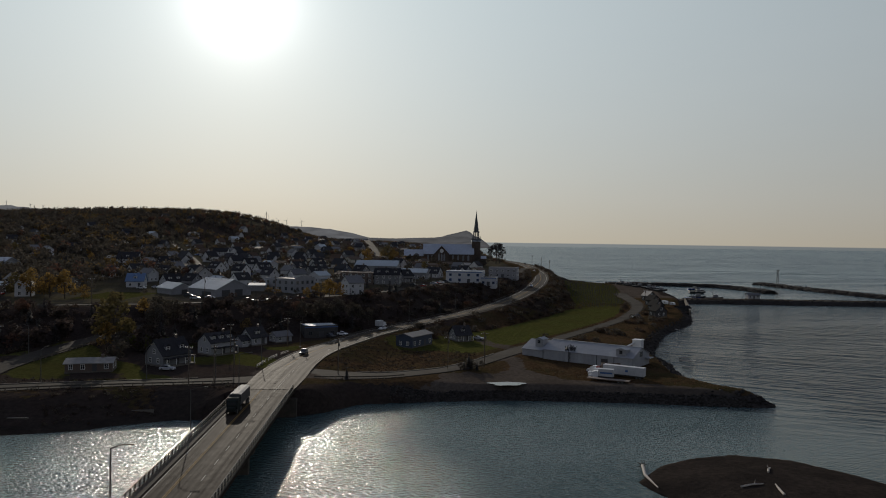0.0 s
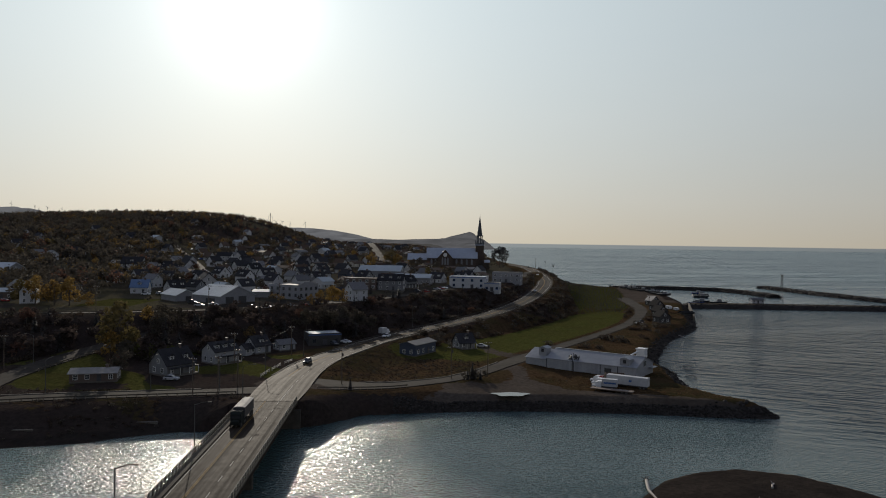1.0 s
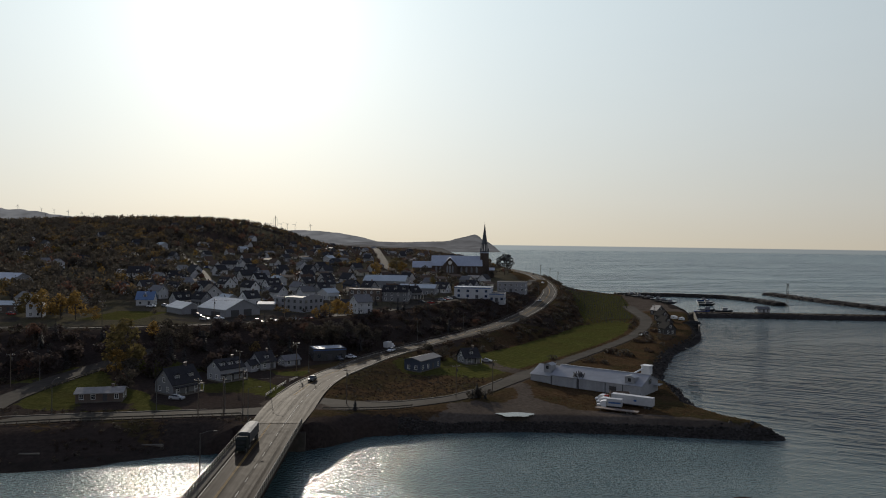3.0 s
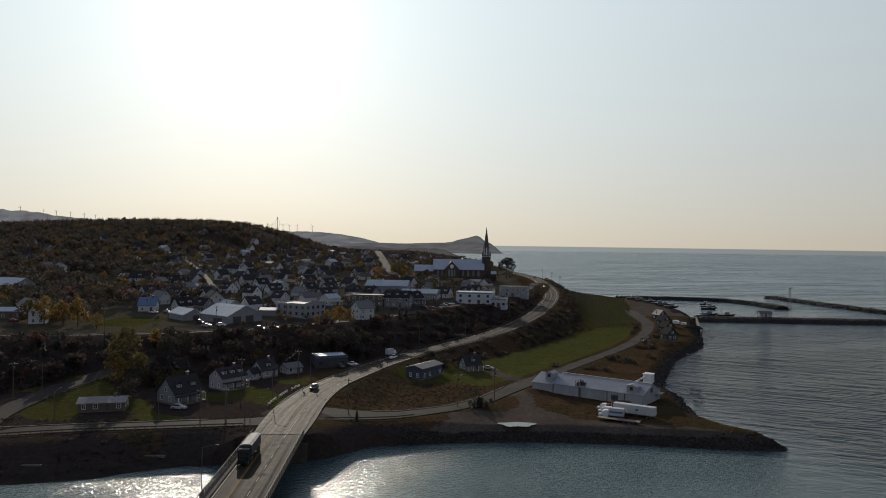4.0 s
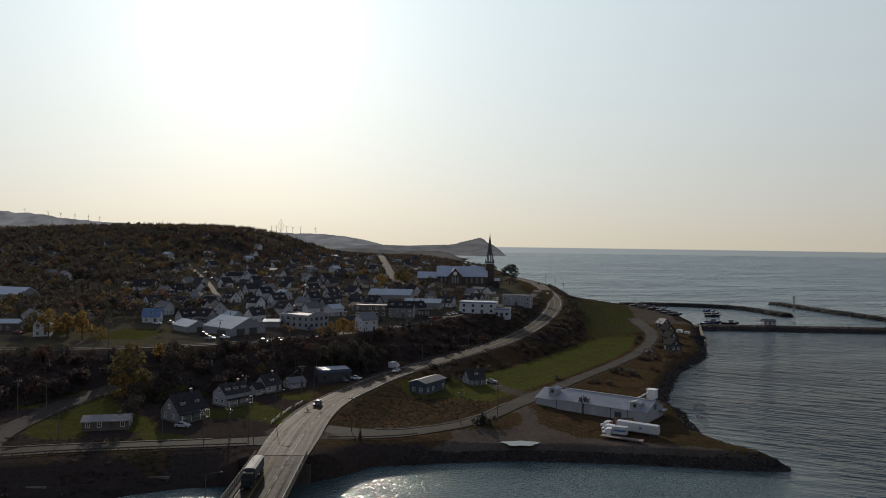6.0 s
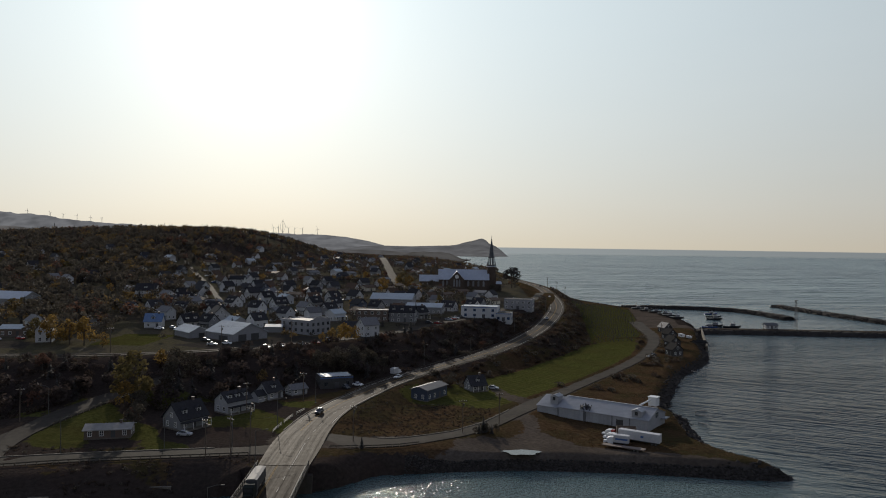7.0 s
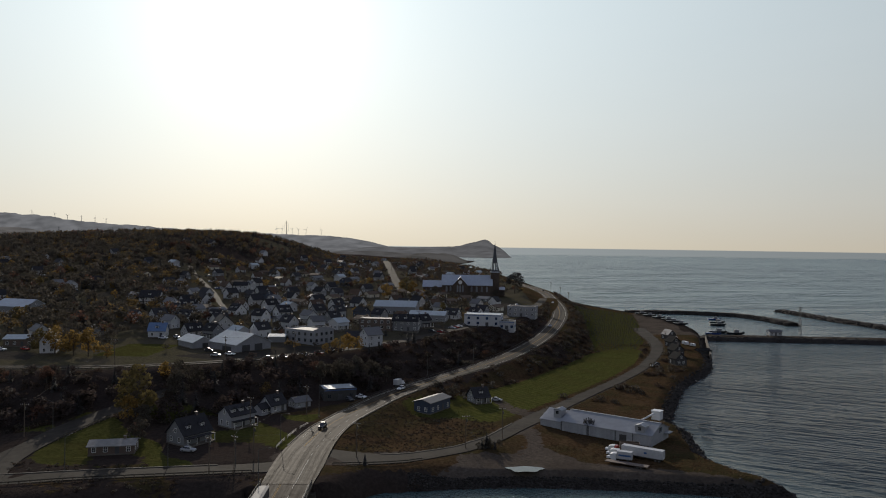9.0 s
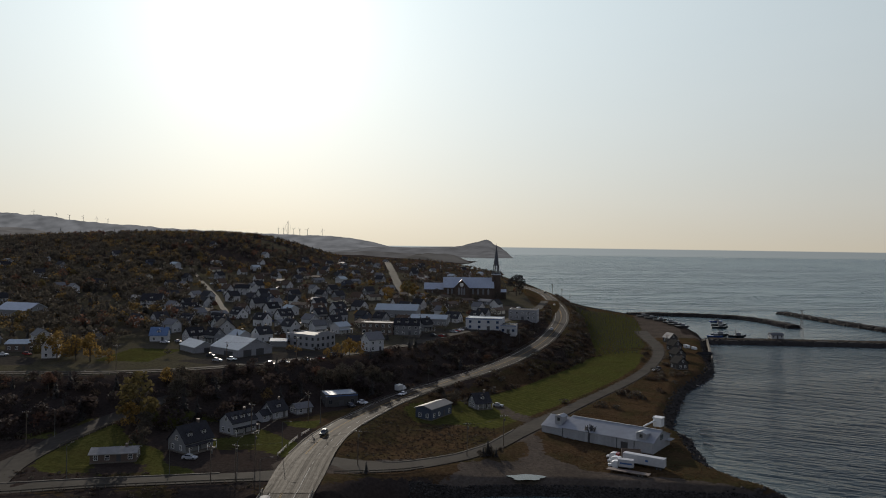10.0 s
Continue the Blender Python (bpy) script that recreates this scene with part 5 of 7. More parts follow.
for k, (wl_, rf_, lb_) in enumerate(STYLES):
    w = (9.5, 8.5, 10.5, 11.5, 9.0, 13.0, 10.0, 12.0, 9.5, 9.0)[k]
    d = (8.0, 7.5, 8.5, 8.5, 7.5, 8.0, 8.0, 8.5, 7.0, 8.0)[k]
    h = (4.8, 5.2, 3.4, 3.2, 4.6, 2.8, 4.6, 3.0, 3.4, 5.0)[k]
    rise = (3.8, 3.0, 4.2, 2.0, 3.6, 1.6, 2.4, 1.8, 4.0, 2.8)[k]
    NEAR_PROTOS.append(dict(label=lb_, w=w * 0.87, d=d * 0.87, h=h * 0.92, rise=rise * 0.87, wall=wl_, roof=rf_, dormer=(1, 0, 2, 0, 1, 0, 0, 0, 1, 0)[k], porch=k in (1, 4, 6), storeys=2 if h > 4.4 else 1))
built = {}


def town_house(k, detail, x, y, rz):
    key = (k, detail)
    m = place(x, y, rz, 0.15)
    if key not in built:
        p = NEAR_PROTOS[k]
        built[key] = house("house", p["label"], m, p["w"], p["d"], p["h"], p["rise"], p["wall"], p["roof"], group="houses of the hillside town",
                           dormer=p["dormer"] if detail else 0, porch=p["porch"] and detail, storeys=p["storeys"], detail=detail, chimney=detail)
    else:
        copy_thing(built[key], m)


spots = []
for yrow, gap in ((352, 15), (376, 15), (398, 15), (420, 16), (444, 16), (470, 16), (498, 17), (528, 18), (560, 18), (596, 19), (636, 20), (680, 21), (728, 23), (780, 25), (836, 28), (900, 34), (960, 38), (1020, 38), (1090, 42), (1170, 46)):
    x = -0.62 * (yrow + 40)
    right = 30 if yrow < 600 else -45
    while x < right:
        px, py = x + rng.uniform(-3, 3), yrow + rng.uniform(-6, 6)
        left_side = x / yrow < -0.42
        dens = 0.28 if left_side else 0.90
        if yrow > 760 and x / yrow < -0.2:
            dens *= 0.4
        if yrow > 1000:
            dens = 0.75 if x / yrow > -0.19 else 0.0
        if x / yrow < -0.35 and yrow < 400:
            dens *= 0.5
        pd1 = float(lay([px], [py], P_FIELD)[0])
        if rng.random() < dens and pd1 > 14 and free(px, py, 5.7) and not (-170 < px < -138 and 300 < py < 362):
            spots.append((px, py))
            TAKEN.append((px, py, 4.8))
        x += gap * 0.86 * rng.uniform(0.85, 1.2)
# past the church, down to the beach
for yrow in (760, 820, 890, 970, 1060, 1150):
    for x in np.arange(-40, 40, 22):
        px, py = x + rng.uniform(-5, 5), yrow + rng.uniform(-12, 12)
        if rng.random() < 0.7 and free(px, py, 7):
            spots.append((px, py))
            TAKEN.append((px, py, 6))
for px, py in spots:
    k = rng.choices(range(10), weights=(7, 5, 6, 2, 3, 2, 1, 2, 2, 1) if py < 540 else (2, 2, 2, 2, 5, 4, 1, 4, 3, 1))[0]
    rz = rng.choice((-36, -32, 54, 58, 50, 46, -40)) + rng.uniform(-7, 7)
    town_house(k, py < 480, px, py, rz)

# sheds and shacks by the harbour
for cx_, cy_, rz_, rf_, lb_ in ((118.5, 403, -76, "tar_roof", "grey shingled shore cottage with a steep gable"), (127, 436, -74, "tar_roof", "weathered grey cottage with a small gable"), (136, 474, -72, "tar_roof", "dark cottage with a black gabled roof"), (144, 512, -70, "grey_shingle", "grey shack with a weathered metal roof"), (150, 458, 18, "tar_roof", "low dark shed beside the sea wall")):
    house("cottage", lb_, place(cx_, cy_, rz_), 7.6, 6.4, 3.6 if cx_ < 145 else 2.2, 3.0 if cx_ < 145 else 1.0, "weathered_wall", rf_, category="cottage", storeys=1, chimney=cx_ < 130)
house("hut", "small white hut with grey roof on the wharf", pose(232, 549, 3.0, 0, 0, 4), 9, 5, 2.8, 1.5, "white_wall", "grey_shingle", category="hut", chimney=False)


# ---- harbour: quay, breakwaters ----
def mound(name, pts, width, top, label):
    line = smooth_line(pts, 4)
    d = np.gradient(line[:, :2], axis=0)
    d /= np.linalg.norm(d, axis=1)[:, None]
    nrm = np.stack([d[:, 1], -d[:, 0]], 1)
    cols = [(-1.0, -1.5), (-0.75, 0.2), (-0.38, top), (0.38, top), (0.75, 0.2), (1.0, -1.5)]
    n = len(line)
    verts = []
    r = random.Random(3)
    for s, z in cols:
        for (x, y), (a, b) in zip(line[:, :2], nrm):
            verts.append((x + a * s * width / 2 + r.uniform(-0.5, 0.5), y + b * s * width / 2 + r.uniform(-0.5, 0.5), z + r.uniform(-0.35, 0.35)))
    faces = [(k * n + i + 1, (k + 1) * n + i + 1, (k + 1) * n + i, k * n + i) for k in range(5) for i in range(n - 1)]
    faces += [tuple(k * n for k in range(6)), tuple(k * n + n - 1 for k in range(5, -1, -1))]
    return tagged(new(name, mesh_of(name, verts, faces, M["rock"])), label, "breakwater", kind="structure"), line


arm, ARM = mound("breakwater", [(168, 742), (200, 748), (235, 742), (269, 726), (284, 690), (289, 648)], 15, 3.2, "curved rubble breakwater sheltering the basin")
outer, OUTER = mound("breakwater", [(338, 786), (344, 735), (352, 680), (366, 610), (392, 540)], 15, 3.0, "outer rubble breakwater in the open sea")
quay, QUAY = mound("wharf", [(176, 541), (230, 539), (290, 536), (360, 532), (440, 528)], 19, 2.8, "rubble-faced wharf closing the basin")
qd = new("wharf_deck", bm_mesh("wharf_deck", boxes((-125, -4.5, 2.5, 130, 4.5, 3.0)), M["gravel"]))
qd.matrix_basis = pose(308, 540, 0, 0, 0, -2.4)
tagged(qd, "flat gravel deck on the wharf", "wharf", kind="structure")
wall = thing("sea_wall", "straight concrete sea wall by the harbour sheds", "wall", pose(163.2, 488, 0, 0, 0, 73.6), kind="structure")
part("wall_face", boxes((-44, -0.5, -2, 50, 0.5, 3.6), bevel=0.08), M["concrete"], wall)


# ---- vehicles ----
def loft(sections):
    """Joins cross-sections given as (y, [(x, z), ...]) into a closed hull."""
    bm = bmesh.new()
    rings = [[bm.verts.new((x, y, z)) for x, z in pts] for y, pts in sections]
    n = len(rings[0])
    for a, b in zip(rings, rings[1:]):
        for i in range(n):
            j = (i + 1) % n
            bm.faces.new((a[i], a[j], b[j], b[i]))
    bm.faces.new(rings[0][::-1])
    bm.faces.new(rings[-1])
    return bm


def wheel(parent, x, y, r=0.33, w=0.22):
    bm = bmesh.new()
    tube(bm, (x - w / 2, y, r), (x + w / 2, y, r), r, n=14)
    tyre = part("wheel", bm, M["rubber"], parent)
    bm = bmesh.new()
    s = 1 if x > 0 else -1
    tube(bm, (x + s * (w / 2 - 0.02), y, r), (x + s * (w / 2 + 0.02), y, r), r * 0.6, n=10)
    part("rim", bm, M["steel"], tyre)


def car(label, paint, m, tall=0.0, group="cars"):
    t = thing("car", label, "car", m, group)

    def ring(hw, z0, z1, b=0.12):
        return [(-hw, z0), (hw, z0), (hw, z1 - b), (hw - b, z1), (-hw + b, z1), (-hw, z1 - b)]
    part("body", loft([(-2.25, ring(0.78, 0.35, 0.70)), (-2.1, ring(0.86, 0.25, 0.84)), (-1.0, ring(0.89, 0.22, 0.98)), (0.6, ring(0.9, 0.22, 1.0)), (1.9, ring(0.88, 0.25, 1.0 + tall * 0.3)), (2.2, ring(0.8, 0.32, 0.9 + tall * 0.4))]), M[paint], t)
    part("cabin", loft([(-1.0, ring(0.78, 0.94, 1.0, 0.02)), (-0.25, ring(0.70, 0.94, 1.44 + tall)), (1.0, ring(0.70, 0.94, 1.46 + tall)), (1.75 + tall, ring(0.76, 0.94, 1.06 + tall * 0.6, 0.04))]), M["glass"], t, "dark glazed cabin")
    part("roof", boxes((-0.62, -0.2, 1.43 + tall, 0.62, 1.05, 1.50 + tall), bevel=0.03), M[paint], t)
    for sx in (-1, 1):
        part("headlight", boxes((sx * 0.62 - 0.16, -2.24, 0.58, sx * 0.62 + 0.16, -2.1, 0.72), bevel=0.02), M["trim"], t)
        part("tail_light", boxes((sx * 0.66 - 0.1, 2.12, 0.65, sx * 0.66 + 0.1, 2.215, 0.82), bevel=0.02), M["paint_red"], t)
        for y in (-1.4, 1.35):
            wheel(t, sx * 0.82, y)
    return t


def on(line, q, off, flip=False):
    """A pose on a road: q is the share of its length, off metres to the right; the front looks along local -y."""
    s = np.concatenate([[0], np.cumsum(np.linalg.norm(np.diff(line[:, :2], axis=0), axis=1))])
    v = q * s[-1]
    x, y, z = (np.interp(v, s, line[:, i]) for i in range(3))
    x2, y2 = (np.interp(min(v + 1, s[-1]), s, line[:, i]) for i in range(2))
    x1, y1 = (np.interp(max(v - 1, 0), s, line[:, i]) for i in range(2))
    a = math.atan2(y2 - y1, x2 - x1)
    return pose(x + math.sin(a) * off, y - math.cos(a) * off, z + 0.09, 0, 0, math.degrees(a) + (90 if not flip else -90))


c_white = car("white hatchback driving on the highway", "paint_white", on(HIGHWAY, 0.16, -2.0, True))
c_dark = car("black sport utility car on the highway", "paint_dark", on(HIGHWAY, 0.075, -2.2, True), 0.25)
c_silver = car("silver sedan parked on gravel", "paint_silver", place(15, 300, 70, 0.05))
c_red = car("dark red car parked in the yard", "paint_red", place(-11, 411, 80, 0.05))
for src_car, spots_ in ((c_silver, [(-20, 430, 40), (-80, 214, 84), (-5, 428, 60), (-77, 317, 70), (-107, 318, 85), (38, 566, 20), (103, 392, -60)]),
                        (c_white, [(-1, 436, 60), (-69, 325, 60), (-102, 322, 80), (-39, 288.5, 60), (44, 578, 20), (-205, 322, 80), (-150, 366, 90)]),
                        (c_dark, [(-16, 411, 80), (2, 440, 60), (-82, 312, 70), (-43, 284, 40), (5, 492, 30), (105, 396, -60), (-114, 330, 80), (-60, 340, 40)]),
                        (c_red, [(-64, 330, 60), (-196, 325, 70), (12, 494, 30), (-3, 432, 60)])):
    for x, y, r in spots_:
        cc = copy_thing(src_car, place(x, y, r, 0.12))
        cc["label"] = src_car["label"].split(" driving")[0].split(" on the")[0].split(" parked")[0] + " parked in the open"
for line_, q, off, src_car, fl in ((HIGHWAY, 0.42, -2.0, c_silver, True), (HIGHWAY, 0.62, -2.2, c_white, True), (HIGHWAY, 0.80, 2.4, c_dark, False)):
    cc = copy_thing(src_car, on(line_, q, off, fl))
    cc["label"] = src_car["label"].split(" driving")[0].split(" on the")[0].split(" parked")[0] + " driving on the highway"


def town_car(label, paint):
    """A parked car seen from afar: body, glazed cabin, roof and wheels."""
    t = thing("car", label, "car", None, "cars")

    def ring(hw, z0, z1, b=0.12):
        return [(-hw, z0), (hw, z0), (hw, z1 - b), (hw - b, z1), (-hw + b, z1), (-hw, z1 - b)]
    part("body", loft([(-2.25, ring(0.78, 0.35, 0.70)), (-1.0, ring(0.89, 0.22, 0.98)), (1.9, ring(0.88, 0.25, 1.0)), (2.2, ring(0.8, 0.32, 0.9))]), M[paint], t)
    part("cabin", loft([(-1.0, ring(0.78, 0.94, 1.0, 0.02)), (-0.25, ring(0.70, 0.94, 1.44)), (1.0, ring(0.70, 0.94, 1.46)), (1.75, ring(0.76, 0.94, 1.06, 0.04))]), M["glass"], t, "dark glazed cabin")
    part("roof", boxes((-0.62, -0.2, 1.43, 0.62, 1.05, 1.50), bevel=0.03), M[paint], t)
    for sx in (-0.82, 0.82):
        for y in (-1.4, 1.35):
            part("wheel", tubes(((sx - 0.11, y, 0.33), (sx + 0.11, y, 0.33), 0.33), n=10), M["rubber"], t)
    return t


town_cars = []
for label, paint in (("white car parked beside a house", "paint_white"), ("silver car parked beside a house", "paint_silver"), ("dark car parked beside a house", "paint_dark"), ("blue car parked beside a house", "paint_blue")):
    town_cars.append(town_car(label, paint))
used = [False] * 4
yard = random.Random(23)
n_cars = 0
for px, py in yard.sample(spots, len(spots)):
    x, y = px + yard.uniform(5.5, 7.5) * yard.choice((-1, 1)), py - yard.uniform(2, 6)
    if n_cars >= 46 or not free(x, y, 0.4) or lay([x], [y], P_FIELD)[0] < 10:
        continue
    k = yard.randrange(4)
    m = place(x, y, yard.choice((-34, 56, 146, 20)) + yard.uniform(-10, 10), 0.04)
    if used[k]:
        copy_thing(town_cars[k], m)
    else:
        town_cars[k].matrix_basis, used[k] = m, True
    TAKEN.append((x, y, 2.4))
    n_cars += 1


def truck_cab(t, y, paint, h=2.9):
    part("cab", loft([(y - 1.1, [(-1.1, 0.6), (1.1, 0.6), (1.1, 1.5), (-1.1, 1.5)]), (y - 0.9, [(-1.2, 0.5), (1.2, 0.5), (1.15, h - 0.5), (-1.15, h - 0.5)]), (y, [(-1.22, 0.5), (1.22, 0.5), (1.15, h), (-1.15, h)]), (y + 1.3, [(-1.22, 0.5), (1.22, 0.5), (1.15, h), (-1.15, h)])]), M[paint], t)
    part("windscreen", boxes((-1.0, y - 1.04, 1.6, 1.0, y - 0.93, h - 0.7)), M["glass"], t)
    part("bumper", boxes((-1.2, y - 1.35, 0.45, 1.2, y - 1.12, 0.85), bevel=0.04), M["steel"], t)
    part("hood", boxes((-0.85, y - 2.3, 0.7, 0.85, y - 1.13, 1.5), bevel=0.1), M[paint], t)


semi = thing("dump_truck", "dark semi truck with a long open-topped dump trailer", "truck", bridge_at @ pose(-3.2, -19.0, 0.03, 0, 0, 0))
truck_cab(semi, -5.5, "dull_paint", 3.2)
part("trailer_box", boxes((-1.25, -3.4, 1.2, -1.15, 6.5, 3.5), (1.15, -3.4, 1.2, 1.25, 6.5, 3.5), (-1.146, -3.4, 1.2, 1.146, -3.3, 3.5), (-1.146, 6.4, 1.2, 1.146, 6.5, 3.5), (-1.146, -3.3, 1.2, 1.146, 6.4, 1.35)), M["dark_metal"], semi)
part("tarpaulin", loft([(-3.4, [(-1.27, 3.504), (1.27, 3.504), (0.6, 3.75), (-0.6, 3.75)]), (6.5, [(-1.27, 3.504), (1.27, 3.504), (0.6, 3.75), (-0.6, 3.75)])]), M["flat_roof"], semi)
part("chassis", boxes((-0.5, -7.0, 0.75, 0.5, 6.3, 1.19)), M["dark_metal"], semi)
for y in (-6.6, -3.6, -2.5, 3.6, 4.7, 5.8):
    for x in (-1.05, 1.05):
        wheel(semi, x, y, 0.5, 0.3)


def box_truck(label, m, length, paint="paint_white", cab=True, stripe=None):
    t = thing("box_truck" if cab else "trailer", label, "truck" if cab else "trailer", m)
    part("cargo_box", boxes((-1.25, 0, 1.1, 1.25, length, 3.85), bevel=0.04), M["trailer_skin"], t)
    part("chassis", boxes((-0.5, -0.8 if cab else 0.4, 0.6, 0.5, length - 0.3, 1.096)), M["dark_metal"], t)
    part("under_rail", boxes((-1.22, 0.6, 0.85, -1.12, length - 0.6, 1.09), (1.12, 0.6, 0.85, 1.22, length - 0.6, 1.09)), M["dark_metal"], t)
    if stripe:
        for x in (-1.258, 1.258):
            part("emblem", boxes((x - 0.004, length * stripe[0], 2.1, x + 0.004, length * stripe[1], 2.75)), M["blue_trim"], t)
    if cab:
        truck_cab(t, -1.5, paint)
        wheel(t, -1.05, -2.4, 0.48, 0.3), wheel(t, 1.05, -2.4, 0.48, 0.3)
    for y in (length - 1.2, length - 2.4) if length > 8 else (length - 1.5,):
        wheel(t, -1.05, y, 0.48, 0.3), wheel(t, 1.05, y, 0.48, 0.3)
    if not cab:
        part("landing_leg", boxes((-0.9, 2.0, 0, -0.75, 2.15, 1.09), (0.75, 2.0, 0, 0.9, 2.15, 1.09)), M["steel"], t)
    return t


box_truck("white highway trailer with a blue emblem on gravel", pose(50.2, 226.2, 3.5, 0, 0, -122) @ Matrix.Scale(0.92, 4), 13.8, cab=False, stripe=(0.55, 0.62))
box_truck("small white delivery truck with a blue panel", pose(47.4, 220.8, 3.5, 0, 0, -110) @ Matrix.Scale(0.80, 4), 5.6, stripe=(0.12, 0.92))


def parked_tractor(label, m, sleeper):
    t = thing("truck_tractor", label, "truck", m, "parked truck tractors")
    truck_cab(t, -0.5, "paint_white", 2.9)
    part("sleeper", boxes((-1.15, 0.85, 0.9, 1.15, 2.0, 2.9), bevel=0.1), M[sleeper], t)
    part("chassis", boxes((-0.5, -2.4, 0.55, 0.5, 4.6, 0.95)), M["dark_metal"], t)
    for y in (-1.9, 2.9, 4.0):
        for x in (-1.05, 1.05):
            wheel(t, x, y, 0.5, 0.3)


parked_tractor("white truck tractor parked without trailer", pose(47.4, 225.2, 3.5, 0, 0, -118) @ Matrix.Scale(0.82, 4), "paint_white")
parked_tractor("white and dark red truck tractor parked without trailer", pose(47.9, 229.6, 3.5, 0, 0, -118) @ Matrix.Scale(0.82, 4), "paint_red")
red_trailer = thing("dump_trailer", "short dark red open trailer on gravel", "trailer", pose(50.5, 231.5, 3.5, 0, 0, -100))
part("body", boxes((-1.2, 0, 1.0, -1.1, 6, 2.9), (1.1, 0, 1.0, 1.2, 6, 2.9), (-1.096, 0, 1.0, 1.096, 0.1, 2.9), (-1.096, 5.9, 1.0, 1.096, 6, 2.9), (-1.096, 0.1, 1.0, 1.096, 5.9, 1.12)), M["brown_wall"], red_trailer)
for y in (3.6, 4.8):
    for x in (-0.95, 0.95):
        wheel(red_trailer, x, y, 0.48, 0.3)
part("landing_leg", boxes((-0.8, 0.8, 0, -0.65, 0.95, 0.996), (0.65, 0.8, 0, 0.8, 0.95, 0.996)), M["steel"], red_trailer)
flatbed = thing("flatbed_trailer", "long low rusty flatbed trailer on the ground", "trailer", pose(43.6, 218.2, 3.5, 0, 0, -118))
part("bed", boxes((-1.2, 0, 0.7, 1.2, 12.5, 0.95), bevel=0.03), M["brown_wall"], flatbed)
for y in (9.5, 10.6):
    for x in (-1.0, 1.0):
        wheel(flatbed, x, y, 0.42, 0.3)
part("landing_leg", boxes((-0.8, 1.5, 0, -0.65, 1.65, 0.696), (0.65, 1.5, 0, 0.8, 1.65, 0.696)), M["steel"], flatbed)
box_truck("white cube van stopped on the road shoulder", pose(-25.8, 312.5, ground_at(-25.8, 312.5) + 0.1, 0, 0, 152) @ Matrix.Scale(0.82, 4), 4.2)


# ---- lamps, poles, masts ----
def street_lamp(m, h=9.0, arm=2.6, label="grey steel street lamp with a single arm"):
    t = thing("street_lamp", label, "street lamp", m, "street lamps")
    part("pole", tubes(((0, 0, -0.6), (0, 0, h), 0.12, 0.07)), M["steel"], t)
    part("arm", tubes(((0, 0, h - 0.1), (arm * 0.6, 0, h + 0.45), 0.05), ((arm * 0.6, 0, h + 0.45), (arm, 0, h + 0.5), 0.05)), M["steel"], t)
    part("lamp_head", boxes((arm - 0.1, -0.14, h + 0.4, arm + 0.65, 0.14, h + 0.56), bevel=0.04), M["steel"], t)
    part("base", boxes((-0.25, -0.25, -0.6, 0.25, 0.25, 0.25), bevel=0.04), M["concrete"], t)
    return t


lamp = street_lamp(place(-49.8, 258, -35))
for x, y, r in ((-54.5, 222, -20), (6.5, 364, -60), (-15, 335, -55), (-129, 229, 170), (33, 425, -70), (62, 520, -80), (-62, 201.5, 80), (-80, 199, 80), (-106, 194, 85)):
    copy_thing(lamp, place(x, y, r))
for yb in (-1.5, -44.0, -83.0):
    copy_thing(lamp, bridge_at @ pose(-6.85, yb, 0.1, 0, 0, 0))


def power_pole(m, h=10.5):
    t = thing("power_pole", "wooden power pole with crossarm and insulators", "power pole", m, "power poles")
    part("pole", tubes(((0, 0, -0.8), (0, 0, h), 0.16, 0.11)), M["wood_pole"], t)
    part("crossarm", boxes((-1.2, -0.06, h - 0.7, 1.2, 0.06, h - 0.55)), M["wood_pole"], t)
    for x in (-1.1, -0.5, 0.5, 1.1):
        part("insulator", tubes(((x, 0, h - 0.55), (x, 0, h - 0.3), 0.06), n=6), M["trim"], t)
    part("transformer", tubes(((0.32, 0, h - 2.2), (0.32, 0, h - 1.3), 0.22)), M["steel"], t)
    return t


pp = power_pole(place(-134, 222, 10))
POLES = [(2, 227.5), (14, 239.5), (-30, 213), (-60, 193.6), (-66, 191.5), (-58, 205), (-70, 243), (-55, 262), (-24, 418), (-100, 309), (-140, 293), (-75, 330), (-110, 445), (-120, 500), (-146, 560), (130, 470), (93, 640), (94, 700), (93, 765), (-50, 690), (-58, 740), (-72, 820), (-86, 900)]
for x, y in POLES:
    copy_thing(pp, place(x, y, rng.uniform(-30, 30)))


def wire(a, b, sag, name="power_line"):
    bm = bmesh.new()
    prev = None
    a, b = Vector(a), Vector(b)
    for i in range(13):
        u = i / 12
        p = a.lerp(b, u) - Vector((0, 0, sag * 4 * u * (1 - u)))
        if prev is not None:
            tube(bm, prev, p, 0.025, n=4)
        prev = p
    ob = part(name, bm, M["rubber"], None)
    return tagged(ob, "thin black overhead power line between poles", "power line", "power lines")


def pole_top(x, y):
    return (x, y, ground_at(x, y) + 10.0)


for p, q in (((-134, 222), (-140, 293)), ((2, 227.5), (14, 239.5)), ((-30, 213), (2, 227.5)), ((-60, 193.6), (-30, 213)), ((-58, 205), (-55, 262)), ((-100, 309), (-75, 330)), ((-110, 445), (-120, 500)), ((-120, 500), (-146, 560)), ((-50, 690), (-58, 740)), ((-58, 740), (-72, 820))):
    wire(pole_top(*p), pole_top(*q), 0.8)


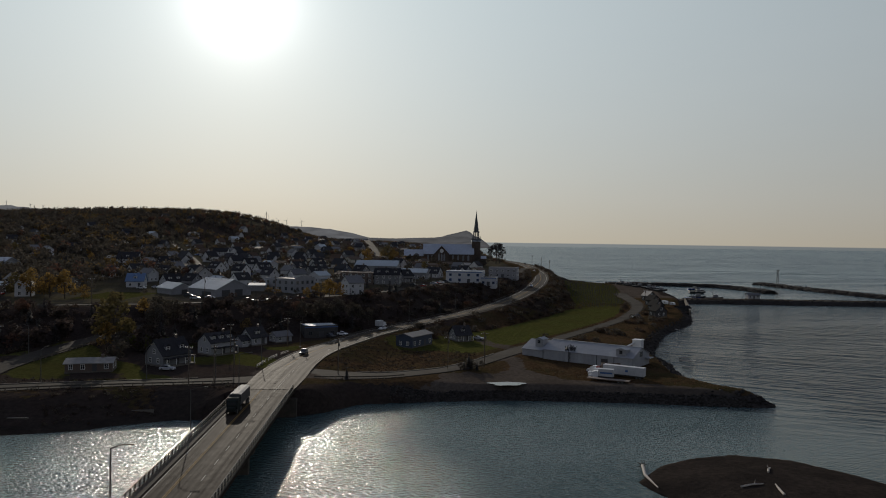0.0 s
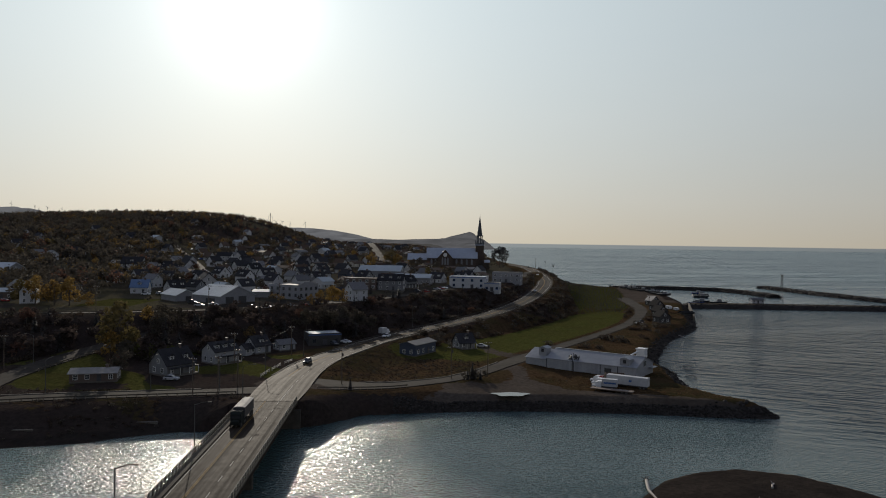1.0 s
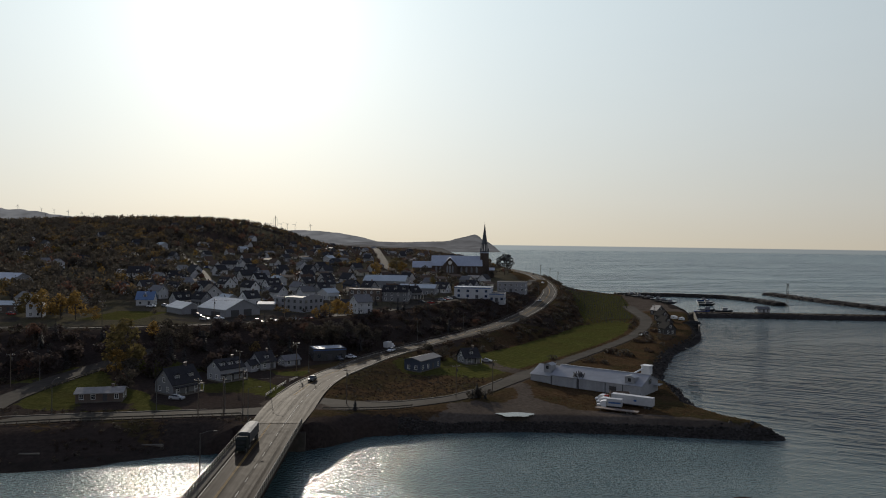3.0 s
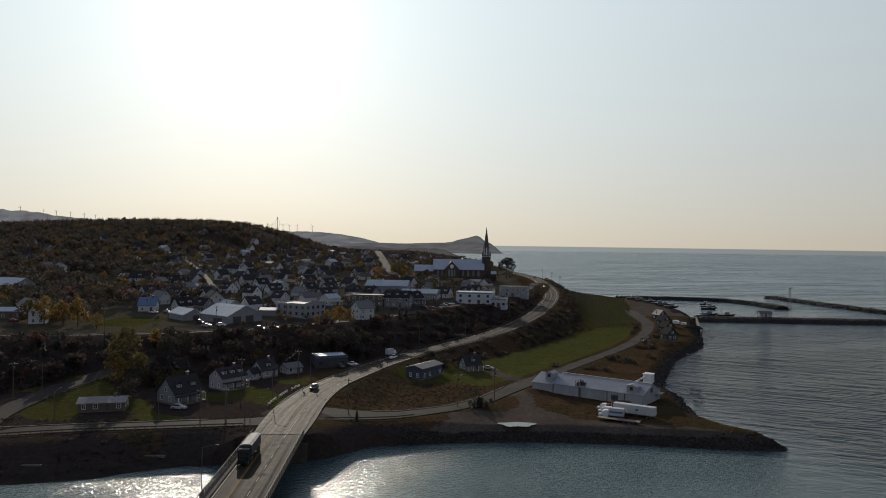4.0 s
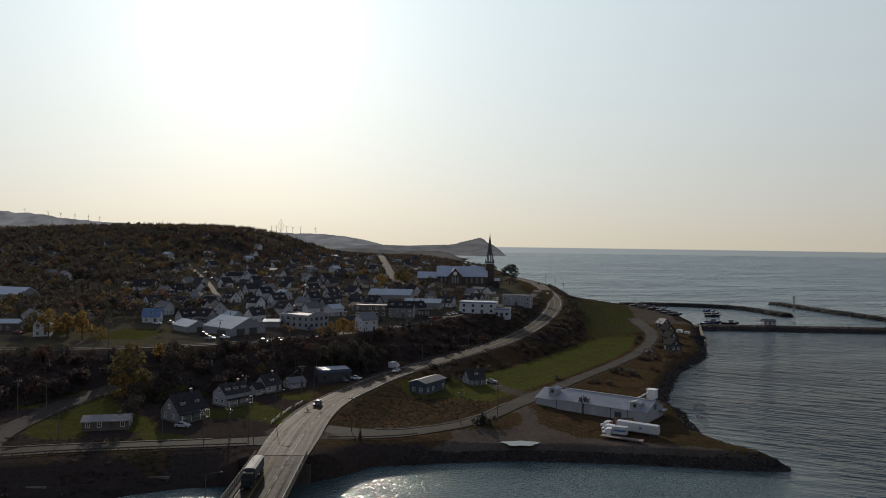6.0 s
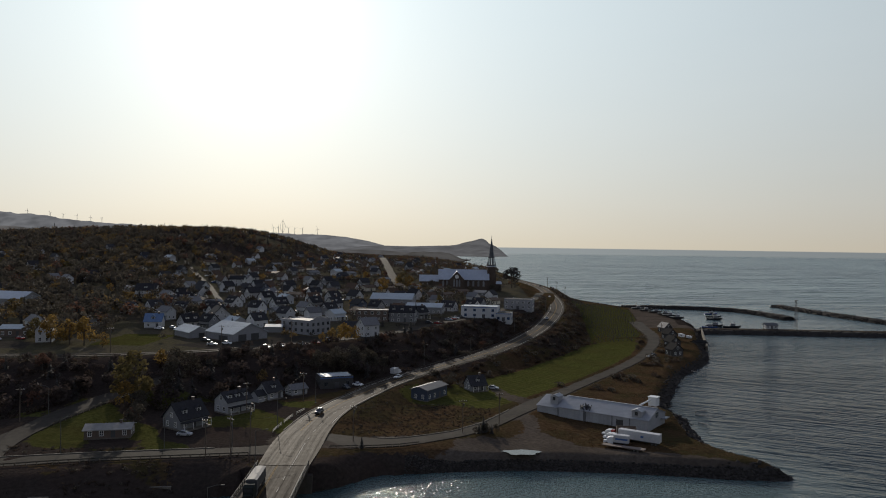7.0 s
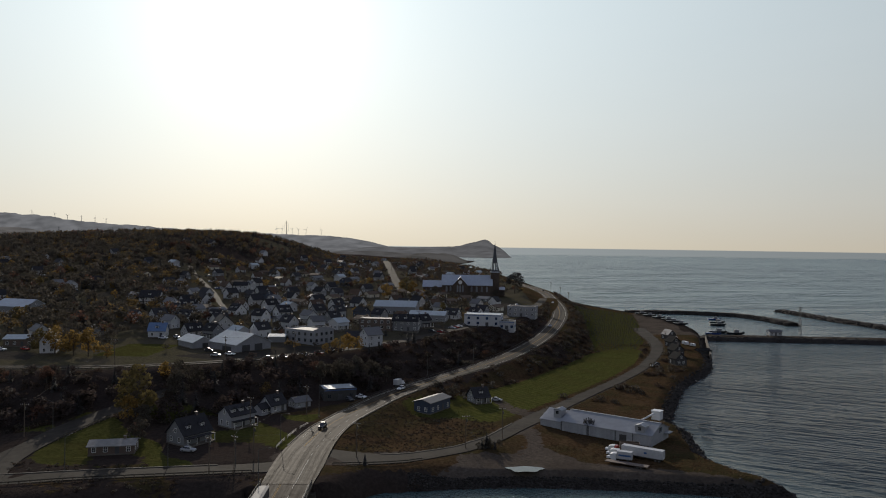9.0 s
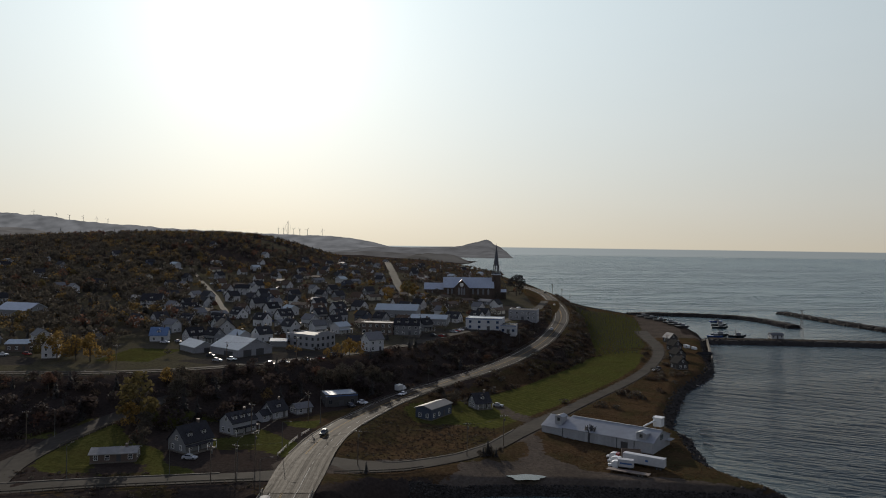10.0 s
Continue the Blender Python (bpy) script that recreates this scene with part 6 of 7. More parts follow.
def lattice(name, label, m, h, w0, w1):
    t = thing(name, label, "tower", m)
    bm = bmesh.new()
    n = max(4, int(h / 2.5))
    for k in range(4):
        a = math.pi / 4 + k * math.pi / 2
        tube(bm, (w0 * math.cos(a), w0 * math.sin(a), 0), (w1 * math.cos(a), w1 * math.sin(a), h), 0.09, n=4)
        b = a + math.pi / 2
        for i in range(n):
            r0, r1 = w0 + (w1 - w0) * i / n, w0 + (w1 - w0) * (i + 1) / n
            tube(bm, (r0 * math.cos(a), r0 * math.sin(a), h * i / n), (r1 * math.cos(b), r1 * math.sin(b), h * (i + 1) / n), 0.05, n=4)
            tube(bm, (r1 * math.cos(a), r1 * math.sin(a), h * (i + 1) / n), (r1 * math.cos(b), r1 * math.sin(b), h * (i + 1) / n), 0.05, n=4)
    part("frame", bm, M["dark_metal"], t)
    part("platform", boxes((-w1 - 0.4, -w1 - 0.4, h - 0.1, w1 + 0.4, w1 + 0.4, h + 0.1)), M["dark_metal"], t)
    return t


lattice("light_tower", "open lattice light tower on the wharf", pose(247, 541, 3.0), 22, 1.3, 0.7)
for x, y, h in ((-590, 1060, 16),):
    t = thing("radio_mast", "slender radio mast on the wooded hill", "mast", pose(x, y, ground_at(x, y)))
    part("mast", tubes(((0, 0, -1), (0, 0, h), 0.5, 0.25), n=6), M["dark_metal"], t)
    part("antenna", boxes((-0.5, -0.5, h - 6, 0.5, 0.5, h - 5), (-0.4, -0.4, h - 3, 0.4, 0.4, h - 2)), M["dark_metal"], t)


# ---- boats ----
def boat(label, m, s=1.0, hull="paint_white"):
    t = thing("fishing_boat", label, "boat", m, "boats at the harbour")

    def sec(hw, zk, zd):
        return [(0.02, zk), (hw * 0.75, zk + (zd - zk) * 0.35), (hw, zd), (-hw, zd), (-hw * 0.75, zk + (zd - zk) * 0.35), (-0.02, zk)]
    part("hull", loft([(y * s, [(x * s, z * s) for x, z in sec(hw, zk, zd)]) for y, hw, zk, zd in ((-6, 0.1, 1.4, 2.6), (-4.5, 1.1, 0.5, 2.3), (-2, 1.8, 0.2, 2.0), (2, 2.0, 0.2, 1.9), (5.5, 1.8, 0.5, 1.95))]), M[hull], t)
    part("wheelhouse", boxes((-1.2 * s, -2.4 * s, 1.9 * s, 1.2 * s, 0.6 * s, 3.7 * s), bevel=0.1), M["grey_wall"], t)
    part("wheelhouse_window", boxes((-1.0 * s, -2.5 * s, 3.0 * s, 1.0 * s, -2.38 * s, 3.7 * s)), M["glass"], t)
    part("mast", tubes(((0, 0.8 * s, 1.9 * s), (0, 0.8 * s, 7.5 * s), 0.09, 0.05), ((0, 0.8 * s, 5.0 * s), (0, 4.4 * s, 6.2 * s), 0.05)), M["steel"], t)
    part("cradle", boxes((-1.4 * s, -2.2 * s, -0.2, 1.4 * s, -1.9 * s, 0.5 * s), (-1.4 * s, 2.6 * s, -0.2, 1.4 * s, 2.9 * s, 0.5 * s)), M["wood_pole"], t)
    return t


b0 = boat("grey fishing boat standing on a cradle ashore", place(171, 672, 80), 1.0, "dark_metal")
for x, y, r in ((168, 690, 95), (175, 655, 80), (178, 636, 70), (178, 621, 75), (179, 604, 65)):
    copy_thing(b0, place(x, y, r))
b1 = boat("dark-hulled fishing boat at the basin quay", pose(203, 585, -0.6, 0, 0, 70), 1.15, "paint_dark")
for x, y, r in ((214, 578, 75), (222, 640, 80), (228, 660, 85)):
    copy_thing(b1, pose(x, y, -0.6, 0, 0, r))
b2 = boat("blue-hulled fishing boat moored in the basin", pose(196, 575, -0.6, 0, 0, 60), 1.0, "paint_blue")
copy_thing(b2, pose(236, 690, -0.6, 0, 0, 90))


# camper trailers near the sheds
def camper(m):
    t = thing("camper", "white camper trailer parked beside the sheds", "camper", m, "campers")
    part("body", loft([(-3.2, [(-1.15, 0.7), (1.15, 0.7), (1.15, 2.2), (-1.15, 2.2)]), (-2.8, [(-1.2, 0.5), (1.2, 0.5), (1.2, 2.9), (-1.2, 2.9)]), (3.0, [(-1.2, 0.5), (1.2, 0.5), (1.2, 3.0), (-1.2, 3.0)]), (3.3, [(-1.15, 0.8), (1.15, 0.8), (1.15, 2.6), (-1.15, 2.6)])]), M["paint_white"], t)
    part("side_window", boxes((1.2, -1.8, 1.5, 1.23, -0.4, 2.2), (-1.23, -1.8, 1.5, -1.2, -0.4, 2.2)), M["glass"], t)
    for x in (-1.05, 1.05):
        wheel(t, x, 0.4, 0.34, 0.22)
    return t


cp = camper(place(147, 484, 15) @ Matrix.Scale(0.8, 4))
for x, y, r in ((150, 478, 20), (148, 512, 75)):
    copy_thing(cp, place(x, y, r) @ Matrix.Scale(0.8, 4))

# ---- distance ----
RIDGE_PROFILE = [(-4600, 262), (-2876, 232), (-2519, 194), (-2163, 163), (-1986, 152), (-1500, 128), (-1180, 118), (-1002, 111), (-900, 110), (-781, 105), (-710, 100), (-648, 89), (-554, 71), (-470, 50), (-400, 26), (-330, -2)]
CAPE_PROFILE = [(-1300, -2), (-900, 30), (-640, 44), (-460, 48), (-398, 47), (-318, 46), (-185, 51), (-53, 53), (-8, 59), (35, 72), (78, 83), (111, 92), (143, 97), (164, 87), (184, 69), (222, 54), (255, 30), (272, -1)]


def far_land(name, label, profile, y_mid, y_half, air, amount, steps):
    """A long distant rise: its crest follows the profile, its flanks are gullied."""
    fx = np.linspace(profile[0][0], profile[-1][0] + 4, steps)
    fy = np.linspace(y_mid - 2.6 * y_half, y_mid + 0.6 * y_half, 46)
    FX, FY = np.meshgrid(fx, fy)
    crest = np.interp(FX, [p[0] for p in profile], [p[1] for p in profile])
    flank = np.exp(-np.abs((FY - y_mid) / y_half) ** 1.7)
    gully = 1 + 0.22 * (1 - flank) * wobble(FX, FY * 0.4, 60, 3.0)
    FZ = crest * flank * gully * (1 + 0.035 * wobble(FX, FY, 110, 2.0) + 0.03 * wobble(FX, FY, 26, 5.0)) - 3
    fi = np.arange(FX.size).reshape(FX.shape)
    ff = np.stack([fi[:-1, :-1], fi[:-1, 1:], fi[1:, 1:], fi[1:, :-1]], -1).reshape(-1, 4)
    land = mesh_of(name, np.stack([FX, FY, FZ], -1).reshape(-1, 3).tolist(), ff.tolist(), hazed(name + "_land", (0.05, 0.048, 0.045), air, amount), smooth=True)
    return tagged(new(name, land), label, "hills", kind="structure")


# tint and share: haze glow painted over each distant rise
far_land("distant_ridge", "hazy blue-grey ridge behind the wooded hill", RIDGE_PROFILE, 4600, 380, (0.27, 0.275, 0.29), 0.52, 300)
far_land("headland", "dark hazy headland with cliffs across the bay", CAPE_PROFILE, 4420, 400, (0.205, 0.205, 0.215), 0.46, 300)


def knoll(name, x0, y0, sx, sy, h, label, amount, air, sharp=2.3):
    gx = np.linspace(-2.0, 2.0, 56)
    A, B = np.meshgrid(gx, gx)
    Z = h * np.exp(-np.abs(A) ** sharp - np.abs(B) ** sharp) * (1 + 0.16 * wobble(A * 4, B * 4, 1.0, x0)) - 2
    ii = np.arange(A.size).reshape(A.shape)
    f = np.stack([ii[:-1, :-1], ii[:-1, 1:], ii[1:, 1:], ii[1:, :-1]], -1).reshape(-1, 4)
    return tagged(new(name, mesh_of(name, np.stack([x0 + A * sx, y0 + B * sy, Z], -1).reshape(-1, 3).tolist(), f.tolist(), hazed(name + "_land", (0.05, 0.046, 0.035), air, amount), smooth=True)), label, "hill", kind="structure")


# these hills carry painted haze glow as well
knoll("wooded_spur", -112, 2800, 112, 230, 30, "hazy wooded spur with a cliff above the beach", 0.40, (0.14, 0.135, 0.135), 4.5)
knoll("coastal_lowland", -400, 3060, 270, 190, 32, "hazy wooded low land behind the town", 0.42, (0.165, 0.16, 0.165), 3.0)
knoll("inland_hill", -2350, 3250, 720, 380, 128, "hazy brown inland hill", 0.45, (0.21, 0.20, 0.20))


def turbine(x, y, z, h):
    t = thing("wind_turbine", "pale slender wind turbine on the distant ridge", "wind turbine", pose(x, y, z), "wind turbines")
    part("tower", tubes(((0, 0, -4), (0, 0, h), 1.5, 0.9), n=6), M["grey_wall"], t)
    part("nacelle", boxes((-1.6, -3, h, 1.6, 3, h + 2.6)), M["grey_wall"], t)
    a0 = (x * 1.7) % 2
    for k in range(3):
        a = a0 + k * 2.0944
        part("blade", tubes(((0, -3.2, h + 1.3), (h * 0.52 * math.sin(a), -3.2, h + 1.3 + h * 0.52 * math.cos(a)), 0.9, 0.25), n=4), M["grey_wall"], t)


for x in (-2734, -2585, -2504, -2415, -2327, -2256, -1166, -1134, -1070, -1031, -982, -886):
    zc = float(np.interp(x, [p[0] for p in RIDGE_PROFILE], [p[1] for p in RIDGE_PROFILE])) - 6
    turbine(x, 4600, zc, 28 if x < -1900 else 38)
# the tall vertical-axis turbine: a mast with two bowed blades
eggbeater = thing("vertical_axis_turbine", "tall vertical-axis wind turbine with two bowed blades", "wind turbine", pose(-1106, 4600, 105))
part("mast", tubes(((0, 0, -4), (0, 0, 94), 2.0, 1.4), n=8), M["dark_metal"], eggbeater)
for side in (-1, 1):
    bm = bmesh.new()
    arc = [Vector((side * 15 * math.sin(math.pi * k / 14), 0, 12 + 78 * k / 14)) for k in range(15)]
    for p, q in zip(arc, arc[1:]):
        tube(bm, p, q, 0.7, n=4)
    part("blade", bm, M["grey_wall"], eggbeater)


# ---- vegetation ----
def leaf_cloud(r, lobes, per, size, squash=0.8):
    """Random leaf clumps on the shells of several lobes: bent quads."""
    verts, faces = [], []
    for lx, ly, lz, lr in lobes:
        for _ in range(per):
            v = Vector((r.gauss(0, 1), r.gauss(0, 1), r.gauss(0, 1))).normalized()
            d = lr * (0.55 + 0.5 * r.random())
            c = Vector((lx, ly, lz)) + Vector((v.x * d, v.y * d, v.z * d * squash))
            a = Vector((r.gauss(0, 1), r.gauss(0, 1), r.gauss(0, 1))).normalized()
            b = a.orthogonal().normalized()
            s = size * r.uniform(0.6, 1.3)
            i = len(verts)
            verts += [c - a * s, c + b * s * 0.7 + v * s * 0.2, c + a * s, c - b * s * 0.7 + v * s * 0.2]
            faces.append((i, i + 1, i + 2, i + 3))
    return verts, faces


def tree_proto(kind, seed, h):
    r = random.Random(seed)
    if kind == "broad":
        cr = h * 0.30
        lobes = [(0, 0, h * 0.66, cr)]
        for k in range(7):
            a = k * 0.9 + r.random()
            lobes.append((cr * 0.75 * math.cos(a), cr * 0.75 * math.sin(a), h * r.uniform(0.27, 0.8), cr * r.uniform(0.5, 0.75)))
        lobes.append((0.1, 0, h * 0.88, cr * 0.5))
        v, f = leaf_cloud(r, lobes, 62, h * 0.042)
    else:
        v, f = [], []
        tiers = 13
        for k in range(tiers):
            z = h * (0.12 + 0.86 * k / tiers)
            rad = h * 0.23 * (1 - k / tiers) ** 0.8 + 0.25
            n = 11 if k < 7 else 7
            for j in range(n):
                a = 2 * math.pi * j / n + k * 0.7 + r.uniform(-0.2, 0.2)
                rr = rad * r.uniform(0.7, 1.15)
                tip = Vector((math.cos(a) * rr, math.sin(a) * rr, z - rr * 0.35))
                side = Vector((-math.sin(a), math.cos(a), 0)) * rr * 0.28
                root = Vector((0, 0, z + h * 0.035))
                i = len(v)
                v += [root, tip * 0.6 + Vector((0, 0, z * 0.4)) - side, tip, tip * 0.6 + Vector((0, 0, z * 0.4)) + side]
                f.append((i, i + 1, i + 2, i + 3))
        i = len(v)
        v += [Vector((-0.15, 0, h * 0.9)), Vector((0.15, 0, h * 0.9)), Vector((0, 0, h * 1.04))]
        f.append((i, i + 1, i + 2))
    trunk = bmesh.new()
    tube(trunk, (0, 0, -0.8), (0, 0, h * 0.45), h * 0.022, h * 0.014, n=7)
    tube(trunk, (0, 0, h * 0.45), (0.1, 0.1, h * 0.86), h * 0.014, h * 0.004, n=6)
    if kind == "broad":
        for k in range(6):
            a = k * 1.1 + r.random()
            z0 = h * r.uniform(0.28, 0.5)
            tube(trunk, (0, 0, z0), (math.cos(a) * h * 0.2, math.sin(a) * h * 0.2, z0 + h * 0.24), h * 0.009, h * 0.003, n=5)
    return v, f, trunk


def tree(name, label, kind, seed, h, mat, m, group):
    v, f, trunk = tree_proto(kind, seed, h)
    t = thing(name, label, "tree", m, group)
    part("trunk", trunk, M["bark"], t)
    c = new("crown", mesh_of("crown", v, f, M[mat]))
    c.parent = t
    return t


TREE_KINDS = [tree("tree", "broad autumn tree with golden leaves", "broad", 1, 9.0, "leaf_yellow", place(-110, 240, 0), "broadleaf trees"),
              tree("tree", "broad green tree turning yellow", "broad", 2, 8.0, "leaf_green", place(-98, 221, 0), "broadleaf trees"),
              tree("tree", "rust-red autumn tree with thinning leaves", "broad", 3, 7.0, "leaf_rust", place(-150, 262, 0), "broadleaf trees"),
              tree("tree", "tall golden-green birch-like tree", "broad", 4, 18.0, "leaf_olive", place(-109, 244, 0), "broadleaf trees"),
              tree("spruce", "dark pointed spruce with drooping branches", "spruce", 5, 8.0, "needle", place(-26.5, 205.2, 0), "spruces"),
              tree("spruce", "small dark spruce by the road", "spruce", 6, 5.0, "needle", place(8.5, 227.5, 0), "spruces")]


TREE_KINDS[4].scale = (0.45, 0.45, 0.45)


def plant(k, x, y, s=1.0):
    m = place(x, y, rng.uniform(0, 360), -0.1)
    c = copy_thing(TREE_KINDS[k], m)
    c.scale = (s * rng.uniform(0.9, 1.1), s * rng.uniform(0.9, 1.1), s)
    return c


for x, y, k, s in ((-113, 252, 1, 1.3), (-104, 266, 1, 1.2), (-108, 279, 1, 1.3), (-100, 274, 1, 1.2), (-114, 281, 0, 0.8), (-104, 238, 1, 1.0), (-101, 225, 2, 0.8), (7, 227, 4, 0.42), (9.5, 229.5, 5, 0.7), (11, 227, 4, 0.4), (8.5, 230, 5, 0.7), (8, 228, 1, 0.4), (9.5, 226.5, 1, 0.42), (12.5, 228, 1, 0.38), (6, 225.5, 1, 0.33),
                   (-175, 312, 0, 1.45), (-168, 314, 0, 1.25), (-186, 320, 3, 0.6), (-160, 311, 0, 1.4), (-150, 307, 0, 0.75), (-174, 326, 1, 1.2), (-160, 330, 1, 1.3), (-52, 338, 0, 1.0), (-48, 341, 0, 0.8), (-57, 333, 0, 0.8), (-61, 330, 0, 0.6),
                   (-2, 305, 1, 0.7), (-4, 302, 1, 0.6), (-58, 565, 0, 1.3), (-48, 640, 3, 0.85), (-42, 636, 0, 1.3), (-52, 648, 0, 1.2), (-35, 590, 2, 0.9), (-15, 600, 2, 0.9), (-22, 612, 1, 1.0),
                   (30, 640, 1, 0.9), (36, 645, 1, 0.8), (-57, 300, 1, 1.2), (-51, 303, 1, 1.3), (-46, 305, 1, 1.2), (-41, 308, 1, 1.2), (-36, 313, 1, 1.15), (-45, 313, 1, 1.2), (-39, 318, 1, 0.9), (-32, 318, 1, 0.9), (-51, 311, 1, 1.0), (-60, 304, 2, 1.0), (-25, 560, 1, 1.2), (-8, 575, 1, 1.1), (10, 600, 1, 0.9)):
    plant(k, x, y, s)
def scatter(name, label, protos, spots, mats, category):
    """Many plants joined into one object: spots are (x, y, z, scale, turn, proto)."""
    V, Fq, I = [], [], []
    base = 0
    arrs = []
    for v, f in protos:
        arrs.append((np.array([tuple(q) for q in v], float), [tuple(q) for q in f]))
    for x, y, z, s, a, k in spots:
        P, fs = arrs[k]
        ca, sa = math.cos(a) * s, math.sin(a) * s
        Q = np.empty_like(P)
        Q[:, 0] = P[:, 0] * ca - P[:, 1] * sa + x
        Q[:, 1] = P[:, 0] * sa + P[:, 1] * ca + y
        Q[:, 2] = P[:, 2] * s + z
        V.append(Q)
        Fq += [tuple(i + base for i in f) for f in fs]
        I += [mats[k][1]] * len(fs)
        base += len(P)
    slots = sorted({(i, n) for n, i in mats})
    me = bpy.data.meshes.new(name)
    me.from_pydata(np.vstack(V).tolist(), [], Fq)
    for i, n in slots:
        me.materials.append(M[n])
    me.polygons.foreach_set("material_index", np.array(I, np.int32))
    me.update()
    return tagged(new(name, me), label, category, kind="stuff")


def simple_broad(seed, h, per=17):
    r = random.Random(seed)
    lobes = [(0, 0, h * 0.62, h * 0.26)] + [(h * 0.2 * math.cos(k * 1.3), h * 0.2 * math.sin(k * 1.3), h * r.uniform(0.35, 0.75), h * 0.19) for k in range(5)]
    return leaf_cloud(r, lobes, per, h * 0.078)


def simple_spruce(seed, h):
    v, f, trunk = tree_proto("spruce", seed, h)
    trunk.free()
    keep = [q for i, q in enumerate(f) if i % 2 == 0]
    used = sorted({i for q in keep for i in q})
    ren = {o: n for n, o in enumerate(used)}
    return [v[i] for i in used], [tuple(ren[i] for i in q) for q in keep]


def bush(seed, s=1.0, per=16):
    r = random.Random(seed)
    return leaf_cloud(r, [(0, 0, 0.6 * s, 0.9 * s), (0.7 * s, 0.3 * s, 0.5 * s, 0.7 * s), (-0.6 * s, -0.4 * s, 0.5 * s, 0.7 * s)], per, 0.28 * s)


WOOD = [simple_broad(21, 9), simple_broad(22, 8), simple_broad(23, 9), simple_broad(24, 7), simple_spruce(25, 11), simple_spruce(26, 9)]
WOOD_MATS = [("leaf_green", 0), ("leaf_gold", 1), ("leaf_rust", 2), ("leaf_green", 0), ("needle", 3), ("needle", 3)]
HILL_WOOD = [simple_broad(61, 9, 10), simple_broad(62, 8, 10), simple_broad(63, 9, 10), simple_broad(64, 7, 10), simple_spruce(65, 8.5), simple_spruce(66, 7)]
nrng = np.random.RandomState(5)


def autumn(X, Y, size, conifer, seed, base=0.03):
    """A kind for each tree: gold and rust come in drifts, the rest is dull green and conifer."""
    drift = wobble(X, Y, size, seed)
    u = nrng.uniform(0, 1, len(X))
    gold = np.where(drift > 0.3, 0.30 + base, base)
    rust = np.where(drift < -0.5, 0.14, 0.02)
    kinds = np.where(u < gold, 1, np.where(u < gold + rust, 2, np.where(u > 1 - conifer, 4 + (nrng.uniform(0, 1, len(X)) > 0.55), np.where(nrng.uniform(0, 1, len(X)) > 0.4, 0, 3))))
    return kinds.astype(int)


def pick(n, x0, x1, y0, y1, test):
    X, Y = nrng.uniform(x0, x1, n), nrng.uniform(y0, y1, n)
    ok = test(X, Y)
    return X[ok], Y[ok]


def clear_of(X, Y, lines, gap):
    ok = np.ones(X.shape, bool)
    for line in lines:
        d, _, w = line_distance(X, Y, line[::3])
        ok &= d > w / 2 + gap
    return ok


def clear_things(X, Y, extra=0.0):
    ok = np.ones(X.shape, bool)
    for a, b, c in TAKEN:
        ok &= np.hypot(X - a, Y - b) > c + extra
    return ok


# gardens: trees among the houses
n_trees = 0
for _ in range(1400):
    y = 335 + 560 * rng.random() ** 0.8
    x = rng.uniform(-0.62 * (y + 30), 18 if y < 600 else -45)
    pd1 = float(lay([x], [y], P_FIELD)[0])
    if pd1 < 6 or not free(x, y, 2.0) or (-172 < x < -136 and 300 < y < 360):
        continue
    if x / y > -0.42 and rng.random() < 0.35:
        continue
    kk = rng.choices(range(6), weights=(2, 7, 2, 1, 2, 1))[0]
    plant(kk, x, y, rng.uniform(0.45, 0.95) * (0.6 if kk == 3 else 1.0))
    n_trees += 1
    if n_trees > 430:
        break

X, Y = pick(8600, -560, 25, 325, 960, lambda X, Y: (X > -0.66 * Y) & (lay(X, Y, P_FIELD) > 4) & clear_of(X, Y, [EDGE_ROAD, STREET, UPPER_STREET, HIGHWAY], 2.5) & clear_things(X, Y, 0.8) & clear_things(X, Y + 4, 0.0) & ~((X > -174) & (X < -134) & (Y > 298) & (Y < 362)) & (wobble(X, Y, 22, 6.0) > np.where(X / Y < -0.4, -0.6, -0.15)))
Z = lay(X, Y)
scatter("garden_trees", "small autumn trees, hedges and shrubs between houses", HILL_WOOD, [(x, y, z - 0.4, nrng.uniform(0.4, 1.0) * (1.45 if x / y < -0.36 else 0.85), nrng.uniform(0, 6.28), k) for x, y, z, k in zip(X, Y, Z, autumn(X, Y, 38, 0.12, 2.5))], WOOD_MATS, "trees")

pine = thing("pine", "tall wind-shaped pine with a dense dark crown", "tree", pose(50.5, 696, ground_at(50.5, 696)) @ Matrix.Scale(1.25, 4))
bm = bmesh.new()
tube(bm, (0, 0, -1), (0.3, 0, 9), 0.45, 0.3)
tube(bm, (0.3, 0, 9), (0.6, 0, 15), 0.3, 0.1)
for a, z0 in ((0.3, 7), (1.6, 8.5), (2.9, 7.5), (4.1, 9.5), (5.2, 8)):
    tube(bm, (0.3, 0, z0), (0.3 + 5 * math.cos(a), 5 * math.sin(a), z0 + 3.0), 0.18, 0.05, n=6)
part("trunk", bm, M["bark"], pine)
v, f = leaf_cloud(random.Random(11), [(0.5, 0, 14, 3.2), (4.5, 0.5, 11.5, 2.6), (-4, 1, 11.5, 2.6), (1, 4, 12, 2.4), (1, -4.5, 11.5, 2.6), (-2.5, -2.5, 13, 2.2), (3, 2, 14.2, 2.0), (5.0, -1, 9.0, 2.4), (-4.6, -1, 8.8, 2.4), (0.5, 0, 8.0, 3.0), (3.6, 1, 6.2, 2.2)], 120, 0.5, 0.7)
c = new("crown", mesh_of("crown", v, f, M["needle"]))
c.parent = pine


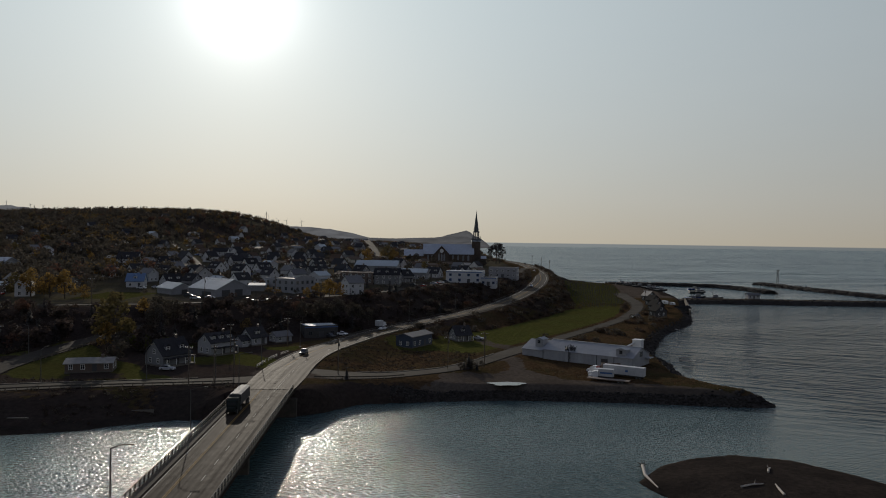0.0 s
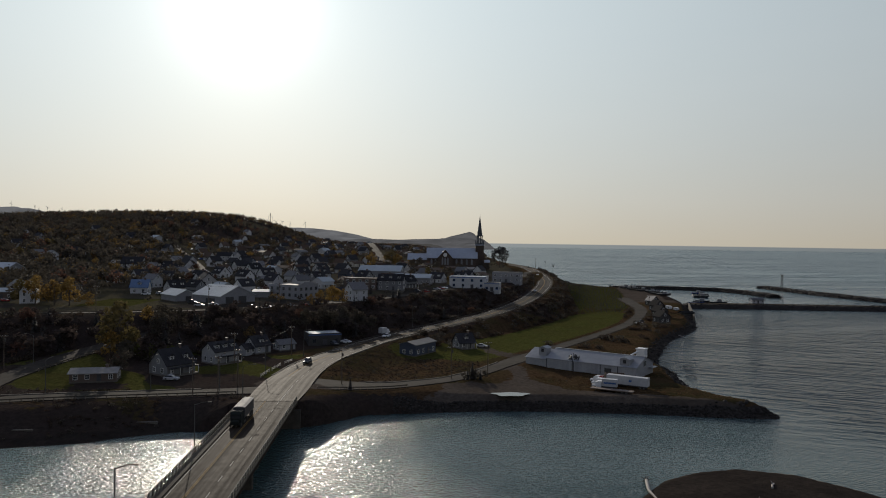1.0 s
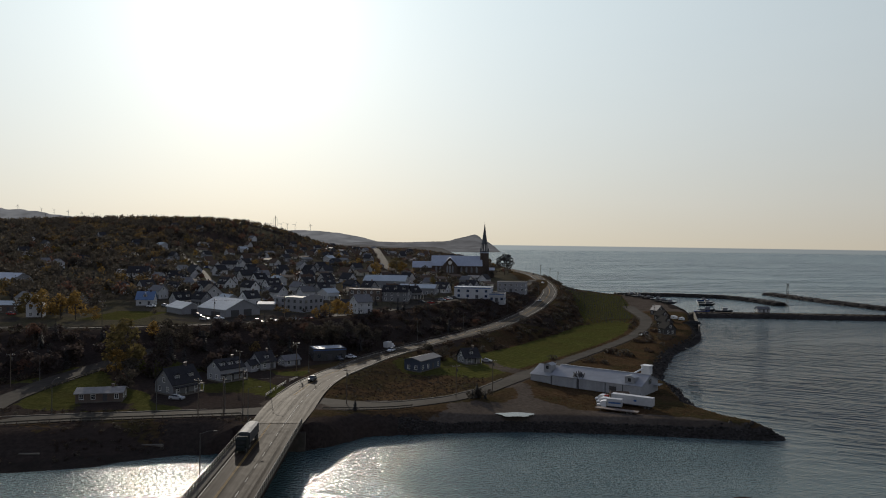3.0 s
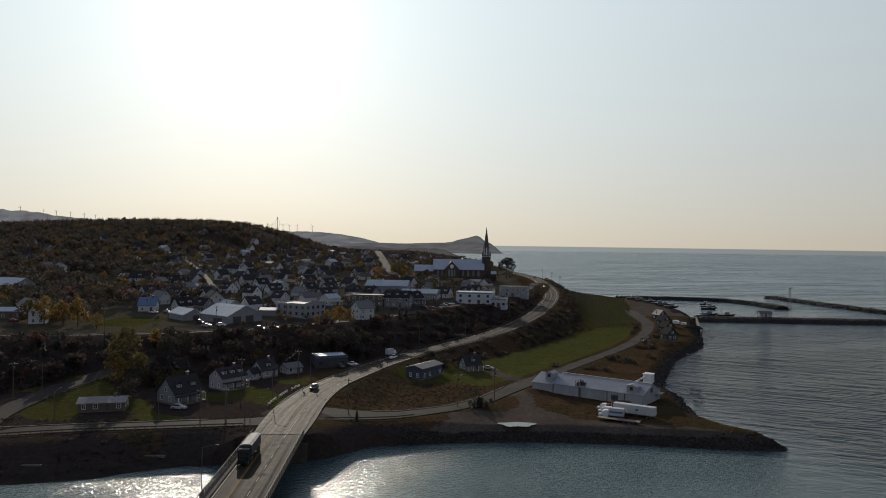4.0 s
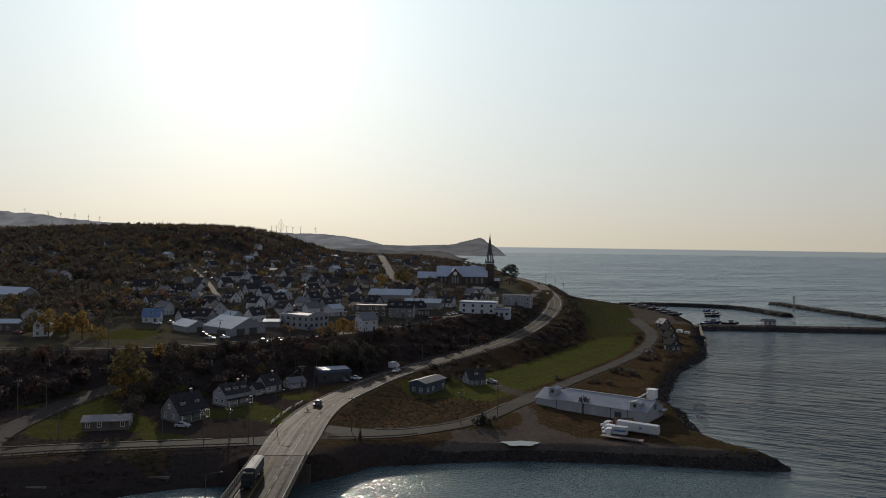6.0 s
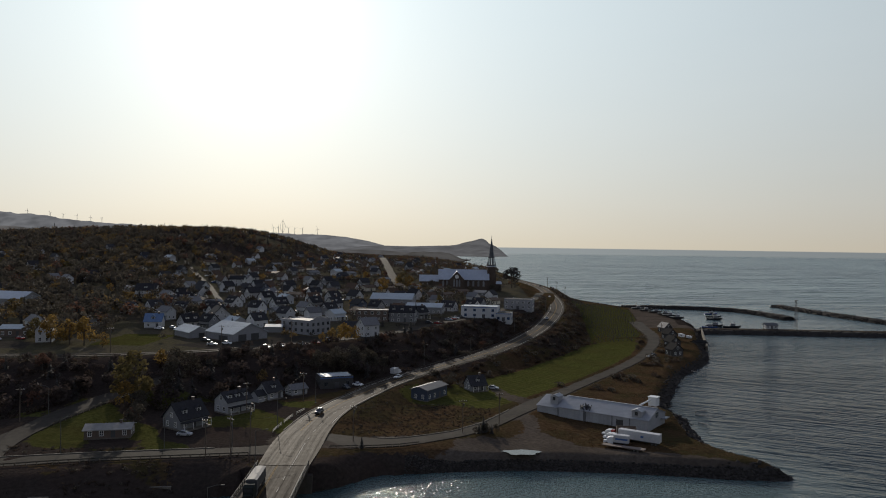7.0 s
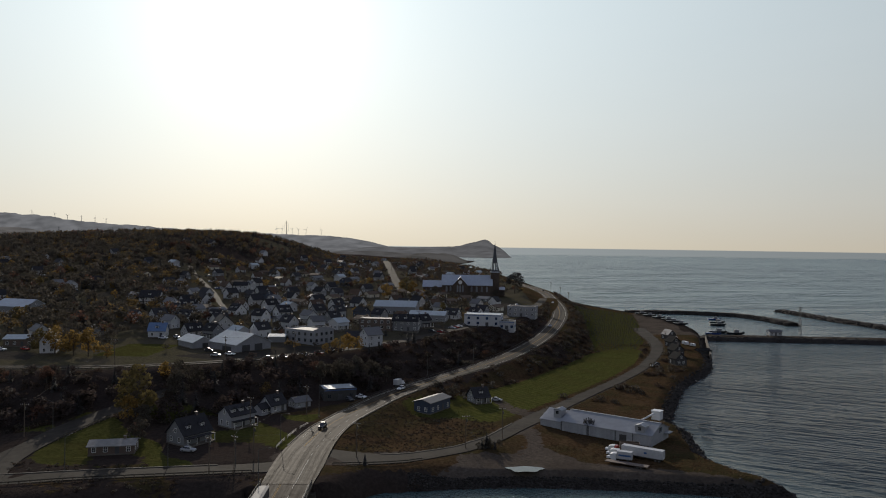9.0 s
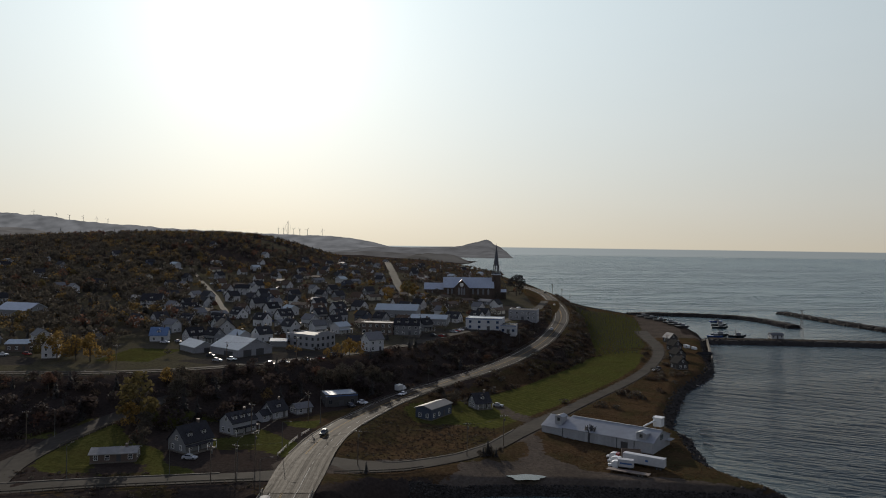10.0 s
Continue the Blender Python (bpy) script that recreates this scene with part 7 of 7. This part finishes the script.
# wood on the hill
X, Y = pick(10300, -1150, -120, 760, 1420, lambda X, Y: (X > -0.72 * Y) & (wobble(X, Y, 60, 9.0) > -0.55 + 0.9 * np.clip((980 - Y) / 220, 0, 1)) & clear_of(X, Y, [UPPER_STREET], 5) & clear_things(X, Y + 6, 4) & clear_things(X, Y, 3) & (X < -190 - 0.1 * (Y - 760)))
Z = lay(X, Y)
scatter("hill_wood", "dense mixed autumn wood covering the hill", HILL_WOOD, [(x, y, z - 0.4, nrng.uniform(0.8, 1.3), nrng.uniform(0, 6.28), k) for x, y, z, k in zip(X, Y, Z, autumn(X, Y, 75, 0.34, 6.0, 0.10))], WOOD_MATS, "wood")
# wood on the bank between the lower road and the town
X, Y = pick(5200, -430, 75, 215, 560, lambda X, Y: (lambda p: (p > -46) & (p < -3))(lay(X, Y, P_FIELD)) & clear_of(X, Y, [HIGHWAY, HILL_ROAD, EDGE_ROAD, LEFT_ROAD], 3.0) & clear_things(X, Y, 1.5) & (X < 30) & ((Y - 285 > 0.5 * (X + 50)) | (X < -55)))
ok = np.ones(X.shape, bool)
for a, b, r in ((-49, 292, 12), (-60, 277, 8), (-70, 271, 9), (-76, 249, 9), (-84, 226, 9), (-28, 311, 6)):
    ok &= np.hypot(X - a, Y - b) > r
X, Y = X[ok], Y[ok]
Z = lay(X, Y)
scatter("bank_wood", "dark thicket of trees and brush on the bank", WOOD, [(x, y, z - 0.5, nrng.uniform(0.4, 0.8) * (1.5 if x < -22 else 1.0) * (0.6 if edge > -22 else 1.0), nrng.uniform(0, 6.28), int(nrng.choice(6, p=(0.44, 0.015, 0.025, 0.37, 0.05, 0.10)))) for x, y, z, edge in zip(X, Y, Z, lay(X, Y, P_FIELD))], [("thicket_leaf", 0), ("leaf_gold", 1), ("leaf_rust", 2), ("thicket_leaf", 0), ("needle", 3), ("needle", 3)], "thicket")
X, Y = pick(7000, -430, 75, 215, 560, lambda X, Y: (lambda p: (p > -46) & (p < -1))(lay(X, Y, P_FIELD)) & clear_of(X, Y, [HIGHWAY, HILL_ROAD, EDGE_ROAD, LEFT_ROAD], 2.0) & clear_things(X, Y, 1.0) & (X < 40) & ((Y - 285 > 0.5 * (X + 50)) | (X < -55)))
ok = np.ones(X.shape, bool)
for a, b, r in ((-49, 292, 11), (-60, 277, 8), (-70, 271, 8), (-76, 249, 9), (-84, 226, 9), (-26, 312, 5)):
    ok &= np.hypot(X - a, Y - b) > r
X, Y = X[ok], Y[ok]
Z = lay(X, Y)
BRUSH = [bush(31), bush(32, 1.3), bush(33, 0.8), bush(34, 1.1)]
BRUSH_MATS = [("shrub", 0), ("leaf_green", 1), ("shrub", 0), ("shrub", 0)]
scatter("bank_undergrowth", "dark undergrowth beneath the bank trees", BRUSH, [(x, y, z - 0.3, nrng.uniform(0.7, 1.9), nrng.uniform(0, 6.28), int(nrng.choice(4))) for x, y, z in zip(X, Y, Z)], BRUSH_MATS, "undergrowth")
# far coast trees
X, Y = pick(5000, -420, 60, 700, 1600, lambda X, Y: (X > -190 - 0.1 * (Y - 760)) & (lay(X, Y, S_FIELD) > 30) & clear_of(X, Y, [UPPER_STREET, HIGHWAY], 6) & clear_things(X, Y, 2) & (wobble(X, Y, 45, 1.0) > -0.4))
Z = lay(X, Y)
scatter("coast_wood", "scattered autumn trees along the coast", HILL_WOOD, [(x, y, z - 0.4, nrng.uniform(0.5, 0.95), nrng.uniform(0, 6.28), int(nrng.choice(6, p=(0.36, 0.16, 0.12, 0.2, 0.06, 0.10)))) for x, y, z in zip(X, Y, Z)], WOOD_MATS, "wood")
# brush on the slope right of the highway, on the verge, and by the river
BRUSH = [bush(31), bush(32, 1.3), bush(33, 0.8), bush(34, 1.1)]
BRUSH_MATS = [("shrub", 0), ("leaf_green", 1), ("shrub", 0), ("shrub", 0)]
X, Y = pick(9000, -40, 130, 215, 760, lambda X, Y: (lay(X, Y, S_FIELD) > 6) & clear_of(X, Y, [HIGHWAY, SHORE_ROAD], 2.2) & ~inside(X, Y, np.array(FIELD)) & ~inside(X, Y, np.array(ROWS_FIELD)) & ~inside(X, Y, np.array(GRAVEL_LOT)) & ~inside(X, Y, np.array(HARBOUR))
            & (lay(X, Y, P_FIELD) < -4) & clear_things(X, Y, 2) & (((X > 0) & (Y > 300) & (lay(X, Y, P_FIELD) > -62) & (wobble(X, Y, 30, 8.0) > -0.45)) | (wobble(X, Y, 12, 4.0) < -0.15)))
ok = np.ones(X.shape, bool)
for a, b, r in ((-10.5, 281.5, 11), (7.5, 299, 7), (49, 253.6, 25), (58, 224, 12), (69.5, 259.5, 4), (46, 222, 8), (15, 300, 5), (126, 424, 9), (130, 446, 9), (136, 470, 9), (140, 500, 8)):
    ok &= np.hypot(X - a, Y - b) > r
X, Y = X[ok], Y[ok]
Z = lay(X, Y)
scatter("brush", "brown autumn brush and tall weeds", BRUSH, [(x, y, z - 0.25, nrng.uniform(0.4, 1.0) * (1.7 if y > 300 else 0.4), nrng.uniform(0, 6.28), int(nrng.choice(4))) for x, y, z in zip(X, Y, Z)], BRUSH_MATS, "brush")
X, Y = pick(3600, -38, 14, 208, 306, lambda X, Y: inside(X, Y, np.array(VERGE)) & clear_of(X, Y, [HIGHWAY, SHORE_ROAD], 0.8) & (np.hypot(X + 7, Y - 283) > 14) & (np.hypot(X - 8, Y - 298) > 12))
Z = lay(X, Y)
scatter("verge_weeds", "dry reddish-brown weeds on the grass island", BRUSH, [(x, y, z - 0.15, nrng.uniform(0.2, 0.42), nrng.uniform(0, 6.28), int(nrng.choice(4, p=(0.4, 0.1, 0.25, 0.25)))) for x, y, z in zip(X, Y, Z)], BRUSH_MATS, "weeds")
X, Y = pick(1500, -190, -52, 165, 200, lambda X, Y: (lay(X, Y, S_FIELD) > 3) & clear_of(X, Y, [HIGHWAY, LEFT_ROAD], 1.5) & (wobble(X, Y, 9, 7.0) < 0.3))
Z = lay(X, Y)
scatter("bank_weeds", "low dark weeds on the river bank", BRUSH, [(x, y, z - 0.2, nrng.uniform(0.25, 0.6), nrng.uniform(0, 6.28), int(nrng.choice(4))) for x, y, z in zip(X, Y, Z)], BRUSH_MATS, "weeds")
# tussocks on the mown field and the rough ground by the warehouse
def tuft(seed, w, h):
    r = random.Random(seed)
    v, f = [], []
    for k in range(5):
        a = k * 1.26 + r.random()
        c, d = Vector((math.cos(a), math.sin(a), 0)), Vector((-math.sin(a), math.cos(a), 0))
        p, lean = c * w * r.uniform(0.1, 0.6), c * w * r.uniform(0.2, 0.8)
        i = len(v)
        v += [p - d * w * 0.35, p + d * w * 0.35, p + lean + Vector((0, 0, h * r.uniform(0.6, 1.1)))]
        f.append((i, i + 1, i + 2))
    return v, f


TUFTS = [tuft(71, 0.4, 0.18), tuft(72, 0.45, 0.22), tuft(73, 0.35, 0.28)]
X, Y = pick(22000, -4, 128, 262, 720, lambda X, Y: (inside(X, Y, np.array(FIELD)) | inside(X, Y, np.array(ROWS_FIELD))) & (wobble(X, Y, 7, 2.0) > -0.5))
Z = lay(X, Y)
scatter("field_tussocks", "mown green grass tussocks on the sloping field", TUFTS, [(x, y, z - 0.05, nrng.uniform(0.6, 1.5), nrng.uniform(0, 6.28), int(nrng.choice(3))) for x, y, z in zip(X, Y, Z)], [("green_blade", 0)] * 3, "grass")
X, Y = pick(26000, 24, 150, 206, 480, lambda X, Y: (lay(X, Y, S_FIELD) > 4) & (lay(X, Y, P_FIELD) < -50) & ~inside(X, Y, np.array(FIELD)) & ~inside(X, Y, np.array(GRAVEL_LOT)) & clear_of(X, Y, [SHORE_ROAD], 1.5) & (wobble(X, Y, 9, 5.0) > -0.45))
Z = lay(X, Y)
scatter("dry_tussocks", "reddish-brown dry grass on the rough ground", TUFTS, [(x, y, z - 0.05, nrng.uniform(0.6, 1.7), nrng.uniform(0, 6.28), int(nrng.choice(3))) for x, y, z in zip(X, Y, Z)], [("dry_blade", 0)] * 3, "grass")
# young conifers in rows
sp = []
for i in range(42):
    for j in range(24):
        x, y = 88 + j * 3.0 + 0.12 * i + nrng.uniform(-0.4, 0.4), 452 + i * 7.2 + j * 1.2 + nrng.uniform(-0.8, 0.8)
        sp.append((x, y))
X, Y = np.array([p[0] for p in sp]), np.array([p[1] for p in sp])
ok = inside(X, Y, np.array(ROWS_FIELD))
X, Y = X[ok], Y[ok]
Z = lay(X, Y)
scatter("nursery_rows", "rows of young conifers on a sloping field", [simple_spruce(41, 2.0)], [(x, y, z, nrng.uniform(0.6, 1.1), nrng.uniform(0, 6.28), 0) for x, y, z in zip(X, Y, Z)], [("needle", 0)], "plantation")


# ---- rocks ----
def rock_shape(seed):
    r = random.Random(seed)
    bm = bmesh.new()
    bmesh.ops.create_icosphere(bm, subdivisions=1, radius=0.5)
    for q in bm.verts:
        q.co *= r.uniform(0.7, 1.25)
        q.co.z *= 0.75
    v = [q.co.copy() for q in bm.verts]
    bm.verts.index_update()
    f = [tuple(x.index for x in p.verts) for p in bm.faces]
    bm.free()
    return v, f


ROCKS = [rock_shape(51), rock_shape(52), rock_shape(53)]
ROCK_MATS = [("rock", 0)] * 3
X, Y = pick(40000, -12, 190, 180, 540, lambda X, Y: (lambda s: (s > -2.0) & (s < np.where((Y < 212) & (X < 74), 3.0, 5.0)))(lay(X, Y, S_FIELD)) & clear_of(X, Y, [HIGHWAY, SHORE_ROAD], 1.0))
Z = lay(X, Y)
scatter("riprap", "grey boulders armouring the shoreline", ROCKS, [(x, y, z + 0.1, nrng.uniform(0.5, 1.5) * (0.6 if y < 212 and x < 70 else 1.0), nrng.uniform(0, 6.28), int(nrng.choice(3))) for x, y, z in zip(X, Y, Z)], ROCK_MATS, "boulders")
X, Y = pick(14000, -14, 92, 194, 212, lambda X, Y: (lambda s: (s > -1.2) & (s < 3.0))(lay(X, Y, S_FIELD)))
Z = lay(X, Y)
scatter("bank_stones", "dark stones along the river edge of the point", ROCKS, [(x, y, z + 0.08, nrng.uniform(0.35, 0.95), nrng.uniform(0, 6.28), int(nrng.choice(3))) for x, y, z in zip(X, Y, Z)], ROCK_MATS, "boulders")
for nm, line, n in (("arm_rocks", ARM, 900), ("outer_rocks", OUTER, 900), ("wharf_rocks", QUAY, 1100)):
    sp = []
    for _ in range(n):
        i = nrng.randint(len(line))
        side = nrng.choice((-1, 1))
        o = nrng.uniform(2.5, 7.0)
        d = line[min(i + 1, len(line) - 1)][:2] - line[max(i - 1, 0)][:2]
        d = d / np.linalg.norm(d)
        p = line[i][:2] + np.array([d[1], -d[0]]) * o * side + d * nrng.uniform(-2, 2)
        sp.append((p[0], p[1], 3.0 - (o - 2.5) * 0.68, nrng.uniform(1.0, 2.2), nrng.uniform(0, 6.28), int(nrng.choice(3))))
    scatter(nm, "large boulders on the rubble mound", ROCKS, sp, ROCK_MATS, "boulders")

for x, y, w_, rz in ((-73.0, 179.4, 5.2, 6), (-98.2, 170.0, 4.6, 5)):
    sl = part("concrete_slab", boxes((-w_ / 2, -0.3, -0.6, w_ / 2, 0.3, 0.22), bevel=0.04), M["concrete"], None)
    sl.matrix_basis = pose(x, y, ground_at(x, y), 0, 0, rz)
    tagged(sl, "thin pale concrete slab lying on the river bank", "slab", "bank slabs")

# driftwood and stones
for x, y, ln, r_, rz in ((56, 131, 5, 0.18, 20), (60, 129, 5.5, 0.22, 80), (63, 140, 3, 0.2, 60), (92, 275, 6, 0.22, -40), (94, 283, 5, 0.2, 10), (88, 262, 5, 0.2, -60), (89, 214, 6, 0.2, 30), (86, 219, 7, 0.2, 25), (82, 225, 5, 0.18, 40), (118, 372, 6, 0.2, -45)):
    t = thing("driftwood_log", "bleached driftwood log lying on the shore", "log", pose(x, y, max(0.15, ground_at(x, y)) + r_ * 0.6, 0, 0, rz), "driftwood logs")
    bm = bmesh.new()
    tube(bm, (-ln / 2, 0, 0), (0, 0.15, 0.1), r_, r_ * 0.9)
    tube(bm, (0, 0.15, 0.1), (ln / 2, 0, 0), r_ * 0.9, r_ * 0.55)
    part("stem", bm, M["driftwood"], t)
    part("branch", tubes(((ln * 0.1, 0.1, 0.1), (ln * 0.22, 0.5, 0.7), r_ * 0.35, r_ * 0.15), n=6), M["driftwood"], t)
snag = thing("driftwood_log", "long bent driftwood tree trunk stranded on the sand tip", "log", pose(39.25, 140.0, 0.25), "driftwood logs")
part("stem", tubes(((1.0, 5.4, 0.25), (0, 0, 0.05), 0.34, 0.28), ((0, 0, 0.05), (0.3, -7.4, 0.15), 0.27, 0.10)), M["driftwood"], snag)
part("root_plate", tubes(*[((1.0, 5.3, 0.25), (1.0 + 0.95 * math.cos(a), 5.7 + 0.35 * math.sin(3 * a), 0.3 + 0.8 * math.sin(a)), 0.16, 0.05) for a in np.arange(0, 6.2, 0.9)], n=6), M["bark"], snag)
bm = bmesh.new()
bm.faces.new([bm.verts.new((18.9 + (5.0 + 0.9 * math.sin(3 * a) + 0.4 * math.sin(7 * a)) * math.cos(a), 209.8 + (3.0 + 0.5 * math.sin(2 * a + 1) + 0.3 * math.sin(5 * a)) * math.sin(a), 0)) for a in np.linspace(0, 2 * math.pi, 28, endpoint=False)])
pd_ = part("puddle", bm, M["puddle"], None)
pd_.location.z = 3.72
tagged(pd_, "shallow bright puddle on the gravel lot", "puddle", kind="structure")
